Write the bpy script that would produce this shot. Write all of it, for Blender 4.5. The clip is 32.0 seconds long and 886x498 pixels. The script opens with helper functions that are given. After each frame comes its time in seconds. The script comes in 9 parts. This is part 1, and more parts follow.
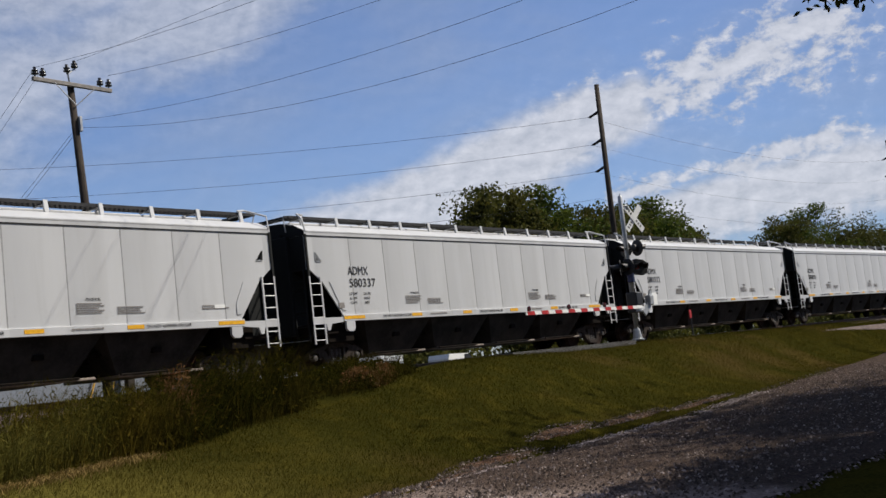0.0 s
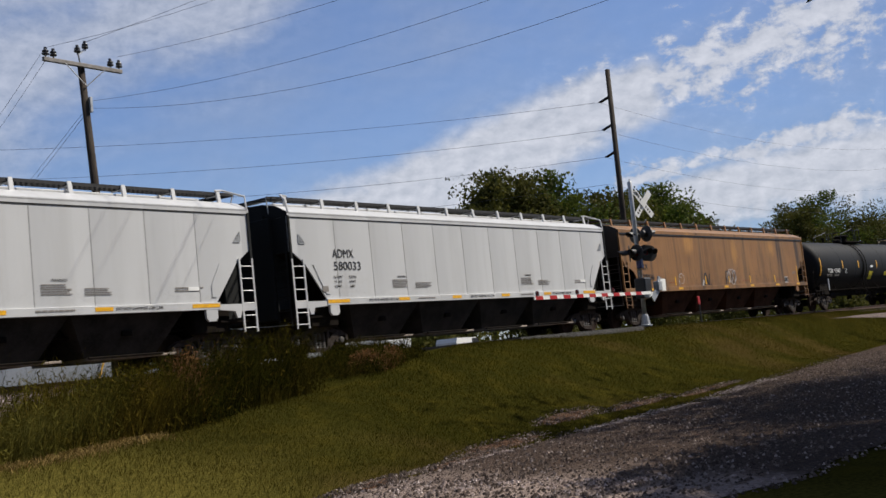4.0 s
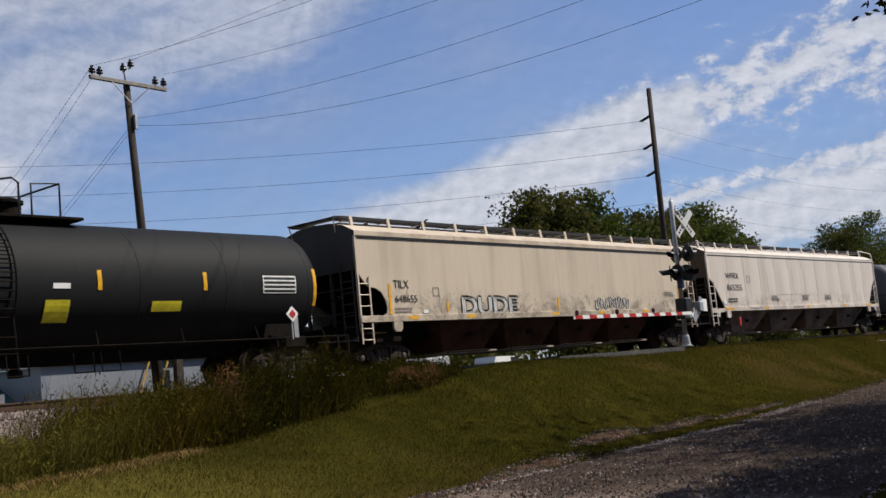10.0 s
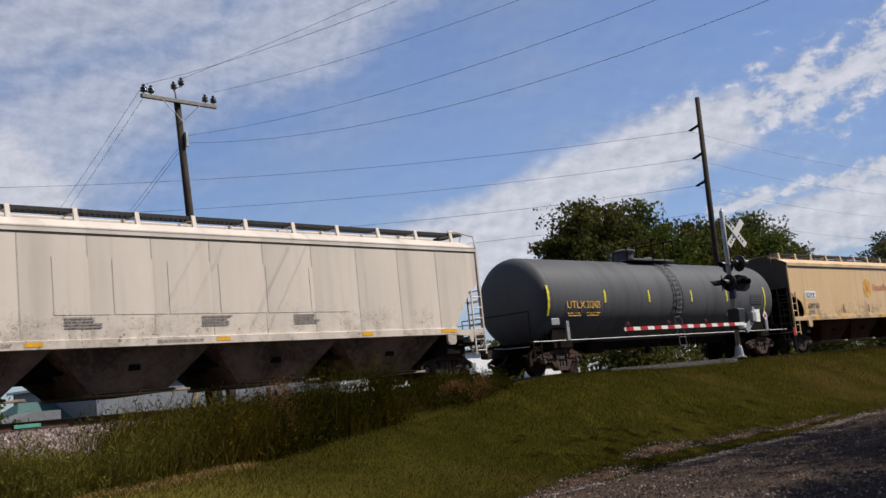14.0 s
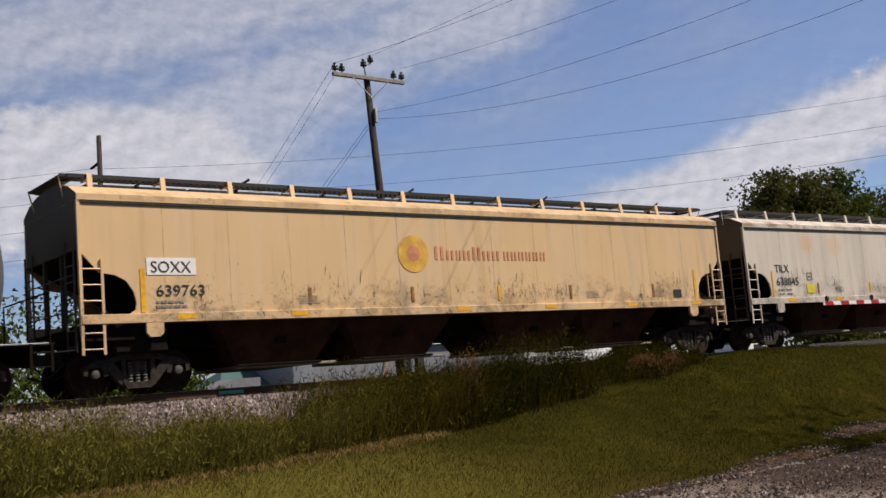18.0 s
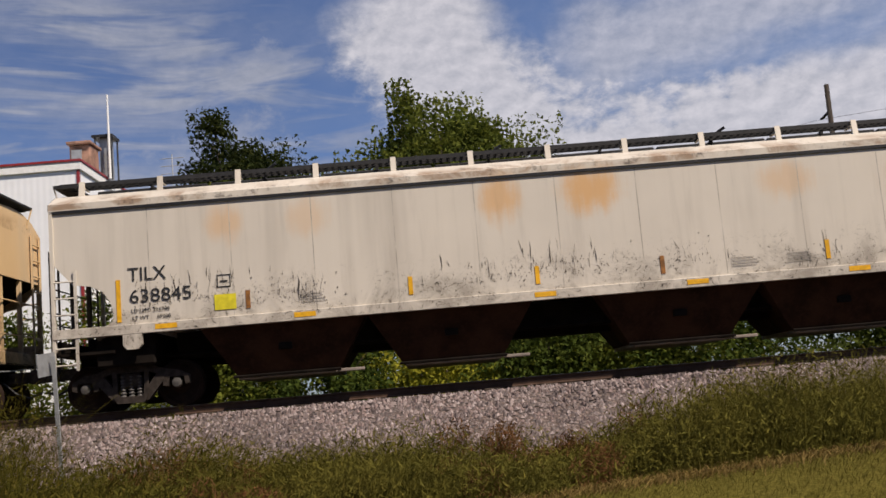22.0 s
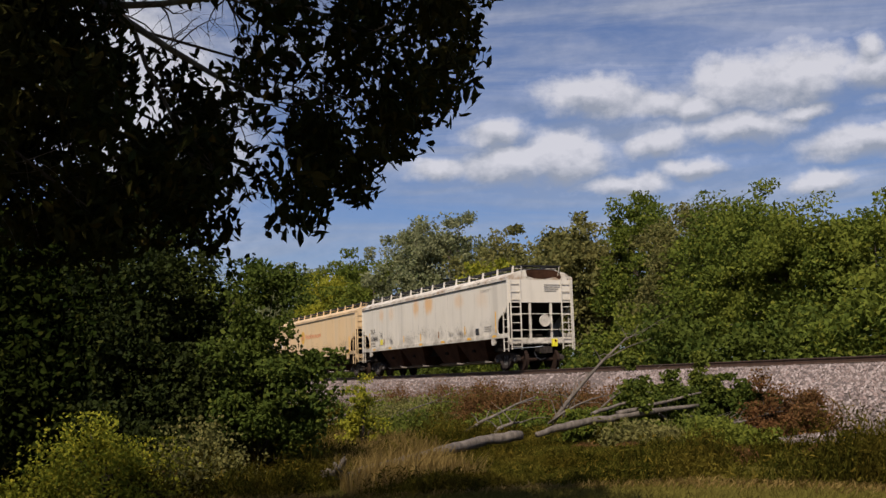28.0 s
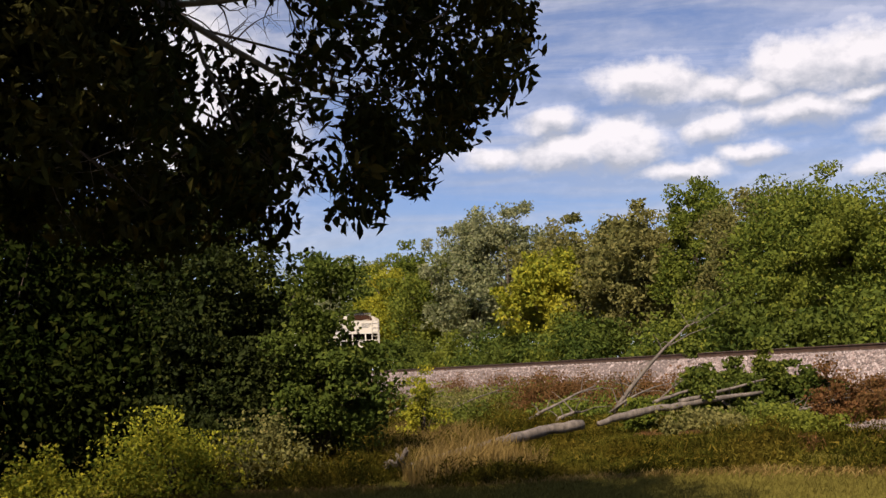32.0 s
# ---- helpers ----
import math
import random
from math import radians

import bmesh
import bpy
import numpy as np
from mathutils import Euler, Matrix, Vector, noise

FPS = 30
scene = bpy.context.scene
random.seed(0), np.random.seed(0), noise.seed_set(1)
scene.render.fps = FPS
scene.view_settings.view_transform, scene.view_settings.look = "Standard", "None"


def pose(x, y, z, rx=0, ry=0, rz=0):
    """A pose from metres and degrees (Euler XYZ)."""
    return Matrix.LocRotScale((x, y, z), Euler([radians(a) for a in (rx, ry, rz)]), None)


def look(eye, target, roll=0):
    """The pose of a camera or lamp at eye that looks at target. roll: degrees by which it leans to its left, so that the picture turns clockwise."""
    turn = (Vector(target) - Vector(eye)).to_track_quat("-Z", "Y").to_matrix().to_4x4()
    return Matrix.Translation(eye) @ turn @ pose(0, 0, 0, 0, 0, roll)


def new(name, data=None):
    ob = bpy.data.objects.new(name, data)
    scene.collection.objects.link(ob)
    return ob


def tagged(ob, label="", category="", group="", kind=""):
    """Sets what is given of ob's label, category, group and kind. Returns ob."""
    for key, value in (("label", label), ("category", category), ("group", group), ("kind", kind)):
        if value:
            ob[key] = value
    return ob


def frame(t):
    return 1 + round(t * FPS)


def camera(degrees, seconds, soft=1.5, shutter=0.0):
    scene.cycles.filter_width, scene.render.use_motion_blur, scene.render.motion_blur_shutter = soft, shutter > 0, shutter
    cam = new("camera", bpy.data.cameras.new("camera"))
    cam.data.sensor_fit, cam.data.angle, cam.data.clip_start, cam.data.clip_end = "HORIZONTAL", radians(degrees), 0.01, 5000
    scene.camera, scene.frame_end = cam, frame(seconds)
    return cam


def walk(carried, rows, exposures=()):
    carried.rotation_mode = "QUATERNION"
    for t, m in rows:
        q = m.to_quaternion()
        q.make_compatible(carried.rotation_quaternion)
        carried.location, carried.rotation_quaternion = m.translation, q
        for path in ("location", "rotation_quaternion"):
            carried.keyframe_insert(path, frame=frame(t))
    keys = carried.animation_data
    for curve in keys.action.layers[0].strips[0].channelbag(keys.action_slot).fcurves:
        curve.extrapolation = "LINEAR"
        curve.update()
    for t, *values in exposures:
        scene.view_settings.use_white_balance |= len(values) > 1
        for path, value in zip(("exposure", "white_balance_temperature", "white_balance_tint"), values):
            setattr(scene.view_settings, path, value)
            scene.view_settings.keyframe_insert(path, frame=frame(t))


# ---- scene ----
cam = camera(44.17, 32.0, shutter=0.08)
PATH = [
    (0.0, 0.380, 0.057, 1.600, 96.38, 6.56, -52.77),
    (0.5, 0.378, 0.069, 1.600, 96.18, 6.60, -51.01),
    (1.0, 0.378, 0.072, 1.600, 95.61, 6.96, -50.60),
    (1.5, 0.378, 0.073, 1.600, 95.76, 6.41, -50.44),
    (2.0, 0.378, 0.073, 1.600, 95.80, 6.24, -50.47),
    (2.5, 0.378, 0.071, 1.600, 95.94, 5.90, -50.70),
    (3.0, 0.378, 0.069, 1.600, 96.58, 6.43, -50.86),
    (3.5, 0.380, 0.060, 1.600, 95.54, 6.02, -52.45),
    (5.5, 0.379, 0.063, 1.600, 96.62, 6.12, -51.80),
    (6.0, 0.379, 0.062, 1.600, 97.61, 6.70, -51.87),
    (6.5, 0.379, 0.061, 1.600, 97.58, 6.66, -51.96),
    (7.0, 0.379, 0.061, 1.600, 97.60, 6.55, -52.00),
    (7.5, 0.379, 0.060, 1.600, 97.48, 6.36, -52.19),
    (8.0, 0.380, 0.059, 1.600, 96.91, 6.36, -52.46),
    (8.5, 0.379, 0.064, 1.600, 95.78, 5.73, -51.86),
    (9.0, 0.379, 0.065, 1.600, 95.76, 5.11, -51.72),
    (9.5, 0.379, 0.065, 1.600, 95.89, 5.24, -51.69),
    (10.0, 0.377, 0.073, 1.600, 96.73, 5.31, -50.37),
    (10.5, 0.375, 0.082, 1.600, 96.78, 5.70, -48.90),
    (11.0, 0.376, 0.081, 1.600, 96.68, 6.99, -49.14),
    (11.5, 0.377, 0.073, 1.600, 97.09, 5.70, -50.33),
    (12.0, 0.377, 0.075, 1.600, 96.58, 4.96, -50.12),
    (12.5, 0.377, 0.072, 1.600, 96.48, 5.07, -50.51),
    (13.0, 0.378, 0.066, 1.600, 97.18, 4.95, -51.35),
    (13.5, 0.376, 0.078, 1.600, 97.50, 5.31, -49.53),
    (15.5, 0.369, 0.106, 1.600, 97.39, 6.19, -45.22),
    (16.0, 0.366, 0.115, 1.600, 97.35, 6.32, -43.68),
    (16.5, 0.362, 0.128, 1.600, 97.17, 5.71, -41.75),
    (17.0, 0.358, 0.137, 1.600, 97.08, 5.14, -40.30),
    (17.5, 0.356, 0.143, 1.600, 97.06, 5.20, -39.42),
    (18.0, 0.353, 0.151, 1.600, 97.11, 4.64, -38.10),
    (18.5, 0.347, 0.165, 1.600, 97.09, 4.90, -35.80),
    (19.0, 0.330, 0.196, 1.600, 96.32, 4.81, -30.68),
    (19.5, 0.316, 0.218, 1.600, 95.57, 5.04, -26.80),
    (20.0, 0.298, 0.242, 1.600, 96.11, 3.73, -22.37),
    (20.5, 0.275, 0.268, 1.600, 96.71, 4.22, -17.15),
    (21.0, 0.253, 0.288, 1.600, 96.88, 4.54, -12.63),
    (21.5, 0.221, 0.314, 1.600, 97.10, 5.16, -6.43),
    (22.0, 0.187, 0.335, 1.600, 97.88, 4.81, -0.39),
    (22.5, 0.143, 0.356, 1.600, 98.19, 4.10, 6.93),
    (23.0, 0.093, 0.371, 1.600, 98.36, 3.29, 14.72),
    (23.5, 0.040, 0.380, 1.600, 99.42, 3.19, 22.88),
    (24.0, -0.015, 0.382, 1.600, 98.67, 2.38, 30.96),
    (24.5, -0.061, 0.377, 1.600, 98.52, 0.87, 37.66),
    (25.0, -0.114, 0.365, 1.600, 98.48, 0.93, 45.82),
    (25.5, -0.163, 0.346, 1.600, 98.25, 1.59, 53.82),
    (26.0, -0.211, 0.318, 1.600, 99.31, 2.23, 62.25),
    (26.5, -0.229, 0.306, 1.600, 97.66, 1.11, 65.25),
    (28.5, -0.241, 0.298, 1.600, 96.87, 1.67, 67.47),
    (29.0, -0.242, 0.297, 1.600, 96.93, 1.42, 67.68),
    (29.5, -0.242, 0.297, 1.600, 96.73, 1.17, 67.59),
    (30.0, -0.248, 0.292, 1.600, 96.61, 0.71, 68.64),
    (30.5, -0.252, 0.289, 1.600, 96.58, 0.91, 69.47),
    (31.0, -0.256, 0.285, 1.600, 96.52, 0.98, 70.39),
    (31.5, -0.257, 0.285, 1.600, 96.47, 2.22, 70.50),
    (32.0, -0.256, 0.286, 1.600, 96.46, 2.40, 70.30),
]
EXPOSURES = [(0, 0.28, 6200, 9), (13, 0.28, 6250, 10), (17, 0.26, 6500, 12), (20, 0.24, 6700, 14), (22.5, 0.16, 6450, 13), (24.5, 0.0, 5980, 9), (26.5, 0.0, 6050, 10), (28.5, 0.38, 6600, 12), (32, 0.80, 6950, 14)]
walk(cam, [(t, pose(*p)) for t, *p in PATH], EXPOSURES)
# distance the train has gone, by the second
GONE = [-0.23, 9.40, 19.11, 28.86, 38.60, 48.30, 57.89, 67.48, 77.12, 86.64, 96.21, 105.71, 115.25, 124.78, 134.48, 144.39, 154.31, 164.01, 173.50, 182.92, 192.15, 201.18, 210.24, 219.31, 228.58, 237.73, 246.87, 256.27, 265.91, 275.72, 285.65, 295.64, 305.67]
# ---- world and light ----
SUN_FROM = Vector((0.52, -0.44, 0.76)).normalized()
world = bpy.data.worlds.new("daylight")
scene.world = world
world.use_nodes = True


def build_sky():
    nt = world.node_tree
    nd, ln = nt.nodes, nt.links
    out = nd["World Output"]
    bg = nd["Background"]

    def math_node(op, a, b=None, clamp=False):
        n = nd.new("ShaderNodeMath")
        n.operation, n.use_clamp = op, clamp
        for i, v in enumerate((a, b)):
            if v is None:
                continue
            if isinstance(v, (int, float)):
                n.inputs[i].default_value = v
            else:
                ln.new(v, n.inputs[i])
        return n.outputs[0]

    def ramp(v, lo, hi):
        n = nd.new("ShaderNodeMapRange")
        n.interpolation_type = "SMOOTHSTEP"
        ln.new(v, n.inputs[0])
        n.inputs[1].default_value, n.inputs[2].default_value = lo, hi
        return n.outputs[0]

    def noise_of(vec, scale, detail, rough, dist=0.0):
        n = nd.new("ShaderNodeTexNoise")
        ln.new(vec, n.inputs["Vector"])
        n.inputs["Scale"].default_value, n.inputs["Detail"].default_value = scale, detail
        n.inputs["Roughness"].default_value, n.inputs["Distortion"].default_value = rough, dist
        return n

    sky = nd.new("ShaderNodeTexSky")
    sky.sky_type, sky.sun_disc = "NISHITA", False
    sky.sun_elevation = math.asin(SUN_FROM.z)
    sky.sun_rotation = math.atan2(SUN_FROM.x, SUN_FROM.y)
    sky.altitude, sky.air_density, sky.dust_density, sky.ozone_density = 300, 1.0, 0.6, 2.5
    tc = nd.new("ShaderNodeTexCoord")
    sep = nd.new("ShaderNodeSeparateXYZ")
    ln.new(tc.outputs["Generated"], sep.inputs[0])
    x, y, z = sep.outputs
    az = math_node("MULTIPLY", math_node("ARCTAN2", y, x), 57.2958)
    az = math_node("ADD", az, math_node("MULTIPLY", math_node("LESS_THAN", az, -90.0), 360.0))
    el = math_node("MULTIPLY", math_node("ARCSINE", z), 57.2958)
    ae = nd.new("ShaderNodeCombineXYZ")
    ln.new(az, ae.inputs[0])
    ln.new(el, ae.inputs[1])
    def blob(ca, ce, ra, re, vec):
        a = nd.new("ShaderNodeVectorMath")
        a.operation = "SUBTRACT"
        ln.new(vec, a.inputs[0])
        a.inputs[1].default_value = (ca, ce, 0)
        b = nd.new("ShaderNodeVectorMath")
        b.operation = "MULTIPLY"
        ln.new(a.outputs[0], b.inputs[0])
        b.inputs[1].default_value = (1 / ra, 1 / re, 0)
        c = nd.new("ShaderNodeVectorMath")
        c.operation = "LENGTH"
        ln.new(b.outputs[0], c.inputs[0])
        return math_node("SUBTRACT", 1.0, c.outputs["Value"])

    def most(vals):
        v = vals[0]
        for w in vals[1:]:
            v = math_node("MAXIMUM", v, w)
        return v

    # warp the map of the sky so that the clouds get ragged rims
    def warped(scale, amount, detail):
        n = noise_of(ae.outputs[0], scale, detail, 0.55)
        s = nd.new("ShaderNodeVectorMath")
        s.operation = "SUBTRACT"
        ln.new(n.outputs["Color"], s.inputs[0])
        s.inputs[1].default_value = (0.5, 0.5, 0.5)
        m = nd.new("ShaderNodeVectorMath")
        m.operation = "MULTIPLY_ADD"
        ln.new(s.outputs[0], m.inputs[0])
        m.inputs[1].default_value = amount
        ln.new(ae.outputs[0], m.inputs[2])
        return m.outputs[0]

    wide = warped(0.09, (7, 3.5, 0), 5)
    fine = warped(0.30, (2.6, 2.0, 0), 7)

    def dot2(v, w):
        n = nd.new("ShaderNodeVectorMath")
        n.operation = "DOT_PRODUCT"
        ln.new(v, n.inputs[0])
        n.inputs[1].default_value = (*w, 0)
        return n.outputs["Value"]

    def streak(a0, e0, a1, e1, r0, r1, vec):
        """A long cloud from one place in the sky to another, of two half widths; 1 along its middle, 0 at its rim."""
        da, de = a1 - a0, e1 - e0
        rel = nd.new("ShaderNodeVectorMath")
        rel.operation = "SUBTRACT"
        ln.new(vec, rel.inputs[0])
        rel.inputs[1].default_value = (a0, e0, 0)
        t = math_node("MULTIPLY", dot2(rel.outputs[0], (da, de)), 1 / (da * da + de * de), True)
        sc = nd.new("ShaderNodeVectorMath")
        sc.operation = "SCALE"
        sc.inputs[0].default_value = (da, de, 0)
        ln.new(t, sc.inputs["Scale"])
        off = nd.new("ShaderNodeVectorMath")
        off.operation = "SUBTRACT"
        ln.new(rel.outputs[0], off.inputs[0])
        ln.new(sc.outputs[0], off.inputs[1])
        flat = nd.new("ShaderNodeVectorMath")
        flat.operation = "MULTIPLY"
        ln.new(off.outputs[0], flat.inputs[0])
        flat.inputs[1].default_value = (1, 1, 0)
        far = nd.new("ShaderNodeVectorMath")
        far.operation = "LENGTH"
        ln.new(flat.outputs[0], far.inputs[0])
        half = math_node("ADD", math_node("MULTIPLY", t, r1 - r0), r0)
        return math_node("SUBTRACT", 1.0, math_node("DIVIDE", far.outputs["Value"], half))

    def stretched(sx, sy, dx=0.0, dy=0.0, turn=0.0):
        n = nd.new("ShaderNodeMapping")
        n.inputs["Scale"].default_value = (sx, sy, 1)
        n.inputs["Location"].default_value = (dx, dy, 0)
        n.inputs["Rotation"].default_value = (0, 0, turn)
        ln.new(ae.outputs[0], n.inputs["Vector"])
        return n.outputs[0]

    def centred(v, k):
        return math_node("MULTIPLY", math_node("SUBTRACT", v, 0.5), k)

    big = noise_of(stretched(0.10, 0.20), 1.0, 5, 0.55, 0.3).outputs["Fac"]
    dapple = noise_of(stretched(0.70, 1.05, 3, 7), 1.0, 6, 0.62, 0.15).outputs["Fac"]
    lit = noise_of(stretched(0.70, 1.05, 2.80, 6.62), 1.0, 6, 0.62, 0.15).outputs["Fac"]
    relief = math_node("SUBTRACT", dapple, lit)
    # broad smooth banks: the rising band over the crossing, and the great bank to the north
    smooth = most([streak(*b, wide) for b in (
        (46, 5.5, 26, 12.4, 2.9, 1.9), (25, 6.4, 10, 7.2, 1.5, 2.4), (86, 11, 64, 12.0, 5.4, 4.0),
        (90, 19, 82, 11, 4.2, 4.6), (172, 14, 176, 20, 6, 6))])
    grain = most([streak(*b, ae.outputs[0]) for b in ((46, 6, 27, 12.2, 1.8, 2.2), (25, 6, 10, 7, 2, 3), (92, 16, 74, 12, 5, 6), (60, 14, 46, 21, 0.6, 0.4))])
    rough = math_node("ADD", math_node("MULTIPLY", ramp(grain, 0.0, 0.6), 0.95), 0.25)
    bank = math_node("ADD", math_node("ADD", smooth, centred(big, 1.1)), math_node("MULTIPLY", centred(dapple, 1.0), rough))
    bank = math_node("MULTIPLY", ramp(bank, -0.36, 0.50), 0.90)
    hazy = most([streak(*b, wide) for b in ((64, 13.5, 43, 22.5, 5.0, 4.0), (78, 17.0, 54, 21.5, 4.0, 4.0))])
    hazy = math_node("ADD", math_node("ADD", hazy, centred(big, 1.6)), centred(dapple, 0.35))
    bank = math_node("MAXIMUM", bank, math_node("MULTIPLY", ramp(hazy, -0.45, 0.85), 0.68))
    # broken mackerel cloud where the band runs out
    torn = most([streak(*b, wide) for b in ((29, 12.2, 15, 14.6, 1.7, 3.4), (27, 8.2, 15, 9.0, 0.7, 1.2))])
    torn = math_node("MULTIPLY", ramp(math_node("ADD", torn, centred(dapple, 3.8)), -0.15, 1.0), 0.90)
    soft = most([streak(*b, wide) for b in ((124, 10.8, 119, 11.8, 2.0, 1.6), (118, 14.0, 112, 12.2, 1.8, 1.6), (106, 10, 100, 14, 3, 3), (99, 18.9, 97.6, 18.9, 0.7, 0.9))])
    soft = math_node("MULTIPLY", ramp(math_node("ADD", soft, centred(dapple, 2.2)), -0.3, 0.9), 0.52)
    # thin streaks of high cloud, drawn out sideways, over the western half
    wisp = noise_of(stretched(0.035, 0.34, 1, 2, 0.10), 1.0, 7, 0.62, 0.9).outputs["Fac"]
    ribs = noise_of(stretched(0.10, 0.62, 4, 1, 0.22), 1.0, 4, 0.55, 0.5).outputs["Fac"]
    west = ramp(az, 92.0, 106.0)
    veil = math_node("MULTIPLY", math_node("MULTIPLY", ramp(wisp, 0.28, 0.70), west), 0.60)
    veil2 = math_node("MULTIPLY", math_node("MULTIPLY", ramp(ribs, 0.38, 0.66), ramp(blob(107, 15.5, 19, 8, wide), -0.1, 0.5)), 0.74)
    veil3 = math_node("ADD", math_node("MULTIPLY", ramp(big, 0.30, 0.72), 0.20), math_node("MULTIPLY", ramp(az, 80.0, 40.0), 0.14))
    veil = most([veil, veil2, veil3, soft])
    heaps = (
        (148.6, 14.5, 3.4, 1.35), (145.4, 14.0, 2.2, 0.9), (141.3, 14.7, 3.2, 1.8), (138.2, 14.7, 3.2, 1.7), (134.4, 14.5, 2.8, 1.1), (134.7, 15.6, 0.9, 0.8), (143.4, 13.6, 1.9, 0.8),
        (154.0, 12.7, 1.9, 0.9), (150.5, 11.5, 3.0, 1.4), (153.4, 11.2, 3.2, 1.1), (157.0, 11.0, 2.2, 0.7), (147.2, 9.8, 3.0, 0.65), (143.7, 10.4, 1.9, 0.55),
        (145.5, 11.9, 2.0, 1.0), (141.2, 12.3, 3.4, 0.85), (138.4, 12.9, 1.7, 0.55), (135.2, 11.1, 3.6, 0.8), (132.2, 10.5, 2.2, 0.45), (137.6, 9.4, 1.9, 0.6), (131.0, 12.9, 4.0, 0.45))
    lump = noise_of(stretched(0.42, 0.62, 5, 3), 1.0, 7, 0.60).outputs["Fac"]
    lump_lit = noise_of(stretched(0.42, 0.62, 4.86, 2.66), 1.0, 7, 0.60).outputs["Fac"]
    puffs = most([blob(*b, fine) for b in heaps])
    bellies = most([blob(a, e - 0.62 * q, p, q, fine) for a, e, p, q in heaps])
    rim = math_node("SUBTRACT", puffs, bellies)
    body = math_node("ADD", puffs, centred(lump, 1.05))
    # crisp tops, soft trailing undersides
    edge = nd.new("ShaderNodeMapRange")
    edge.interpolation_type = "SMOOTHSTEP"
    ln.new(body, edge.inputs[0])
    ln.new(math_node("SUBTRACT", math_node("MULTIPLY", rim, 0.34), 0.42), edge.inputs[1])
    edge.inputs[2].default_value = 0.50
    puff = math_node("MULTIPLY", edge.outputs[0], 0.88)
    # thin high haze on the brighter half of the sky
    haze = ramp(blob(48, 18, 62, 34, wide), 0.0, 0.8)
    cloud = most([bank, torn, veil, puff])
    # shaded undersides of the heaped clouds
    tone = math_node("ADD", math_node("ADD", rim, math_node("MULTIPLY", math_node("SUBTRACT", lump, lump_lit), 2.2)), math_node("MULTIPLY", puffs, 0.25))
    lum = nd.new("ShaderNodeMapRange")
    ln.new(tone, lum.inputs[0])
    lum.inputs[1].default_value, lum.inputs[2].default_value = -0.45, 0.62
    lum.inputs[3].default_value, lum.inputs[4].default_value = 0.10, 1.0
    flat_tone = math_node("ADD", math_node("ADD", math_node("MULTIPLY", most([bank, torn, math_node("MULTIPLY", veil, 0.8)]), 0.78), math_node("MULTIPLY", relief, 1.1)), 0.06)
    sheet = math_node("MAXIMUM", bank, torn)
    pick = nd.new("ShaderNodeMix")
    ln.new(ramp(math_node("SUBTRACT", puff, sheet), -0.1, 0.1), pick.inputs[0])
    ln.new(flat_tone, pick.inputs[2])
    ln.new(lum.outputs[0], pick.inputs[3])
    white = nd.new("ShaderNodeMix")
    white.data_type = "RGBA"
    ln.new(pick.outputs[0], white.inputs[0])
    white.inputs[6].default_value, white.inputs[7].default_value = (CLOUD * 0.40, CLOUD * 0.44, CLOUD * 0.52, 1), (CLOUD * 0.99, CLOUD * 0.975, CLOUD * 1.02, 1)
    tint = nd.new("ShaderNodeMix")
    tint.data_type, tint.blend_type = "RGBA", "MULTIPLY"
    tint.inputs[0].default_value = 1
    ln.new(sky.outputs[0], tint.inputs[6])
    pale = nd.new("ShaderNodeMix")
    pale.data_type = "RGBA"
    ln.new(haze, pale.inputs[0])
    pale.inputs[6].default_value, pale.inputs[7].default_value = SKY_TINT, (SKY_TINT[0] * 1.75, SKY_TINT[1] * 1.62, SKY_TINT[2] * 1.46, 1)
    ln.new(pale.outputs[2], tint.inputs[7])
    mix = nd.new("ShaderNodeMix")
    mix.data_type = "RGBA"
    ln.new(cloud, mix.inputs[0])
    ln.new(tint.outputs[2], mix.inputs[6])
    ln.new(white.outputs[2], mix.inputs[7])
    ln.new(mix.outputs[2], bg.inputs[0])
    bg.inputs[1].default_value = SKY
    ln.new(bg.outputs[0], out.inputs[0])


SKY, CLOUD, SKY_TINT = 0.053, 11.3, (0.84, 0.95, 1.26, 1)
build_sky()
sun = new("sun", bpy.data.lights.new("sun", "SUN"))
sun.data.energy, sun.data.angle, sun.data.color = 5.0, radians(0.8), (1.0, 0.90, 0.76)
sun.matrix_world = look(SUN_FROM * 60, (0, 0, 0))

# ---- materials ----


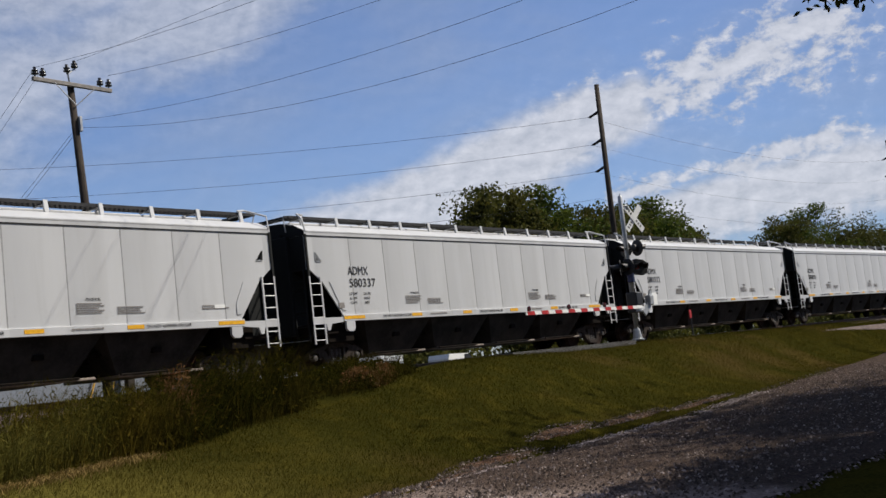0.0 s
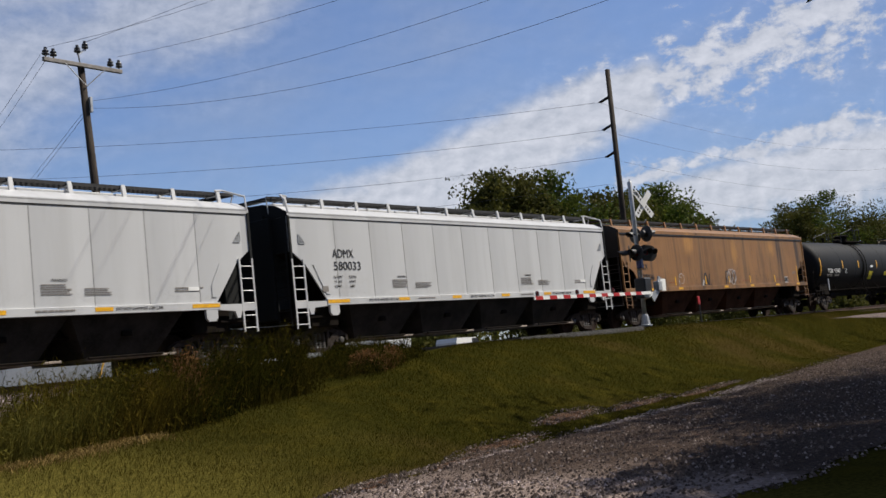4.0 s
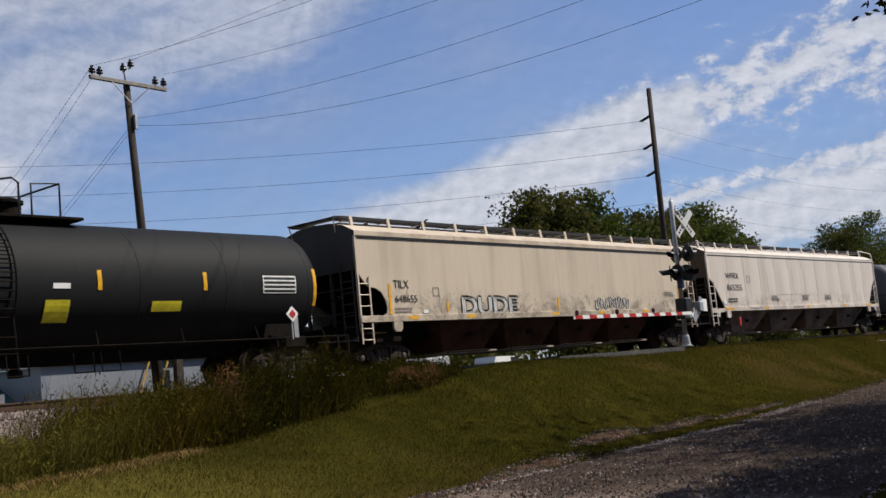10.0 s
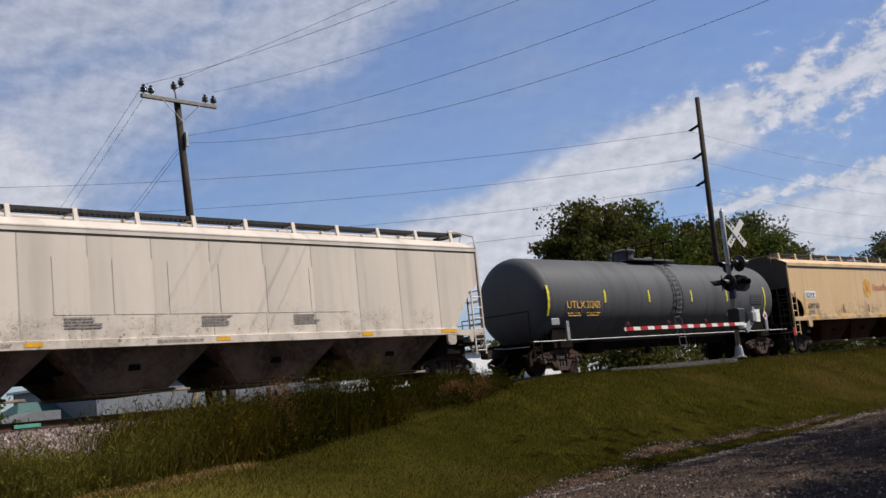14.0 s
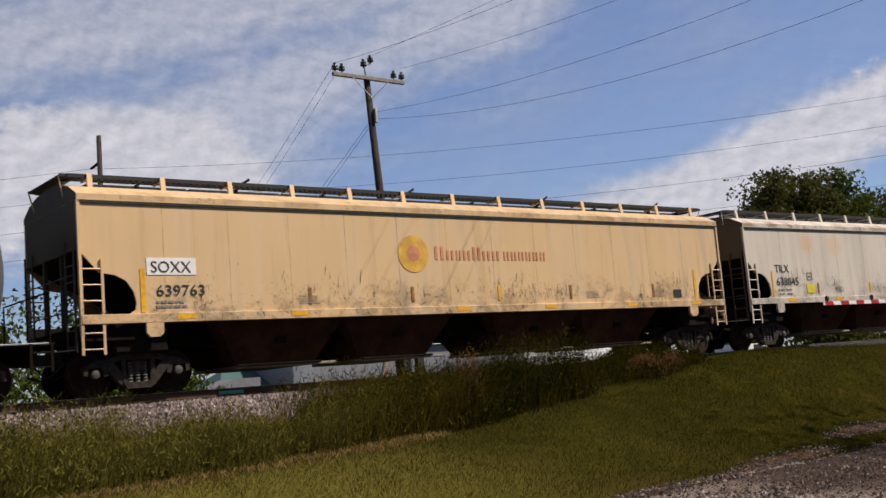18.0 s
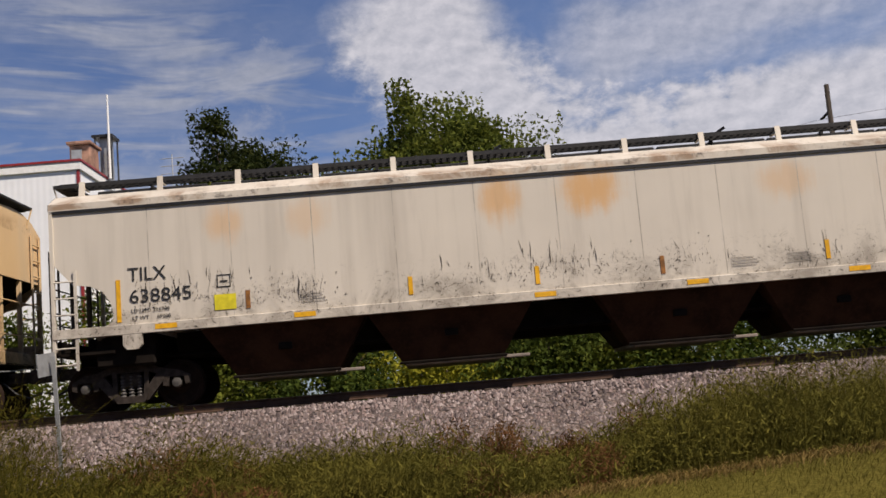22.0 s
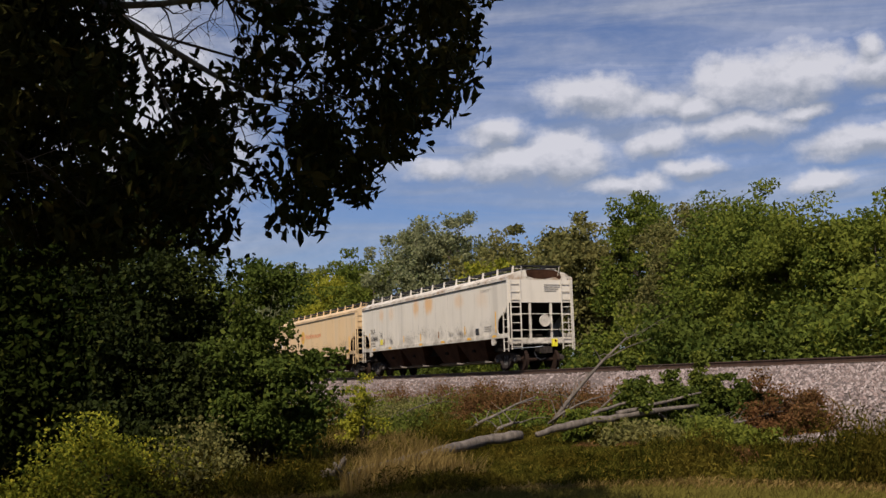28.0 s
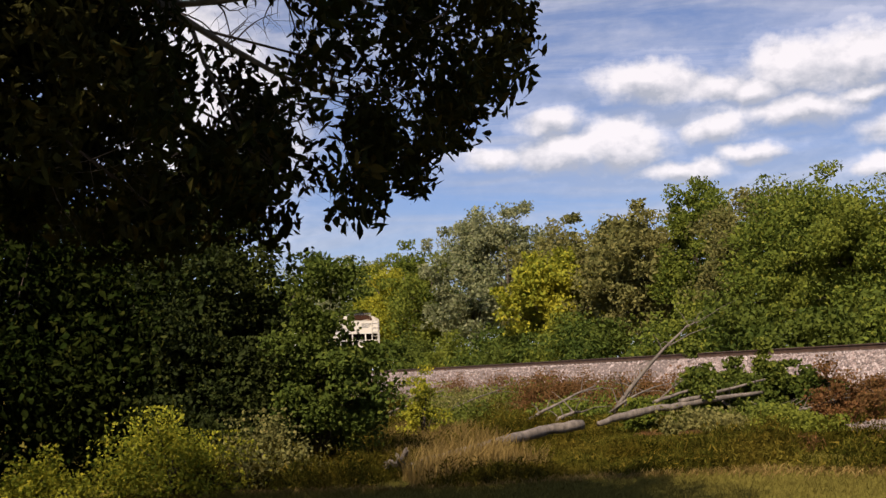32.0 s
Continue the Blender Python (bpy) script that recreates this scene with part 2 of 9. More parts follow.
class Nodes:
    """A small helper to write node materials shortly."""

    def __init__(self, name):
        self.m = bpy.data.materials.new(name)
        self.m.use_nodes = True
        self.t = self.m.node_tree
        self.b = self.t.nodes["Principled BSDF"]
        tc = self.t.nodes.new("ShaderNodeTexCoord")
        self.obj = tc.outputs["Object"]

    def node(self, kind, **sets):
        n = self.t.nodes.new(kind)
        for k, v in sets.items():
            n.inputs[k].default_value = v
        return n

    def link(self, a, b):
        self.t.links.new(a, b)

    def scaled(self, sx, sy, sz):
        n = self.t.nodes.new("ShaderNodeMapping")
        n.inputs["Scale"].default_value = (sx, sy, sz)
        self.link(self.obj, n.inputs["Vector"])
        return n.outputs[0]

    def noise(self, scale, detail=4, rough=0.55, vec=None, dist=0.0):
        n = self.node("ShaderNodeTexNoise", Scale=scale, Detail=detail, Roughness=rough, Distortion=dist)
        self.link(vec or self.obj, n.inputs["Vector"])
        return n.outputs["Fac"]

    def ramp(self, v, lo, hi, a=0.0, b=1.0):
        n = self.t.nodes.new("ShaderNodeMapRange")
        n.interpolation_type = "SMOOTHSTEP"
        self.link(v, n.inputs[0])
        for i, w in enumerate((lo, hi, a, b)):
            n.inputs[i + 1].default_value = w
        return n.outputs[0]

    def math(self, op, a, b):
        n = self.t.nodes.new("ShaderNodeMath")
        n.operation = op
        for i, v in enumerate((a, b)):
            if isinstance(v, (int, float)):
                n.inputs[i].default_value = v
            else:
                self.link(v, n.inputs[i])
        return n.outputs[0]

    def mix(self, f, a, b, blend="MIX"):
        n = self.t.nodes.new("ShaderNodeMix")
        n.data_type, n.blend_type = "RGBA", blend
        for i, v in ((0, f), (6, a), (7, b)):
            if isinstance(v, (int, float)):
                n.inputs[i].default_value = v
            elif isinstance(v, tuple):
                n.inputs[i].default_value = (*v, 1)
            else:
                self.link(v, n.inputs[i])
        return n.outputs[2]

    def island(self):
        return self.t.nodes.new("ShaderNodeNewGeometry").outputs["Random Per Island"]

    def place(self):
        return self.t.nodes.new("ShaderNodeNewGeometry").outputs["Position"]

    def bump(self, v, strength, distance):
        n = self.node("ShaderNodeBump", Strength=strength, Distance=distance)
        self.link(v, n.inputs["Height"])
        self.link(n.outputs[0], self.b.inputs["Normal"])

    def done(self, colour, rough=0.6, metal=0.0, spec=0.5):
        for key, v in (("Base Color", colour), ("Roughness", rough)):
            if isinstance(v, tuple):
                self.b.inputs[key].default_value = (*v, 1)
            elif isinstance(v, (int, float)):
                self.b.inputs[key].default_value = v
            else:
                self.link(v, self.b.inputs[key])
        self.b.inputs["Metallic"].default_value = metal
        self.b.inputs["Specular IOR Level"].default_value = spec
        return self.m


def plain(name, col, rough=0.6, metal=0.0, vary=0.25, scale=6.0, bump=0.0, spec=0.4):
    n = Nodes(name)
    v = n.noise(scale, 6, 0.6)
    w = n.noise(scale * 9, 3, 0.6)
    dark = tuple(c * (1 - vary) for c in col)
    c = n.mix(n.ramp(v, 0.3, 0.7), dark, col)
    c = n.mix(n.math("MULTIPLY", n.ramp(w, 0.45, 0.75), vary * 0.6), c, tuple(min(1, k * 1.35) for k in col))
    if bump:
        n.bump(w, bump, 0.02)
    return n.done(c, rough, metal, spec)


def car_paint(name, col, grime=(0.10, 0.085, 0.06), streak=0.35, low=0.6, rust=0.0, rough=0.5, weather=0.25, seed=0.0, pale=None, blotches=(), spec=0.4, eave=0.0, pitch=0.0):
    """Weathered paint of a freight car: rain streaks, scuffed grime over the lower third, faded and rusty patches."""
    n = Nodes(name)
    sep = n.t.nodes.new("ShaderNodeSeparateXYZ")
    n.link(n.obj, sep.inputs[0])
    mp = n.t.nodes.new("ShaderNodeMapping")
    mp.inputs["Location"].default_value = (seed * 7.3, seed * 2.1, seed * 3.7)
    n.link(n.obj, mp.inputs["Vector"])
    vec = mp.outputs[0]
    st = n.t.nodes.new("ShaderNodeMapping")
    st.inputs["Scale"].default_value = (2.2, 1.0, 0.16)
    n.link(vec, st.inputs["Vector"])
    st2 = n.t.nodes.new("ShaderNodeMapping")
    st2.inputs["Scale"].default_value = (1.25, 0.6, 0.12)
    n.link(vec, st2.inputs["Vector"])
    big = n.noise(0.55, 4, 0.55, vec)
    c = n.mix(n.ramp(big, 0.32, 0.68, 0, weather), col, tuple(k * 0.72 for k in col))
    if pale:
        c = n.mix(n.ramp(n.noise(1.0, 3, 0.6, st2.outputs[0]), 0.46, 0.66), c, pale)
    if rust:
        c = n.mix(n.math("MULTIPLY", n.ramp(n.noise(0.75, 3, 0.5, vec, 0.4), 0.63, 0.72), rust), c, (0.55, 0.27, 0.06))
    # rust bleeding through in a few places: x, z, half width, half height, strength
    wob = n.math("ADD", n.math("MULTIPLY", n.noise(1.7, 6, 0.7, vec), 0.45), n.math("MULTIPLY", n.noise(2.0, 6, 0.7, st.outputs[0]), 0.55))
    for bx, bz, rx, rz, amount in blotches:
        dx = n.math("DIVIDE", n.math("SUBTRACT", sep.outputs[0], bx), rx)
        dz = n.math("DIVIDE", n.math("SUBTRACT", sep.outputs[2], bz), rz)
        far = n.math("SQRT", n.math("ADD", n.math("MULTIPLY", dx, dx), n.math("MULTIPLY", dz, dz)), 0.0)
        far = n.math("ADD", far, n.math("MULTIPLY", n.math("SUBTRACT", wob, 0.5), 2.6))
        c = n.mix(n.ramp(far, 1.35, 0.30, 0.0, amount), c, (0.62, 0.31, 0.07))
    s = n.ramp(n.noise(1.6, 5, 0.65, st.outputs[0]), 0.50, 0.74)
    s2 = n.ramp(n.noise(1.0, 3, 0.55, st2.outputs[0]), 0.50, 0.72)
    c = n.mix(n.math("MULTIPLY", s, streak * 0.7), c, grime)
    c = n.mix(n.math("MULTIPLY", s2, streak), c, grime)
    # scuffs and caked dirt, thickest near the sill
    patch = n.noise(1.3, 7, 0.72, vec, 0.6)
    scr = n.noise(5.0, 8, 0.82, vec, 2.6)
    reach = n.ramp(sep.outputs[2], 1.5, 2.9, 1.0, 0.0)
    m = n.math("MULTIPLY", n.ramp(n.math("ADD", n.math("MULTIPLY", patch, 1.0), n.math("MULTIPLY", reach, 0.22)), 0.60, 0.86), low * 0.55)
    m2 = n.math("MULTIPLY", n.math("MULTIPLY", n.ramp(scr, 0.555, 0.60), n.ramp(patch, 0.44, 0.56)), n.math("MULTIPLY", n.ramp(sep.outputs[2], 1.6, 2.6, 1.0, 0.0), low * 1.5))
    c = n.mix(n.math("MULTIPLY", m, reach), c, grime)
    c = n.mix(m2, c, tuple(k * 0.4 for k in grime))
    # rust and soot along the roof's edge
    if eave:
        edge = n.math("MULTIPLY", n.ramp(sep.outputs[2], 3.93, 3.98), n.ramp(sep.outputs[2], 4.30, 4.10))
        rim = n.noise(1.1, 6, 0.7, vec, 0.5)
        c = n.mix(n.math("MULTIPLY", edge, n.ramp(rim, 0.42, 0.62, 0.0, eave)), c, (0.22, 0.115, 0.045))
        c = n.mix(n.math("MULTIPLY", edge, n.ramp(n.noise(2.6, 6, 0.75, vec), 0.54, 0.66, 0.0, eave)), c, tuple(k * 0.3 for k in grime))
    if pitch:
        # plates that belly out between the weld seams
        a = n.math("MULTIPLY", n.math("SUBTRACT", sep.outputs[0], 0.3), math.pi / pitch)
        wave = n.math("ABSOLUTE", n.math("SINE", a, 0.0), 0.0)
        n.bump(n.math("ADD", n.math("MULTIPLY", wave, 1.0), n.math("MULTIPLY", n.noise(0.9, 2, 0.5, st.outputs[0]), 0.3)), 1.0, 0.035)
    else:
        n.bump(n.noise(0.9, 2, 0.5, st.outputs[0]), 0.25, 0.05)
    return n.done(c, rough, 0.0, spec)


def leaf_mat(name, a, b, c, patch=0.25, trans=0.35, dry=None, gloss=0.12, west=(14.0, 5.0), start=None, amount=0.5):
    n = Nodes(name)
    r = n.island()
    col = n.mix(n.ramp(r, 0.0, 0.7), a, b)
    col = n.mix(n.math("MULTIPLY", n.ramp(r, 0.78, 1.0), 0.8), col, c)
    big = n.noise(patch, 3, 0.55, n.place())
    col = n.mix(n.ramp(big, 0.42, 0.68, 0, 0.65), col, n.mix(0.5, b, c))
    if dry:
        # drier, paler growth towards the west, with brighter light put into its colour
        sep = n.t.nodes.new("ShaderNodeSeparateXYZ")
        n.link(n.place(), sep.inputs[0])
        along = n.math("ADD", sep.outputs[0], n.math("MULTIPLY", big, 8.0))
        share = n.ramp(along, west[0], west[1], 0.0, amount)
        if start:
            share = n.math("MULTIPLY", share, n.ramp(along, start[0], start[1]))
        col = n.mix(share, col, dry)
    t = n.t.nodes.new("ShaderNodeBsdfTranslucent")
    n.link(col, t.inputs[0])
    mx = n.t.nodes.new("ShaderNodeMixShader")
    mx.inputs[0].default_value = trans
    out = n.t.nodes["Material Output"]
    m = n.done(col, 0.8, 0.0, gloss)
    n.link(n.b.outputs[0], mx.inputs[1])
    n.link(t.outputs[0], mx.inputs[2])
    n.link(mx.outputs[0], out.inputs[0])
    return m


def bark_mat(name, col):
    n = Nodes(name)
    v = n.noise(3, 6, 0.7, n.scaled(3, 3, 0.5))
    c = n.mix(n.ramp(v, 0.35, 0.7), tuple(k * 0.45 for k in col), col)
    n.bump(v, 0.6, 0.05)
    return n.done(c, 0.85, 0, 0.2)


def lawn_mat():
    n = Nodes("lawn")
    p = n.place()
    fine = n.noise(18, 6, 0.7, p)
    mid = n.noise(1.2, 5, 0.6, p)
    big = n.noise(0.16, 4, 0.55, p)
    sep = n.t.nodes.new("ShaderNodeSeparateXYZ")
    n.link(p, sep.inputs[0])
    # Straw tone to the west, which also holds the lawn's brighter light there.
    dry = n.ramp(n.math("ADD", sep.outputs[0], n.math("MULTIPLY", n.noise(0.3, 3, 0.5, p), 8.0)), 19.0, 9.0)
    c = n.mix(n.ramp(fine, 0.3, 0.72), (0.011, 0.011, 0.002), (0.037, 0.034, 0.006))
    c = n.mix(n.ramp(mid, 0.45, 0.72, 0, 0.6), c, (0.053, 0.043, 0.0065))
    c = n.mix(n.ramp(big, 0.5, 0.72, 0, 0.55), c, (0.075, 0.046, 0.018))
    c = n.mix(n.math("MULTIPLY", dry, 0.85), c, n.mix(n.ramp(fine, 0.3, 0.7), (0.070, 0.064, 0.012), (0.165, 0.134, 0.032)))
    n.bump(fine, 0.7, 0.05)
    return n.done(c, 1.0, 0, 0.0)


def stone_ground(name, a, b, scale, damp=(0.06, 0.05, 0.045), pale_end=None):
    n = Nodes(name)
    p = n.place()
    vo = n.node("ShaderNodeTexVoronoi", Scale=scale)
    n.link(p, vo.inputs["Vector"])
    hue = n.t.nodes.new("ShaderNodeSeparateColor")
    n.link(vo.outputs["Color"], hue.inputs[0])
    c = n.mix(hue.outputs[0], a, b)
    c = n.mix(n.ramp(vo.outputs["Distance"], 0.25, 0.75, 0, 0.75), c, tuple(k * 0.35 for k in a))
    big = n.noise(0.45, 5, 0.6, p)
    c = n.mix(n.ramp(big, 0.48, 0.72, 0, 0.55), c, damp)
    if pale_end:
        # paler stone towards the drive's west end
        sep = n.t.nodes.new("ShaderNodeSeparateXYZ")
        n.link(p, sep.inputs[0])
        c = n.mix(n.ramp(n.math("ADD", sep.outputs[0], n.math("MULTIPLY", n.noise(0.7, 5, 0.65, p), 5.0)), 15.2, 12.4, 0.0, 0.85), c, n.mix(hue.outputs[0], pale_end, tuple(k * 0.6 for k in pale_end)))
    d = n.math("SUBTRACT", 1.0, vo.outputs["Distance"])
    n.bump(d, 0.9, 0.04)
    return n.done(c, 0.95, 0, 0.05)


def pebble_mat(name, cols):
    n = Nodes(name)
    r = n.island()
    c = n.mix(n.ramp(r, 0.0, 0.4), cols[0], cols[1])
    c = n.mix(n.ramp(r, 0.4, 0.75), c, cols[2])
    c = n.mix(n.ramp(r, 0.8, 1.0), c, cols[3])
    c = n.mix(n.ramp(n.noise(0.35, 4, 0.6, n.place()), 0.5, 0.72, 0, 0.5), c, tuple(k * 0.5 for k in cols[1]))
    return n.done(c, 0.9, 0, 0.2)


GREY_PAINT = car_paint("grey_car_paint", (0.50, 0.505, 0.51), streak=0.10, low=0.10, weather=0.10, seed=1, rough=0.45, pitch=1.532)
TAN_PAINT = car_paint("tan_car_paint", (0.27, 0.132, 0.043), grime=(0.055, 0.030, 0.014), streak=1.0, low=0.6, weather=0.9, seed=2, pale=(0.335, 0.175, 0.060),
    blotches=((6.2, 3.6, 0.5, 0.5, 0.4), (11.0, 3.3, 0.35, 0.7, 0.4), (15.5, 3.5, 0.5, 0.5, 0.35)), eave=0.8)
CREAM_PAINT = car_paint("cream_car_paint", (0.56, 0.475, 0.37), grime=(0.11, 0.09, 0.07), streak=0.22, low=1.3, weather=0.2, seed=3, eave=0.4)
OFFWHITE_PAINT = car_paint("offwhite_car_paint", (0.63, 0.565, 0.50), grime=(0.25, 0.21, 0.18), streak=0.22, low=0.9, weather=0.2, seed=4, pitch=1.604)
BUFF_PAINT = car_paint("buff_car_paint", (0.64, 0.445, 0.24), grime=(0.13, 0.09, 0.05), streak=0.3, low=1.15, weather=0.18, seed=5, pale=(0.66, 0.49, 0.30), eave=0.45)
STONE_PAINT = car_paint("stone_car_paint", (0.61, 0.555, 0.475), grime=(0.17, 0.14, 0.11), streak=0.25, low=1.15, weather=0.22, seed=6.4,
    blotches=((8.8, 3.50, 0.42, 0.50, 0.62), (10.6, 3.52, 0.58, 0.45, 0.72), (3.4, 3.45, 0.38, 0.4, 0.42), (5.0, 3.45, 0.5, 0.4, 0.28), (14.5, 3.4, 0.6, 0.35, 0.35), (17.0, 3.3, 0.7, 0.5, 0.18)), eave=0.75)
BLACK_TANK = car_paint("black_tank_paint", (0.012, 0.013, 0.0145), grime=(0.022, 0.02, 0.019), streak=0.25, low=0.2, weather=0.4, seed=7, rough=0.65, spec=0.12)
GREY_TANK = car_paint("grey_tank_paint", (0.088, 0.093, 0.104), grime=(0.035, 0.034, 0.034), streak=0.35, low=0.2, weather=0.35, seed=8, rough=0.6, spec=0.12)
# Grime near black: the shade under the cars is put into it.
UNDER = plain("underframe_grime_and_shade", (0.014, 0.011, 0.009), 0.95, 0, 0.5, 3.0, 0, 0.06)
PALE_BAY = plain("grimy_pale_bay", (0.15, 0.115, 0.095), 0.9, 0, 0.7, 1.2, 0, 0.1)
# Grey bays, darkened in colour for the shade below the car.
GREY_BAY = plain("grey_bay_grime_and_shade", (0.036, 0.032, 0.029), 0.9, 0, 0.6, 1.6, 0, 0.1)
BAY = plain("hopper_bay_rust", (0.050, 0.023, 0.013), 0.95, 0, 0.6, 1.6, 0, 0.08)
# Dark end colours, holding the shade on the ends besides paint and grime.
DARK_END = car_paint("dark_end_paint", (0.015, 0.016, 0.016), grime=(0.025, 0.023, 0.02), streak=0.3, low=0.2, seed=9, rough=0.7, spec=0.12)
SHADED_DIRTY_END = car_paint("shaded_grimy_end_paint", (0.055, 0.040, 0.030), grime=(0.03, 0.024, 0.018), streak=0.9, low=1.0, weather=0.6, seed=12)
TRUCK = plain("truck_casting", (0.050, 0.040, 0.034), 0.9, 0.0, 0.6, 8.0, 0.3, 0.12)
TRUCK_RUST = plain("rusty_truck_casting", (0.085, 0.052, 0.040), 0.9, 0.0, 0.6, 8.0, 0.3, 0.15)
CAP = plain("bearing_cap_steel", (0.085, 0.078, 0.072), 0.7, 0.1, 0.5, 12.0)
WHEEL = plain("wheel_steel", (0.030, 0.017, 0.012), 0.85, 0.0, 0.5, 6.0, 0, 0.15)
GALV = plain("galvanised_steel", (0.42, 0.43, 0.44), 0.5, 0.6, 0.25, 8.0)
LADDER = plain("dull_ladder_steel", (0.11, 0.11, 0.115), 0.6, 0.3, 0.3, 8.0)
GRATE = plain("dark_grating", (0.030, 0.030, 0.032), 0.7, 0.3, 0.4, 10.0)
LETTER = plain("black_lettering", (0.025, 0.025, 0.027), 0.6, 0, 0.3, 20.0)
LETTER_W = plain("white_lettering", (0.75, 0.75, 0.73), 0.6, 0, 0.2, 20.0)
LETTER_Y = plain("yellow_lettering", (0.78, 0.43, 0.03), 0.6, 0, 0.3, 20.0)
LETTER_G = plain("faded_lettering", (0.24, 0.22, 0.20), 0.6, 0, 0.3, 20.0)
REFLECT = plain("amber_reflector", (0.80, 0.42, 0.02), 0.4, 0, 0.3, 9.0)
RED_FADE = plain("faded_red_paint", (0.62, 0.25, 0.125), 0.6, 0, 0.35, 3.0)
SUN_YEL = plain("faded_yellow_paint", (0.72, 0.41, 0.06), 0.6, 0, 0.35, 3.0)
YELLOW = plain("yellow_paint", (0.72, 0.62, 0.03), 0.5, 0, 0.3, 6.0)
RED = plain("red_paint", (0.45, 0.02, 0.02), 0.5, 0, 0.3, 6.0)
WHITE = plain("white_paint", (0.78, 0.78, 0.76), 0.55, 0, 0.12, 6.0)
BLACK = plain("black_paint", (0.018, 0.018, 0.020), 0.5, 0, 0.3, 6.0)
SEAM = plain("grey_seam", (0.30, 0.30, 0.30), 0.6)
SEAM_W = plain("pale_seam", (0.44, 0.385, 0.335), 0.6)
SEAM_B = plain("buff_seam", (0.56, 0.39, 0.215), 0.7, 0, 0.5, 2.0)
SEAM_S = plain("stone_seam", (0.54, 0.49, 0.42), 0.7, 0, 0.5, 2.0)
STAINED = plain("rust_stained_reflector", (0.36, 0.15, 0.035), 0.6, 0, 0.7, 7.0)
SCRAPE = plain("scrape_marks", (0.085, 0.07, 0.055), 0.8, 0, 0.4, 9.0)
RUST_LINE = plain("rust_red_chalk", (0.30, 0.08, 0.03), 0.8, 0, 0.4, 9.0)
SPRAY = plain("spray_paint", (0.06, 0.06, 0.065), 0.6, 0, 0.3, 6.0)
SPRAY_W = plain("pale_spray_paint", (0.55, 0.52, 0.50), 0.6, 0, 0.3, 6.0)
LENS = plain("red_lens", (0.10, 0.008, 0.006), 0.15, 0, 0.2, 6.0, 0, 0.7)
WOOD_POLE = bark_mat("weathered_pole", (0.060, 0.047, 0.037))
DEAD_WOOD = bark_mat("dead_wood", (0.175, 0.145, 0.122))
BARK = bark_mat("bark", (0.085, 0.065, 0.05))
LIMB = bark_mat("grey_limb_bark", (0.17, 0.145, 0.12))
WIRE = plain("cable_black", (0.02, 0.02, 0.022), 0.6)
CERAMIC = plain("dark_insulator", (0.020, 0.017, 0.016), 0.25, 0, 0.2, 8, 0, 0.6)
TIE = bark_mat("tie_wood", (0.075, 0.058, 0.045))
RAIL = plain("rail_rust", (0.085, 0.048, 0.032), 0.75, 0.3, 0.4, 4.0)
RAIL_TOP = plain("rail_head", (0.35, 0.33, 0.31), 0.3, 0.9, 0.2, 4.0)
LAWN = lawn_mat()
BALLAST = stone_ground("ballast", (0.22, 0.165, 0.145), (0.13, 0.115, 0.11), 16.0)
GRAVEL = stone_ground("gravel", (0.098, 0.068, 0.052), (0.040, 0.028, 0.021), 24.0, (0.030, 0.021, 0.015), (0.34, 0.265, 0.225))
SOIL = stone_ground("bare_soil", (0.135, 0.075, 0.045), (0.07, 0.038, 0.024), 30.0, (0.16, 0.10, 0.068))
ROAD = stone_ground("asphalt_road", (0.19, 0.185, 0.18), (0.13, 0.13, 0.13), 60.0)
PEBBLE = pebble_mat("ballast_stones", ((0.25, 0.185, 0.17), (0.11, 0.088, 0.084), (0.28, 0.225, 0.21), (0.37, 0.31, 0.295)))
PEBBLE_P = pebble_mat("pale_gravel_stones", ((0.34, 0.27, 0.24), (0.22, 0.17, 0.15), (0.42, 0.35, 0.32), (0.52, 0.45, 0.42)))
PEBBLE_G = pebble_mat("gravel_stones", ((0.115, 0.085, 0.068), (0.044, 0.032, 0.025), (0.145, 0.110, 0.090), (0.34, 0.28, 0.25)))
# Nearly black: the oak's own shade is put into its leaf colour.
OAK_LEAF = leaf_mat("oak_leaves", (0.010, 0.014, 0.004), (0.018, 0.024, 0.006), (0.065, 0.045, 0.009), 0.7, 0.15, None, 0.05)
DARK_LEAF = leaf_mat("dark_green_leaves", (0.026, 0.044, 0.007), (0.058, 0.084, 0.013), (0.125, 0.135, 0.020))
# Brighter copy of the dark green: sunlight put into the leaf colour.
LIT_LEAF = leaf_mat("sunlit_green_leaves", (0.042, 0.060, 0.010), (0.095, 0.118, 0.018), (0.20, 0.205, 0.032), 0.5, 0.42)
# Darker copy of the green, with the oak's shade put in.
DIM_LEAF = leaf_mat("dimmed_green_leaves", (0.009, 0.014, 0.003), (0.020, 0.030, 0.005), (0.052, 0.056, 0.010), 0.6, 0.3)
FAR_LEAF = leaf_mat("distant_olive_leaves", (0.026, 0.032, 0.007), (0.058, 0.062, 0.013), (0.115, 0.100, 0.020))
# Darkest copy: deep shade under the oak is in the colour.
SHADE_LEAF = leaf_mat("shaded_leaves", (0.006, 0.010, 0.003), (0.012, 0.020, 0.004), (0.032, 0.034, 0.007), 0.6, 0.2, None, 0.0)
MID_LEAF = leaf_mat("green_leaves", (0.055, 0.080, 0.012), (0.120, 0.150, 0.022), (0.23, 0.225, 0.032), 0.25, 0.42)
OLIVE_LEAF = leaf_mat("olive_leaves", (0.085, 0.088, 0.026), (0.165, 0.158, 0.050), (0.24, 0.20, 0.068), 0.25, 0.42)
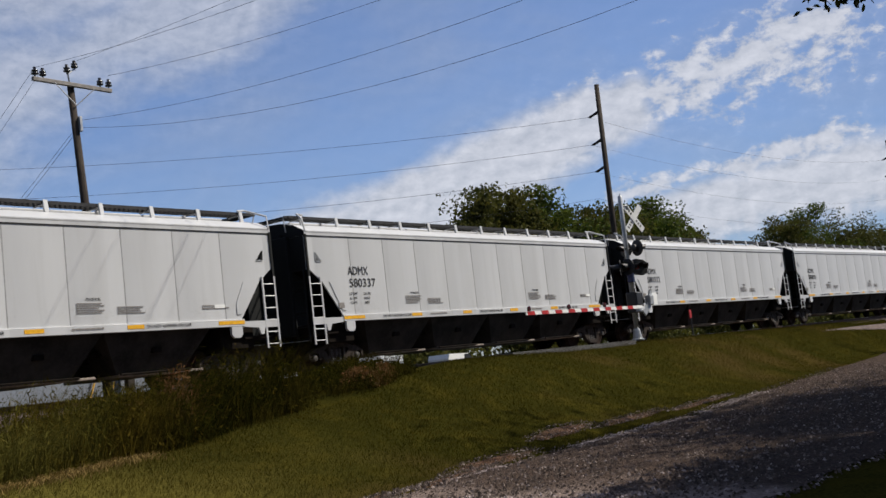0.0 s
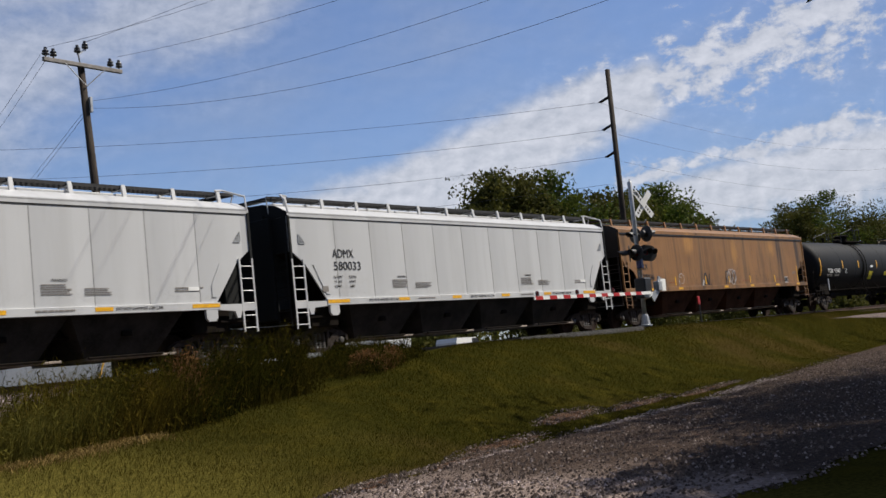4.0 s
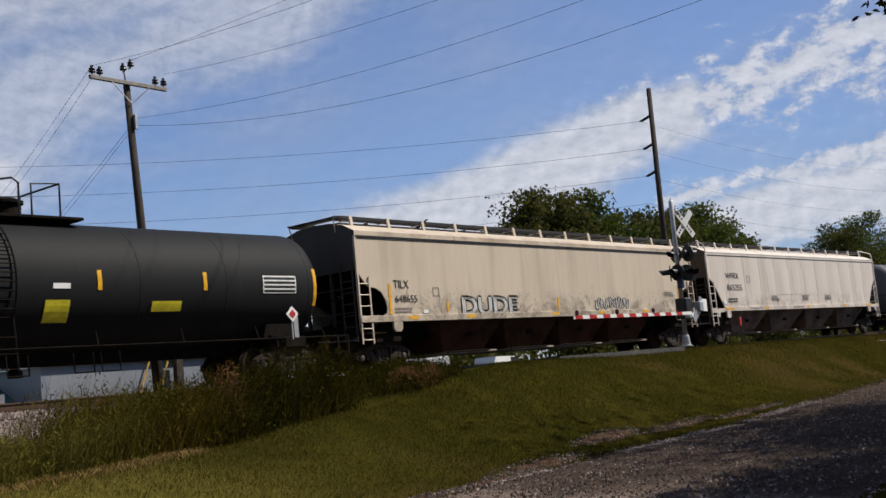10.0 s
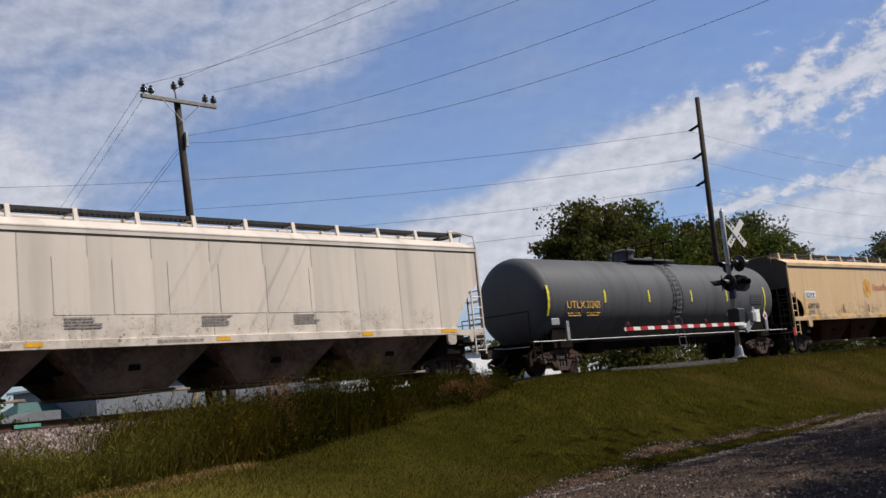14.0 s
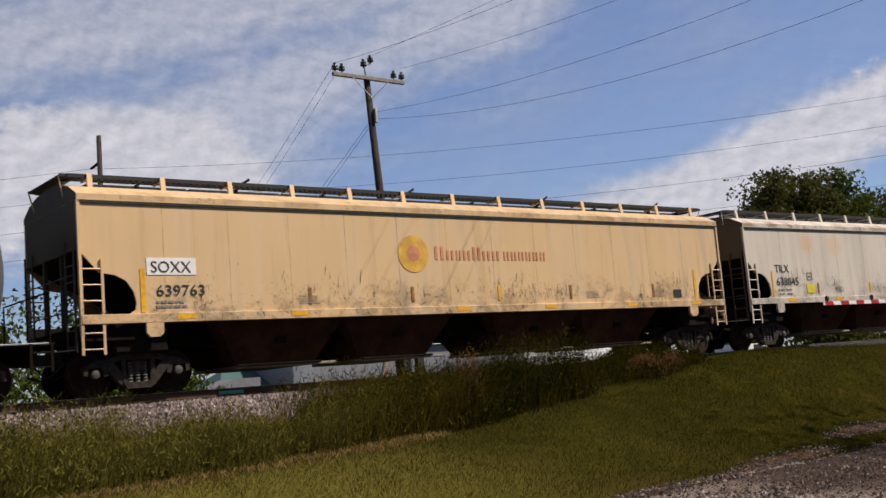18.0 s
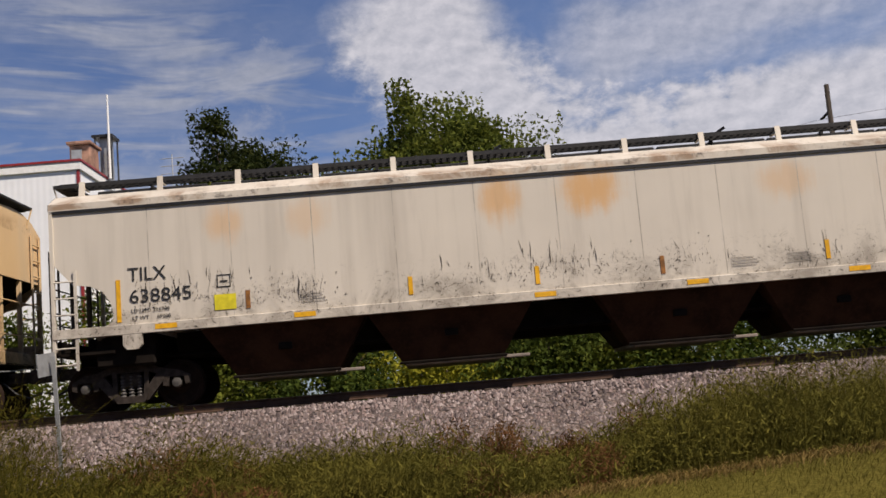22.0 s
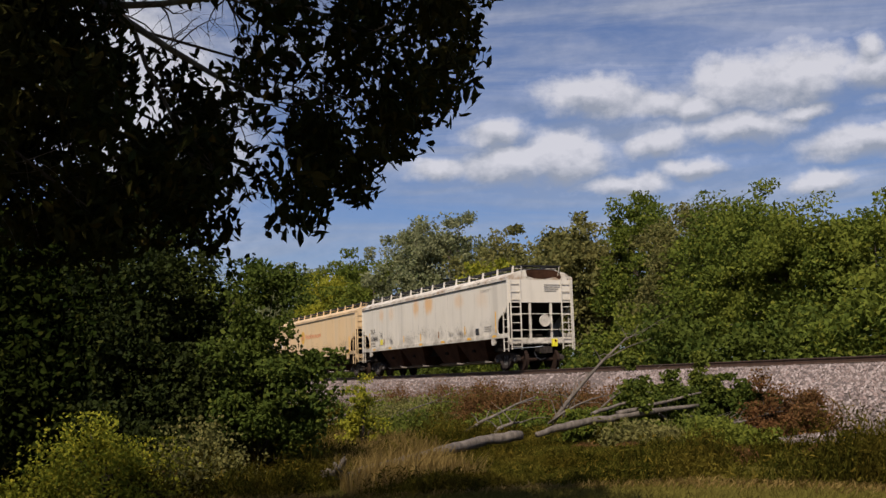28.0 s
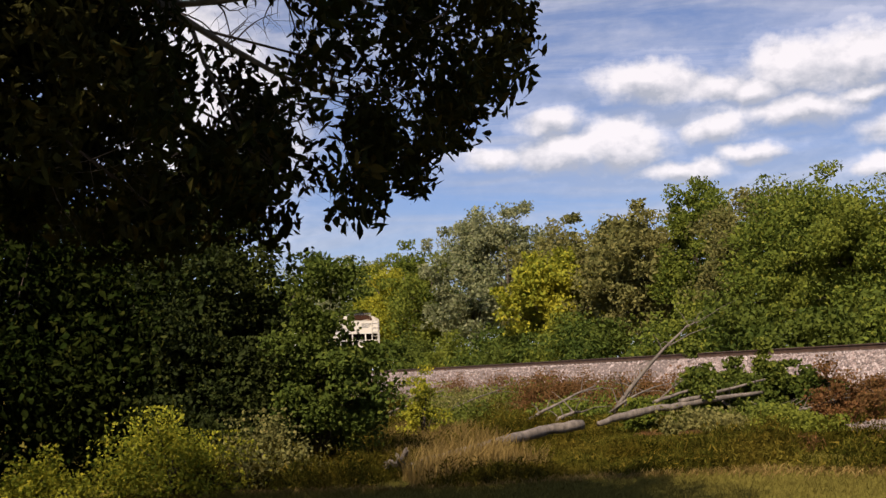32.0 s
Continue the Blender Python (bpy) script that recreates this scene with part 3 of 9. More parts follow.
YELLOW_LEAF = leaf_mat("yellowing_leaves", (0.12, 0.145, 0.015), (0.24, 0.235, 0.022), (0.38, 0.32, 0.03))
SILVER_LEAF = leaf_mat("silvery_leaves", (0.10, 0.12, 0.048), (0.20, 0.21, 0.10), (0.29, 0.28, 0.155), 0.25, 0.42)
WEED = leaf_mat("weeds", (0.013, 0.014, 0.002), (0.046, 0.042, 0.006), (0.150, 0.100, 0.016), 0.9, 0.3, (0.150, 0.136, 0.031), 0.0, (16.0, 11.0), (-9.0, 8.0), 0.68)
WEED_GREEN = leaf_mat("green_weeds", (0.008, 0.010, 0.0015), (0.026, 0.026, 0.004), (0.085, 0.060, 0.010), 0.9, 0.25, None, 0.0)
WEED_BANK = leaf_mat("bank_weeds", (0.022, 0.025, 0.004), (0.075, 0.070, 0.011), (0.20, 0.140, 0.024), 0.9, 0.3, None, 0.0)
STRAW = leaf_mat("dry_straw", (0.13, 0.086, 0.026), (0.21, 0.140, 0.045), (0.26, 0.185, 0.065), 0.6, 0.3)
WEED_RED = leaf_mat("russet_weeds", (0.085, 0.050, 0.016), (0.150, 0.078, 0.028), (0.20, 0.080, 0.034), 0.5, 0.4)
BLADE = leaf_mat("grass_blades", (0.021, 0.022, 0.003), (0.046, 0.042, 0.0055), (0.10, 0.070, 0.014), 0.35, 0.35, (0.205, 0.170, 0.045), 0.0, (18.0, 8.0))

# ---- mesh helpers ----


def mesh_of(name, bm, material, smooth=False):
    me = bpy.data.meshes.new(name)
    bm.to_mesh(me)
    bm.free()
    me.materials.append(material)
    if smooth:
        me.polygons.foreach_set("use_smooth", [True] * len(me.polygons))
    return me


def part(name, bm, material, parent=None, label="", smooth=False):
    ob = new(name, mesh_of(name, bm, material, smooth))
    ob.parent = parent
    if label:
        ob["label"] = label
    return ob


def again(name, me, parent, m=None, label=""):
    """One more object on a mesh that exists."""
    ob = new(name, me)
    ob.parent = parent
    if m is not None:
        ob.matrix_basis = m
    if label:
        ob["label"] = label
    return ob


def numpy_mesh(name, verts, faces, material, smooth=False):
    """verts (n, 3); faces (m, k), all with k corners."""
    me = bpy.data.meshes.new(name)
    verts, faces = np.asarray(verts, np.float32), np.asarray(faces, np.int32)
    k = faces.shape[1]
    me.vertices.add(len(verts))
    me.vertices.foreach_set("co", verts.ravel())
    me.loops.add(faces.size)
    me.loops.foreach_set("vertex_index", faces.ravel())
    me.polygons.add(len(faces))
    me.polygons.foreach_set("loop_start", np.arange(0, faces.size, k, dtype=np.int32))
    me.polygons.foreach_set("use_smooth", np.full(len(faces), smooth))
    me.materials.append(material)
    me.update(calc_edges=True)
    return me


def add_box(bm, x0, x1, y0, y1, z0, z1, m=None, bevel=0.0):
    r = bmesh.ops.create_cube(bm, size=1)["verts"]
    for v in r:
        v.co = Vector(((x0 + x1) / 2 + v.co.x * (x1 - x0), (y0 + y1) / 2 + v.co.y * (y1 - y0), (z0 + z1) / 2 + v.co.z * (z1 - z0)))
    if bevel:
        es = list({e for v in r for e in v.link_edges})
        r = bmesh.ops.bevel(bm, geom=es, offset=bevel, segments=1, affect="EDGES")["verts"]
    if m is not None:
        for v in set(r):
            v.co = m @ v.co
    return bm


def box(x0, x1, y0, y1, z0, z1, bevel=0.0):
    return add_box(bmesh.new(), x0, x1, y0, y1, z0, z1, None, bevel)


def add_tube(bm, pts, radii, sides=8, caps=True):
    """A round bar along points."""
    pts = [Vector(p) for p in pts]
    if isinstance(radii, (int, float)):
        radii = [radii] * len(pts)
    rings, ref = [], None
    for i, p in enumerate(pts):
        d = (pts[min(i + 1, len(pts) - 1)] - pts[max(i - 1, 0)]).normalized()
        if ref is None:
            ref = d.orthogonal().normalized()
        a = (ref - d * ref.dot(d)).normalized()
        ref, b = a, d.cross(a)
        rings.append([bm.verts.new(p + radii[i] * (a * math.cos(t) + b * math.sin(t))) for t in (2 * math.pi * k / sides for k in range(sides))])
    for r, s in zip(rings, rings[1:]):
        for k in range(sides):
            bm.faces.new((r[k], r[(k + 1) % sides], s[(k + 1) % sides], s[k]))
    if caps:
        bm.faces.new(rings[0][::-1])
        bm.faces.new(rings[-1])
    return bm


def tube(pts, radii, sides=8):
    return add_tube(bmesh.new(), pts, radii, sides)


def add_prism(bm, outline, y0, y1):
    """An outline in x and z, pulled from y0 to y1."""
    a = [bm.verts.new((x, y0, z)) for x, z in outline]
    b = [bm.verts.new((x, y1, z)) for x, z in outline]
    bm.faces.new(a)
    bm.faces.new(b[::-1])
    n = len(a)
    for i in range(n):
        bm.faces.new((a[i], b[i], b[(i + 1) % n], a[(i + 1) % n]))
    bmesh.ops.recalc_face_normals(bm, faces=bm.faces)
    return bm


def add_lathe(bm, profile, axis="y", sides=24, at=(0, 0, 0)):
    """A profile of (radius, along) turned about an axis."""
    rings = []
    for r, h in profile:
        ring = []
        for k in range(sides):
            c, s = r * math.cos(2 * math.pi * k / sides), r * math.sin(2 * math.pi * k / sides)
            p = {"x": (h, c, s), "y": (c, h, s), "z": (c, s, h)}[axis]
            ring.append(bm.verts.new(Vector(p) + Vector(at)))
        rings.append(ring)
    for r, s in zip(rings, rings[1:]):
        for k in range(sides):
            bm.faces.new((r[k], r[(k + 1) % sides], s[(k + 1) % sides], s[k]))
    bm.faces.new(rings[0])
    bm.faces.new(rings[-1])
    bmesh.ops.recalc_face_normals(bm, faces=bm.faces)
    return bm


TEXTS = {}


def text_mesh(text, height, material, squeeze=1.0):
    key = (text, height, material.name, squeeze)
    if key not in TEXTS:
        cu = bpy.data.curves.new("writing", "FONT")
        cu.body, cu.size, cu.extrude, cu.resolution_u = text, height / 0.70, 0.002, 3
        ob = bpy.data.objects.new("writing", cu)
        me = bpy.data.meshes.new_from_object(ob)
        bpy.data.objects.remove(ob)
        for v in me.vertices:
            v.co.x *= squeeze
        me.materials.clear()
        me.materials.append(material)
        TEXTS[key] = me
    return TEXTS[key]


def write(text, x, y, z, height, material, parent, squeeze=1.0, label=""):
    """Letters that face -y, with their lower left corner at x, z."""
    return again("lettering", text_mesh(text, height, material, squeeze), parent, pose(x, y, z, 90, 0, 0), label)


def bars(x, y, z, rows, length, height, gap, material, parent, rnd, name="small_print"):
    """Writing too small to read: broken bars."""
    bm = bmesh.new()
    for r in range(rows):
        at, end = x, x + length * rnd.uniform(0.75, 1.0)
        while at < end:
            w = rnd.uniform(1.0, 3.5) * height
            add_box(bm, at, min(at + w, end), y - 0.003, y + 0.001, z - r * (height + gap) - height, z - r * (height + gap))
            at += w + height * 0.6
    ob = part(name, bm, material, parent)
    ob["kind"] = "stuff"
    return ob


# ---- terrain ----


def sstep(a, b, v):
    t = np.clip((np.asarray(v, float) - a) / np.maximum(np.asarray(b, float) - a, 1e-3), 0, 1)
    return t * t * (3 - 2 * t)


MOW_X = [-60, -16.6, -15, -14.3, -13, -11.4, -6, 1.6, 10, 19, 26, 60]
MOW_Y = [-3, 1.9, 4.8, 7.0, 9.0, 10.0, 12.0, 13.6, 14.3, 15.3, 18.5, 18.6]


def bend(x):
    """How far the track swings south of y = 23: straight to the crossing, then a wide curve."""
    x = np.asarray(x, float)
    q = np.clip(x - 20.0, 0.0, 75.0)
    return 5.26e-4 * q * q + 0.0789 * np.clip(x - 95.0, 0.0, None)


def mow_edge(x):
    return np.interp(x, MOW_X, MOW_Y)


def height(x, y):
    x, y = np.asarray(x, float), np.asarray(y, float)
    foot = np.interp(x, [-30, -12, 1.6, 5, 8, 12, 16, 19, 23, 40, 60, 90], [0.15, 0.15, 0.34, 0.55, 0.64, 0.82, 1.18, 1.62, 1.82, 1.84, 1.72, 1.5])
    start = np.interp(x, [-20, 5, 12, 26, 50, 90], [4, 9.0, 9.8, 11.3, 14.4, 15.0])
    end = np.interp(x, [-20, 2, 10, 19, 30], [10, 13.6, 14.3, 16.2, 18.6])
    near = foot * sstep(start, end, y)
    toe = np.interp(x, [-60, -20, -4, 4, 14, 20, 30], [0.1, 0.15, 0.5, 0.75, 1.0, 1.65, 1.85])
    near = near + (toe - foot) * sstep(end, 18.6, y)
    far = 1.25 - 0.25 * sstep(40, 120, y)
    off = y + bend(x)
    bank = np.interp(off, [18.3, 19.5, 26.6, 28.2], [0.0, 1.0, 1.0, 0.0])
    h = np.where(off > 23, far, near)
    return h - 0.35 * np.clip(bank, 0, 1) * (off > 19.4) * (off < 26.6)


def grid(xs, ys):
    gx, gy = np.meshgrid(xs, ys)
    n, m = len(xs), len(ys)
    i = np.arange(n * m).reshape(m, n)
    return gx.ravel(), gy.ravel(), np.stack([i[:-1, :-1], i[:-1, 1:], i[1:, 1:], i[1:, :-1]], -1).reshape(-1, 4)


rng = np.random.default_rng(5)


def wavy(x, y, s, seed):
    """A cheap smooth roughness."""
    r = np.random.default_rng(seed)
    out = 0
    for k in range(7):
        a, f, p = r.uniform(0, 6.28), s * r.uniform(0.6, 2.2), r.uniform(0, 6.28)
        out = out + np.sin((x * math.cos(a) + y * math.sin(a)) * f + p)
    return out / 7


def build_ground():
    xs = np.concatenate([[-3000, -1200, -500, -250, -160, -110], np.arange(-80, 100.1, 1.0), [120, 160, 220, 300, 450, 700, 1200, 3000]])
    ys = np.concatenate([[-2500, -800, -300, -120, -60, -35], np.arange(-20, 32.1, 0.5), [36, 42, 50, 60, 75, 100, 140, 220, 400, 900, 3000]])
    x, y, f = grid(xs, ys)
    z = height(x, y) + 0.03 * wavy(x, y, 0.9, 3) * (y < 18) + 0.02 * wavy(x, y, 2.4, 4) * (y < 18)
    ob = new("ground", numpy_mesh("ground", np.stack([x, y, z], -1), f, LAWN, True))
    tagged(ob, "mown green and straw-coloured grass sloping up to the railway bank", "ground", kind="structure")


def build_ballast():
    xs, ys = np.arange(-230, 140.1, 0.5), np.concatenate([np.arange(13.9, 16.7, 0.3), np.arange(16.8, 21.4, 0.16), np.arange(21.5, 24.6, 0.3), np.arange(24.7, 28.3, 0.3)])
    x, y, f = grid(xs, ys)
    d = np.abs(y - 23)
    swing = bend(x)
    crown = 1.68 - np.clip(d - 1.75, 0, None) * 0.62
    crown = crown + 0.10 * wavy(x, y, 0.5, 8) * (d > 1.9) + 0.03 * wavy(x, y, 4, 9) * (d > 1.5)
    z = np.where(d < 1.45, 1.62, crown)
    base = np.where(y < 23, height(x, np.minimum(y, 18.3)), 1.1)
    z = np.maximum(z, base - 0.25)
    z = np.where((y < 18) & ((x < -45) | (x > 10)), z - 0.3, z)
    toe = (x > -45) & (x < 10) & (y < 20.6) & (y > np.minimum(toe_line(x) - 0.3 + 0.3 * wavy(x, y, 1.3, 12), 16.8))
    z = np.where(toe, np.maximum(z, height(x, np.minimum(y, 18.3)) + 0.015), z)
    ob = new("ballast_bed", numpy_mesh("ballast_bed", np.stack([x, y - swing, z], -1), f, BALLAST, True))
    tagged(ob, "pinkish grey crushed-stone ballast under the rails", "ballast", kind="structure")
    # loose stones on the near slope
    n = 66000
    px = np.concatenate([rng.uniform(-34, 14, int(n * 0.85)), rng.uniform(-90, -34, n - int(n * 0.85))])
    py = 21.6 - np.abs(rng.normal(0, 1.0, n)) * 1.55
    py = np.where(py < 18.3, rng.uniform(18.3, 21.4, n), py)
    dz = np.abs(py - 23)
    pz = 1.68 - np.clip(dz - 1.75, 0, None) * 0.62 + 0.10 * wavy(px, py, 0.5, 8) * (dz > 1.9)
    # spilt stone below the toe of the bank
    spill = (px < 10) & (px > -40) & (rng.uniform(0, 1, n) < 0.42)
    foot = np.minimum(toe_line(px) - 0.2, 17.0)
    py = np.where(spill, foot + (20.4 - foot) * rng.uniform(0, 1, n) ** 0.7, py)
    pz = np.where(spill, weed_floor(px, py) + 0.03, pz)
    keep = (pz > height(px, np.minimum(py, 18.3)) - 0.05) | spill
    ob = new("ballast_stones", stones("ballast_stones", px[keep], py[keep], pz[keep], 0.028, 0.068, PEBBLE, 21))
    tagged(ob, "loose pink and grey ballast stones on the bank", "stones", kind="stuff")


def stones(name, px, py, pz, lo, hi, material, seed):
    r = np.random.default_rng(seed)
    n = len(px)
    tv = np.array([(1, 0, 0), (-1, 0, 0), (0, 1, 0), (0, -1, 0), (0, 0, 1), (0, 0, -1)], float)
    tv = tv[:5]
    tf = np.array([(0, 2, 4), (2, 1, 4), (1, 3, 4), (3, 0, 4)])
    s = r.uniform(lo, hi, (n, 1, 1)) * r.uniform(0.6, 1.25, (n, 5, 1))
    # flat underside turned to the ground
    a, b = r.uniform(0, 6.28, n), r.uniform(0, 0.55, n)
    ca, sa, cb, sb, o, i = np.cos(a), np.sin(a), np.cos(b), np.sin(b), 0 * a, 0 * a + 1
    rz = np.stack([ca, -sa, o, sa, ca, o, o, o, i], -1).reshape(n, 3, 3)
    rx = np.stack([i, o, o, o, cb, -sb, o, sb, cb], -1).reshape(n, 3, 3)
    q = np.einsum("nij,njk->nik", rx, rz)
    v = np.einsum("nij,kj->nki", q, tv) * s + np.stack([px, py, pz], -1)[:, None, :]
    f = tf[None] + 5 * np.arange(n)[:, None, None]
    return numpy_mesh(name, v.reshape(-1, 3), f.reshape(-1, 3), material)


def blades(name, px, py, pz, hgt, width, lean, material, seed, wind=(0.35, 0.1), short=False):
    """Grass blades: a bent strip of two pieces each."""
    r = np.random.default_rng(seed)
    n = len(px)
    a = r.uniform(0, 2 * np.pi, n)
    w = np.stack([np.cos(a), np.sin(a), 0 * a], -1) * (width * r.uniform(0.6, 1.4, n))[:, None] / 2
    b = r.uniform(0, 2 * np.pi, n)
    ln = lean * r.uniform(0.2, 1.4, n) * hgt
    tip = np.stack([np.cos(b) * ln + wind[0] * hgt * lean, np.sin(b) * ln + wind[1] * hgt * lean, hgt], -1)
    base = np.stack([px, py, pz], -1)
    mid = base + tip * [0.38, 0.38, 0.6]
    top = base + tip
    if short:
        v = np.stack([base - w, base + w, top], 1)
        return numpy_mesh(name, v.reshape(-1, 3), np.arange(3 * n).reshape(n, 3), material)
    v = np.stack([base - w, base + w, mid + w * 0.8, mid - w * 0.8, top + w * 0.15, top - w * 0.15], 1)
    o = 6 * np.arange(n)[:, None]
    f = np.concatenate([o + [0, 1, 2, 3], o + [3, 2, 4, 5]])
    return numpy_mesh(name, v.reshape(-1, 3), f, material)


def build_gravel():
    far_x, far_y = [7.0, 8.6, 11.5, 16.8, 22.9, 30, 52, 90], [7.6, 9.4, 9.7, 10.2, 10.4, 11.6, 14.6, 19.0]
    near_x, near_y = [7.0, 8.5, 11, 14.4, 30, 52, 90], [6.4, 5.0, 4.2, 4.1, 4.4, 6.6, 11.0]
    xs = np.concatenate([np.arange(7, 40, 0.4), np.arange(40, 90.1, 2)])
    k = np.linspace(0, 1, 26)
    lo, hi = np.interp(xs, near_x, near_y), np.interp(xs, far_x, far_y)
    hi = hi + 0.22 * wavy(xs, 0, 1.7, 31)
    lo = lo + 0.18 * wavy(xs, 0, 1.9, 32)
    X = np.repeat(xs[None], len(k), 0)
    Y = lo + (hi - lo) * k[:, None]
    edge = np.minimum(k, 1 - k)[:, None]
    Z = height(X, Y) + 0.05 * np.clip(edge * 12, 0, 1) + 0.012 - 0.03 * (np.abs(np.abs(k[:, None] - 0.5) - 0.2) < 0.07) + 0.012 * wavy(X, Y, 3, 33)
    i = np.arange(X.size).reshape(X.shape)
    f = np.stack([i[:-1, :-1], i[:-1, 1:], i[1:, 1:], i[1:, :-1]], -1).reshape(-1, 4)
    ob = new("gravel_road", numpy_mesh("gravel_road", np.stack([X.ravel(), Y.ravel(), Z.ravel()], -1), f, GRAVEL, True))
    tagged(ob, "grey gravel drive with worn wheel tracks beside the grass", "gravel road", kind="structure")
    n = 24000
    px = 7 + 36 * rng.power(0.5, n)
    t = rng.uniform(-0.04, 1.06, n)
    py = np.interp(px, near_x, near_y) + (np.interp(px, far_x, far_y) - np.interp(px, near_x, near_y)) * t
    ob = new("gravel_stones", stones("gravel_stones", px, py, height(px, py) + 0.045 * ((t > 0.05) & (t < 0.95)) + 0.014, 0.011, 0.034, PEBBLE_G, 22))
    tagged(ob, "loose grey gravel scattered over the drive", "stones", kind="stuff")
    # a pale rim of stones along the grass, and pale stones at the west end
    n = 5200
    px = np.concatenate([8 + 22 * rng.power(0.6, n), rng.uniform(7.0, 11.2, 2600)])
    t = np.concatenate([1.0 + rng.normal(0, 0.022, n) + 0.03 * wavy(px[:n], 0 * px[:n], 2.0, 36), rng.uniform(0.0, 1.04, 2600)])
    py = np.interp(px, near_x, near_y) + (np.interp(px, far_x, far_y) - np.interp(px, near_x, near_y)) * t
    keep = wavy(px, py, 1.6, 37) > -0.12
    px, py, t = px[keep], py[keep], t[keep]
    ob = new("pale_gravel", stones("pale_gravel", px, py, height(px, py) + 0.045 * (t < 0.95) + 0.016, 0.010, 0.030, PEBBLE_P, 29))
    tagged(ob, "pale pinkish stones along the edge of the drive", "stones", kind="stuff")
    # worn reddish earth with pale stones beside the drive
    for k, (cx, cy, rx, ry) in enumerate(((19.2, 11.6, 1.5, 0.30), (15.4, 10.6, 1.6, 0.34), (13.6, 10.1, 1.3, 0.22), (22.4, 11.7, 2.2, 0.22), (11.4, 9.9, 1.0, 0.2), (27.0, 12.0, 2.6, 0.2))):
        spokes, rings = 40, 5
        a = np.linspace(0, 2 * np.pi, spokes, endpoint=False)
        q = np.linspace(0.02, 1, rings)[:, None] * (1 + 0.35 * wavy(2.2 * np.cos(a) + 5 * k, 2.2 * np.sin(a), 1.6, 34))
        X, Y = cx + rx * q * np.cos(a) + 0.5 * ry * q * np.sin(a), cy + ry * q * np.sin(a) + 0.12 * rx * q * np.cos(a)
        Z = height(X, Y) + 0.038 - 0.06 * np.linspace(0, 1, rings)[:, None] ** 3
        i = np.arange(X.size).reshape(X.shape)
        j = np.roll(i, -1, 1)
        f = np.stack([i[:-1], j[:-1], j[1:], i[1:]], -1).reshape(-1, 4)
        soil = new("bare_earth", numpy_mesh("bare_earth", np.stack([X.ravel(), Y.ravel(), Z.ravel()], -1), f, SOIL, True))
        tagged(soil, "worn patch of reddish bare earth in the grass", "bare earth", kind="stuff")
        n = 420
        a, q = rng.uniform(0, 6.28, n), np.sqrt(rng.uniform(0, 1.3, n))
        px, py = cx + rx * q * np.cos(a) + 0.5 * ry * q * np.sin(a), cy + ry * q * np.sin(a) + 0.12 * rx * q * np.cos(a)
        ob = new("scattered_stones", stones("scattered_stones", px, py, height(px, py) + 0.03, 0.008, 0.030, PEBBLE_G, 23 + k))
        tagged(ob, "pale stones scattered over bare earth", "stones", kind="stuff")


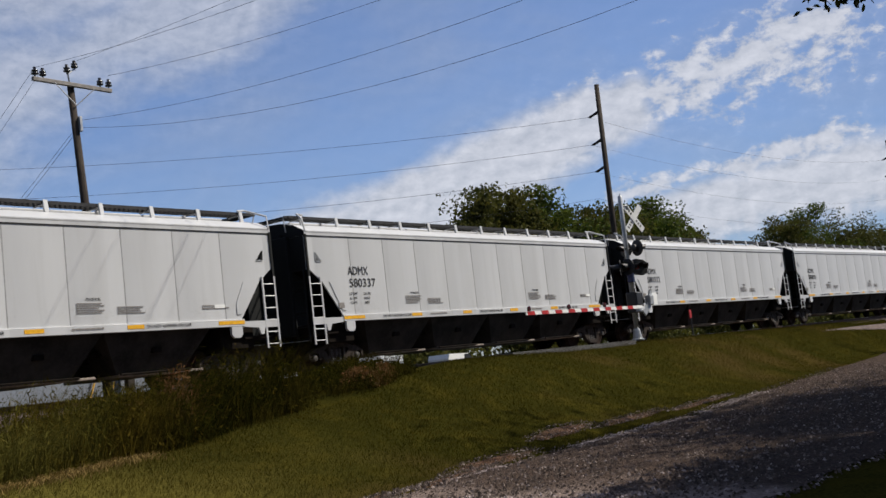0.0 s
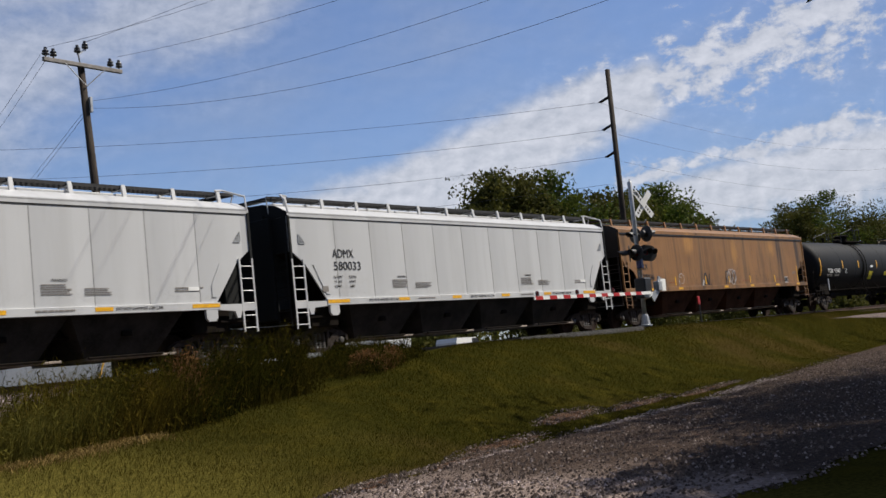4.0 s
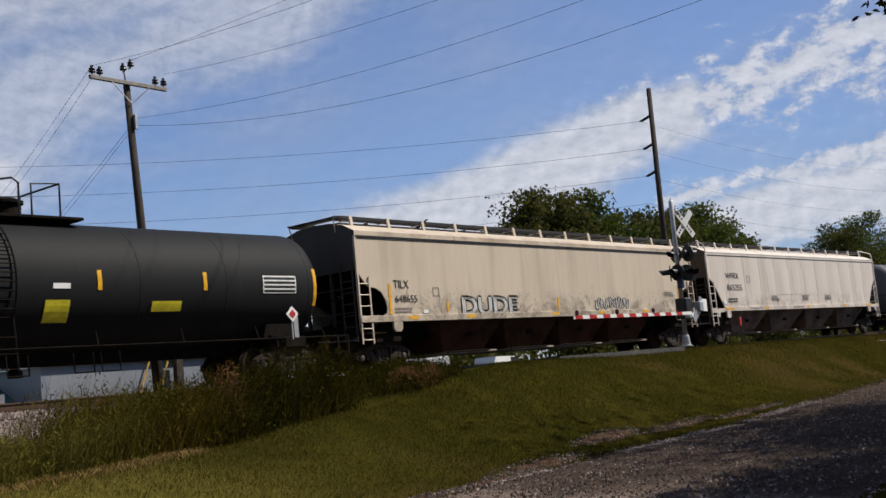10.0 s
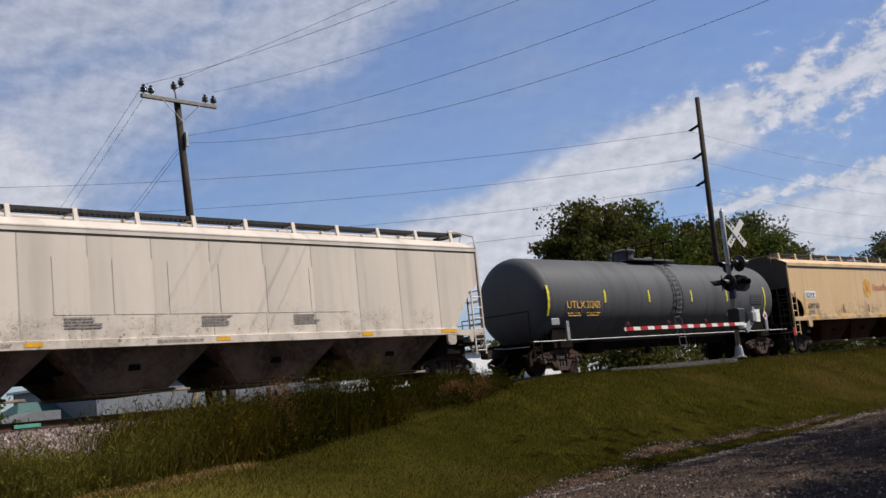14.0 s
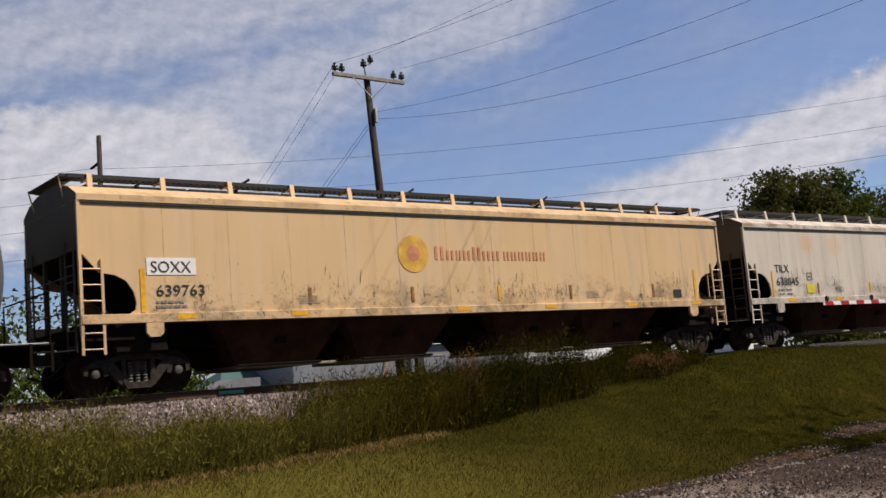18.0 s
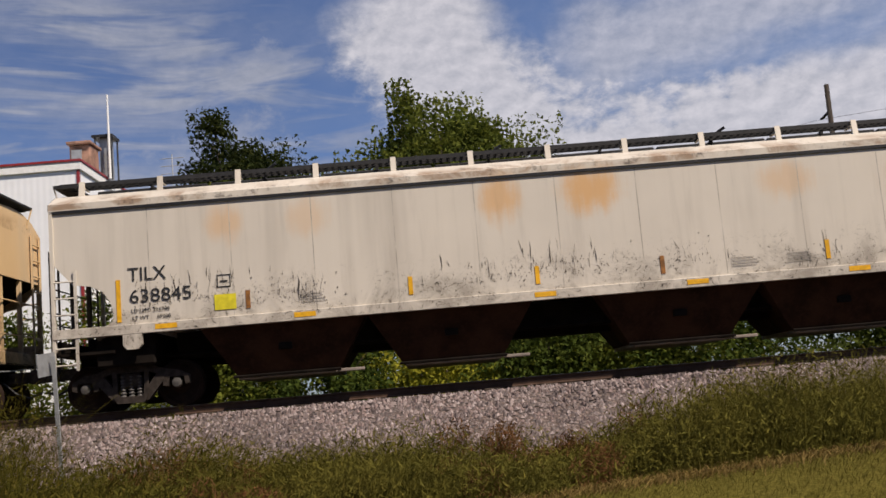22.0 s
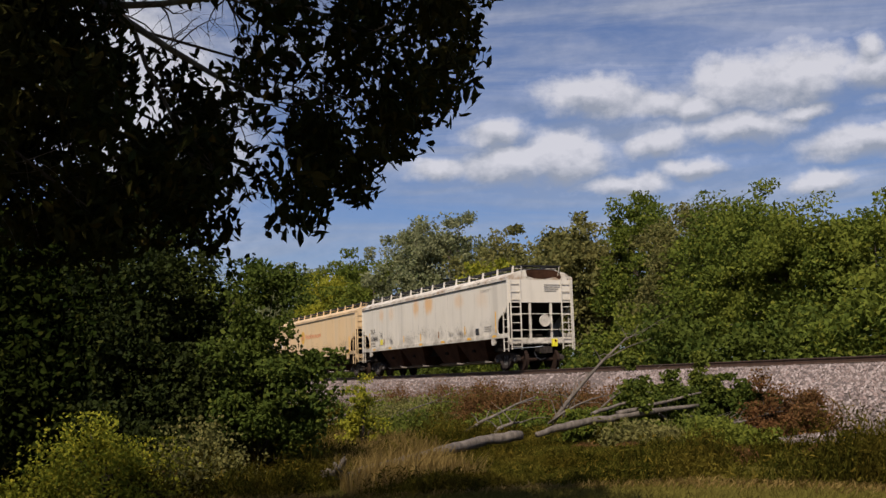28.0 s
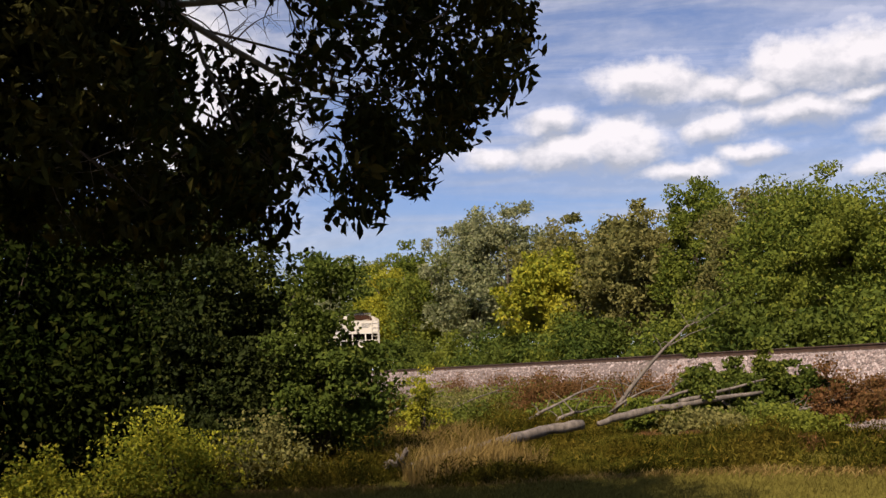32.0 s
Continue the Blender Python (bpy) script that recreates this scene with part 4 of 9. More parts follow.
def build_grass():
    # short mown grass where it is seen close by
    n = 230000
    px = -17 + 100 * rng.uniform(0, 1, n) ** 1.25
    u = rng.uniform(0, 1, n) ** 0.8
    lo = np.interp(px, [-17, 0, 6.5, 7, 11.5, 23, 52, 60, 90], [0, 6, 8.0, 9.2, 9.8, 10.5, 14.7, 15.5, 18.0])
    hi = mow_edge(px)
    py = lo + (hi - lo) * u
    ok = hi > lo + 0.1
    px, py = px[ok], py[ok]
    tuft = 0.6 + 0.5 * wavy(px, py, 1.5, 41)
    ob = new("mown_grass", blades("mown_grass", px, py, height(px, py), 0.04 + 0.05 * tuft * rng.uniform(0.5, 1, len(px)), 0.010, 0.8, BLADE, 42, (0.35, 0.1), True))
    tagged(ob, "short mown grass, green with straw-coloured patches", "grass", kind="stuff")
    # tall weeds between the mown edge and the ballast, in uneven clumps
    for name, x0, x1, clumps, mat, seed, rad in (("tall_weeds", -24, 12.6, 790, WEED, 51, 0.64), ("green_weeds", 11.6, 20.5, 215, WEED_GREEN, 54, 0.64), ("russet_weeds", -46, 19, 620, WEED_RED, 52, 0.34), ("far_weeds", -75, -24, 420, WEED, 53, 0.6), ("bank_weeds", -27, -10.5, 850, WEED_BANK, 55, 0.5)):
        r = np.random.default_rng(seed)
        cx = r.uniform(x0, x1, clumps)
        lo = mow_edge(cx) + 0.25
        top = toe_line(cx)
        cy = lo + (top - lo) * r.uniform(0, 1, clumps) ** 0.9
        dens = wavy(cx, cy, 0.8, 62 if mat is WEED_RED else 61)
        ok = dens > (0.12 if mat is WEED_RED else np.where((cx > -12) & (cx < 2), -0.6, -0.22))
        cx, cy = cx[ok], cy[ok]
        if mat is WEED_RED:
            up = cx < -20
            cy[up] = r.uniform(16.4, 19.2, up.sum())
            away = (cx < -25) | (cy < toe_line(cx))
            cx, cy = cx[away], cy[away]
        tall = np.interp(cx, [-30, -12, -10, -8.2, -5.3, -4.4, -3.2, -2.4, 0, 2.6, 4, 5.8, 6.7, 7.4, 8.4, 9.8, 11.2, 13, 14.4, 15.8, 17.2, 20.5], [0.6, 0.72, 1.0, 1.5, 1.45, 0.9, 1.0, 0.7, 0.75, 0.95, 0.85, 1.1, 0.62, 1.2, 0.68, 1.25, 1.0, 1.35, 1.05, 1.15, 0.55, 0.4])
        tall = tall * np.where((cx > -25.5) & (cx < -16.5) & (cy > 7) & (cy < 16), 1.0, 1.12)
        tall = tall * np.where((np.abs(cy - np.interp(cx, [-22, -15.5], [10.8, 5.2])) < 1.1) & (cx > -22.5) & (cx < -15), 0.62, 1.0)
        tall = tall * np.clip(0.84 + 0.95 * wavy(cx, cy, 1.25, 63), 0.35, 1.3) * r.uniform(0.6, 1.25, len(cx))
        if name == "bank_weeds":
            tall = tall * 0.75
        # trodden low along the near side of the fallen trunk
        span = np.hypot(cx, cy) / np.interp(-cy / np.minimum(cx, -0.1), [0.30, 0.44, 0.51, 0.60, 0.73], [17.2, 21.4, 22.8, 24.0, 25.3])
        tall = tall * np.where((cx < -10) & (span > 0.72) & (span < 1.02) & (cy > -0.30 * cx), 0.40, 1.0)
        label = {"tall_weeds": "unmown green and golden weeds along the ballast", "green_weeds": "tall dark green weeds with golden tips by the crossing", "russet_weeds": "russet seeding weeds among the tall grass", "far_weeds": "rough weeds on the far stretch of the bank", "bank_weeds": "soft olive-green weeds below the spilt ballast"}[name]
        per = 64
        ang, q = r.uniform(0, 6.28, (len(cx), per)), np.sqrt(r.uniform(0, 1, (len(cx), per))) * rad * 0.8
        px, py = (cx[:, None] + q * np.cos(ang)).ravel(), (cy[:, None] + q * np.sin(ang) * 0.8).ravel()
        hh = (tall[:, None] * (1.00 - 0.5 * (q / rad) ** 2) * r.uniform(0.62, 1.06, q.shape)).ravel()
        if name in ("tall_weeds", "green_weeds"):
            # the eastern stretch is mostly tall grass, bent over by the wind
            east = np.repeat(px, 2)
            keep = east > 6.5 + 2.5 * wavy(east, 0 * east, 1.1, 67)
            k = keep.sum()
            px = np.concatenate([px, east[keep] + r.normal(0, 0.16, k)])
            py = np.concatenate([py, np.repeat(py, 2)[keep] + r.normal(0, 0.14, k)])
            hh = np.concatenate([hh, np.repeat(hh, 2)[keep] * r.uniform(0.62, 1.1, k)])
        ok = py > mow_edge(px) - 0.05 + 0.18 * wavy(px, py, 1.6, 64)
        px, py, hh = px[ok], py[ok], np.maximum(hh[ok], 0.12)
        ob = new(name, blades(name, px, py, weed_floor(px, py), hh, 0.0075, 0.46, mat, seed + 1, (0.9, 0.15)))
        tagged(ob, label, "weeds", kind="stuff")
        # the leafy mass of each clump, a loose dome
        per = 380
        u = r.normal(size=(len(cx), per, 3))
        u /= np.linalg.norm(u, axis=2)[:, :, None]
        u[:, :, 2] = np.abs(u[:, :, 2])
        u *= (r.uniform(0.1, 1, (len(cx), per)) ** 0.45)[:, :, None]
        p = np.stack([cx[:, None] + u[:, :, 0] * rad * 1.15 + 0.15 * u[:, :, 2] * tall[:, None], cy[:, None] + u[:, :, 1] * rad, u[:, :, 2] * tall[:, None] * 0.92], -1).reshape(-1, 3)
        p[:, 2] += weed_floor(p[:, 0], p[:, 1])
        p = p[p[:, 1] > mow_edge(p[:, 0]) - 0.05 + 0.18 * wavy(p[:, 0], p[:, 1], 1.6, 64)]
        if name in ("tall_weeds", "green_weeds"):
            p = p[r.uniform(0, 1, len(p)) > np.interp(p[:, 0], [6.0, 9.5], [0.0, 0.15])]
        ob = new(name + "_leaves", leaves_mesh(name + "_leaves", p, 0.13, 0.021, mat, seed + 2, -1.0, 1.0, True))
        tagged(ob, label.replace("weeds", "weed leaves and seed heads"), "weeds", kind="stuff")
    r = np.random.default_rng(59)
    k = 9000
    px, q = r.uniform(-26, -15.2, k), r.uniform(0, 1, k)
    py = np.interp(px, [-26, -20, -15.2], [8.2, 6.0, 5.0]) + 2.2 * q + 0.4 * wavy(px, 0 * px, 1.4, 68)
    ok = (py > mow_edge(px)) & (wavy(px, py, 1.1, 69) > -0.25)
    ob = new("straw_patch", blades("straw_patch", px[ok], py[ok], weed_floor(px[ok], py[ok]), r.uniform(0.18, 0.5, ok.sum()), 0.012, 0.5, STRAW, 60))
    tagged(ob, "tall dry straw beside the fallen trunk", "grass", kind="stuff")
    r = np.random.default_rng(57)
    px = r.uniform(-17, 11.5, 14000)
    py = mow_edge(px) + r.normal(0.02, 0.26, 14000) + 0.15 * wavy(px, 0 * px, 2.1, 66)
    ob = new("straw_edge", blades("straw_edge", px, py, height(px, py), r.uniform(0.03, 0.11, 14000), 0.016, 1.2, STRAW, 58))
    tagged(ob, "dry straw-coloured grass along the mown edge", "grass", kind="stuff")


def toe_line(x):
    """Where the spilt stone gives way to weeds."""
    return np.interp(x, [-80, -34, -26, -23.5, -21, -17, -12, -8, -3, 4, 7.5, 9.2, 12, 20], [20.2, 19.8, 19.0, 17.4, 14.9, 14.2, 15.0, 16.4, 17.0, 16.6, 16.7, 17.3, 18.2, 18.6])


def weed_floor(px, py):
    d = np.abs(py - 23)
    return np.maximum(height(px, np.minimum(py, 18.3)), 1.68 - np.clip(d - 1.75, 0, None) * 0.62) - 0.02


# ---- trees ----


def leaves_mesh(name, centres, length, width, material, seed, droop=0.0, spread=1.0, far=False):
    """One small folded blade a leaf, at each centre; a plain three-cornered one where it stays far off."""
    r = np.random.default_rng(seed)
    n = len(centres)
    d = r.normal(size=(n, 3))
    d[:, 2] = d[:, 2] * spread - droop
    d /= np.linalg.norm(d, axis=1)[:, None]
    s = np.cross(d, r.normal(size=(n, 3)))
    s /= np.linalg.norm(s, axis=1)[:, None] + 1e-9
    L = (length * r.uniform(0.6, 1.3, n))[:, None] / 2
    W = (width * r.uniform(0.6, 1.3, n))[:, None] / 2
    up = np.cross(d, s) * W * 0.35
    if far:
        v = np.stack([centres - d * L * 0.9 - s * W, centres - d * L * 0.5 + s * W * 1.2 + up, centres + d * L], 1)
        return numpy_mesh(name, v.reshape(-1, 3), np.arange(3 * n).reshape(n, 3), material)
    # two folded halves that taper to a curled tip
    curl = np.cross(d, s) * L * r.uniform(-0.35, 0.35, n)[:, None]
    root, tip = centres - d * L, centres + d * L + curl
    v = np.stack([root, centres - d * L * 0.35 + s * W + up, centres + d * L * 0.35 + s * W * 0.8 + up + curl * 0.3, tip,
                  centres + d * L * 0.35 - s * W * 0.8 + up + curl * 0.3, centres - d * L * 0.35 - s * W + up], 1)
    o = 6 * np.arange(n)[:, None]
    f = np.concatenate([o + [0, 1, 2, 3], o + [0, 3, 4, 5]])
    return numpy_mesh(name, v.reshape(-1, 3), f, material)


def tree(name, label, base, tall, radius, low, material, seed, leaves=9000, size=0.30, clumps=60, trunk=0.22, lift=1.0, ragged=0.35, fill=0.34, category="tree"):
    """A trunk with limbs, and a crown of clumped leaves between the heights low and tall over the base."""
    r = np.random.default_rng(seed)
    bx, by, bz = base
    top = new(name)
    top.matrix_world = pose(bx, by, bz)
    tagged(top, label, category)
    mid, half = (low + tall) / 2, (tall - low) / 2
    if category == "bush":
        mid, half = 0.06 * tall, 0.84 * tall
    c = r.normal(size=(clumps, 3))
    c /= np.linalg.norm(c, axis=1)[:, None]
    c *= (r.uniform(0.25, 1.0, clumps) ** 0.55)[:, None]
    if category == "bush":
        c[:, 2] = np.abs(c[:, 2])
    c[:, 2] = np.where(c[:, 2] < 0, c[:, 2] * 0.9, c[:, 2] * lift)
    taper = 1 - 0.25 * np.clip(c[:, 2], 0, 1)
    jag = 1 + ragged * (r.uniform(-1, 1, clumps))
    cc = np.stack([c[:, 0] * radius * taper * jag, c[:, 1] * radius * taper * jag, mid + c[:, 2] * half * (1 + 0.5 * (jag - 1))], -1)
    bm = bmesh.new()
    lean = r.uniform(-0.06, 0.06, 2) * tall
    stem = [(0, 0, -0.3), (lean[0] * 0.3, lean[1] * 0.3, low + half * 0.3), (lean[0], lean[1], mid + half * 0.55)]
    add_tube(bm, stem, [trunk, trunk * 0.75, trunk * 0.25], 8)
    for k in r.permutation(clumps)[: max(6, clumps // 5)]:
        z0 = r.uniform(low * 0.8, mid + half * 0.2) if low > 1 else r.uniform(0.1, max(mid, 0.2))
        z0 = min(z0, cc[k][2] - 0.2)
        a = Vector((lean[0] * 0.4, lean[1] * 0.4, max(z0, 0.1)))
        e = Vector(cc[k])
        m = a.lerp(e, 0.5) + Vector((0, 0, 0.12 * radius))
        add_tube(bm, [a, m, e], [trunk * 0.4, trunk * 0.25, trunk * 0.06], 5)
    part("trunk", bm, BARK, top, smooth=True)
    per = leaves // clumps
    sig = radius * fill * r.uniform(0.6, 1.25, clumps)
    off = r.normal(size=(clumps, per, 3))
    off = np.clip(off, -1.5, 1.5) * 0.58 * sig[:, None, None] * r.uniform(0.6, 1.4, (clumps, 1, 3))
    off[:, :, 2] *= 0.8
    p = (cc[:, None] + off).reshape(-1, 3)
    p = p[p[:, 2] > 0.02]
    again("crown", leaves_mesh("crown", p, size, size * 0.66, material, seed + 1, 0.3, 1.0, math.hypot(bx, by) > 26), top)
    return top


def zat(x, y):
    return float(height(x, y))

# ---- track ----


def build_track():
    track = tagged(new("railway_track"), "rusty steel rails on dark wooden ties in ballast", "railway track", kind="structure")
    prof = [(-0.07, 0), (0.07, 0), (0.07, 0.012), (0.012, 0.03), (0.012, 0.12), (0.036, 0.135), (0.036, 0.165), (-0.036, 0.165), (-0.036, 0.135), (-0.012, 0.12), (-0.012, 0.03), (-0.07, 0.012)]
    along = np.concatenate([[-400], np.arange(18.0, 130.1, 4.0), [260]])
    head = [(-0.033, 0.165), (0.033, 0.165), (0.033, 0.169), (-0.033, 0.169)]
    for yc in (22.25, 23.755):
        rail = None
        for name, outline, mat in (("rail", prof, RAIL), ("rail_head", head, RAIL_TOP)):
            bm = bmesh.new()
            rings = [[bm.verts.new((float(x), yc - float(bend(x)) + p, 1.752 + z)) for p, z in outline] for x in along]
            for a, b in zip(rings, rings[1:]):
                for i in range(len(a)):
                    bm.faces.new((a[i], b[i], b[(i + 1) % len(a)], a[(i + 1) % len(a)]))
            bmesh.ops.recalc_face_normals(bm, faces=bm.faces)
            rail = part(name, bm, mat, rail or track, "polished running surface" if rail else "")
    me = mesh_of("tie", box(-0.115, 0.115, -1.3, 1.3, -0.09, 0.09, 0.012), TIE)
    r = random.Random(4)
    for k in range(290):
        x = -70 + 0.54 * k + r.uniform(-0.03, 0.03)
        again("tie", me, track, pose(x, 23 - float(bend(x)) + r.uniform(-0.05, 0.05), 1.655 + r.uniform(-0.008, 0.008), 0, 0, r.uniform(-1, 1)))
    # a small joint box and green paint mark on the near rail
    part("joint_bar", box(11.4, 12.0, 22.19, 22.215, 1.79, 1.87, 0.005), plain("green_paint", (0.10, 0.36, 0.28), 0.6), track, "pale green painted joint bar")


# ---- rolling stock ----
WHEELS = []
CARS = []
SHARED = {}


def shared(key, make):
    if key not in SHARED:
        SHARED[key] = make()
    return SHARED[key]


def wheelset_mesh():
    bm = bmesh.new()
    for s in (-1, 1):
        prof = [(0.05, s * 0.70), (0.36, s * 0.715), (0.37, s * 0.69), (0.485, s * 0.69), (0.485, s * 0.715), (0.46, s * 0.73), (0.452, s * 0.83), (0.385, s * 0.83), (0.375, s * 0.795), (0.20, s * 0.775), (0.12, s * 0.84), (0.10, s * 0.98), (0.02, s * 0.98)]
        add_lathe(bm, prof, "y", 28)
        for k in range(3):
            a = 2.094 * k
            add_box(bm, 0.06 * math.cos(a) - 0.018, 0.06 * math.cos(a) + 0.018, min(s * 0.975, s * 1.0), max(s * 0.975, s * 1.0), 0.06 * math.sin(a) - 0.018, 0.06 * math.sin(a) + 0.018)
    add_lathe(bm, [(0.085, -0.7), (0.085, 0.7)], "y", 12)
    return mesh_of("wheelset", bm, WHEEL)


def side_frame_mesh(material):
    """A cast side frame: arched top chord, sloping struts to a spring seat, and a pedestal over each bearing."""
    bm = bmesh.new()
    for s in (-1, 1):
        add_prism(bm, [(s * 1.14, 0.60), (s * 1.14, 0.44), (s * 1.06, 0.42), (s * 1.04, 0.58), (s * 0.76, 0.58), (s * 0.72, 0.40), (s * 0.63, 0.42), (s * 0.62, 0.66), (s * 0.90, 0.72)], -0.08, 0.10)
        add_prism(bm, [(s * 0.70, 0.66), (s * 0.62, 0.50), (s * 0.34, 0.17), (s * 0.22, 0.17), (s * 0.22, 0.28), (s * 0.50, 0.66)], -0.07, 0.11)
        add_prism(bm, [(s * 0.36, 0.74), (s * 0.27, 0.74), (s * 0.25, 0.22), (s * 0.33, 0.22)], -0.07, 0.12)
    add_prism(bm, [(-0.90, 0.72), (-0.62, 0.76), (-0.36, 0.86), (0.36, 0.86), (0.62, 0.76), (0.90, 0.72), (0.62, 0.64), (0.36, 0.72), (-0.36, 0.72), (-0.62, 0.64)], -0.09, 0.12)
    add_prism(bm, [(-0.34, 0.26), (0.34, 0.26), (0.26, 0.13), (-0.26, 0.13)], -0.10, 0.14)
    return mesh_of("side_frame", bm, material)


def truck(parent, x, cast=None):
    """A freight bogie: bolster, side frames, springs, brake beam; its wheels turn."""
    cast = cast or TRUCK
    bol = part("bolster", box(x - 0.2, x + 0.2, -1.15, 1.15, 0.42, 0.72, 0.03), TRUCK, parent)
    for s in (-1, 1):
        again("side_frame", shared("side_frame" + cast.name, lambda: side_frame_mesh(cast)), bol, pose(x, s * 1.06, 0, 0, 0, 0 if s > 0 else 180))
        for k in (-0.14, 0.0, 0.14):
            again("coil_spring", shared("spring", lambda: mesh_of("coil_spring", add_lathe(bmesh.new(), [(0.045 if i % 2 else 0.066, 0.26 + 0.032 * i) for i in range(14)], "z", 8), CAP)), bol, pose(x + k * 1.15, s * 1.10, 0), "worn coil spring")
        for w in (-0.89, 0.89):
            again("bearing_cap", shared("cap", lambda: mesh_of("bearing_cap", add_lathe(bmesh.new(), [(0.10, -0.09), (0.10, 0.02), (0.08, 0.05), (0.03, 0.06)], "y", 14), CAP)), bol, pose(x + w, s * 1.12, 0.46, 0, 0, 0 if s > 0 else 180))
    part("brake_beam", tube([(x - 0.35, -0.8, 0.35), (x - 0.35, 0.8, 0.35)], 0.035, 6), TRUCK, bol)
    for w in (-0.89, 0.89):
        ob = again("wheelset", shared("wheelset", wheelset_mesh), parent, pose(x + w, 0, 0.455), "rust-brown steel wheels on an axle")
        WHEELS.append((ob, x + w))


def coupler(parent, x, s):
    """The knuckle at a car's end, s the way out, with its hose."""
    bm = box(min(x - s * 0.5, x + s * 0.42), max(x - s * 0.5, x + s * 0.42), -0.09, 0.09, 0.72, 0.96, 0.02)
    add_prism(bm, [(x + s * 0.38, 0.70), (x + s * 0.66, 0.72), (x + s * 0.68, 0.98), (x + s * 0.38, 1.0)], -0.17, 0.13)
    c = part("coupler", bm, TRUCK, parent)
    part("air_hose", tube([(x - s * 0.1, -0.35, 0.75), (x + s * 0.15, -0.36, 0.52), (x + s * 0.4, -0.30, 0.42), (x + s * 0.62, -0.2, 0.5)], 0.025, 6), BLACK, c)
    part("cut_lever", tube([(x + s * 0.05, -1.45, 0.95), (x + s * 0.12, -0.5, 0.98), (x + s * 0.3, -0.15, 1.02)], 0.014, 5), GALV, c)


def ladder(parent, x0, x1, y, z0, z1, rungs, material, along="x", stile=0.027):
    ob = None
    for p in (x0, x1):
        bm = box(p - stile, p + stile, y - 0.015, y + 0.015, z0, z1) if along == "x" else box(y - 0.015, y + 0.015, p - stile, p + stile, z0, z1)
        ob = part("stile", bm, material, ob) if ob else part("ladder", bm, material, parent)
    for k in range(rungs):
        z = z0 + (z1 - z0) * (k + 0.35) / rungs
        pts = [(x0, y, z), (x1, y, z)] if along == "x" else [(y, x0, z), (y, x1, z)]
        part("rung", tube(pts, 0.017, 5), material, ob)
    return ob


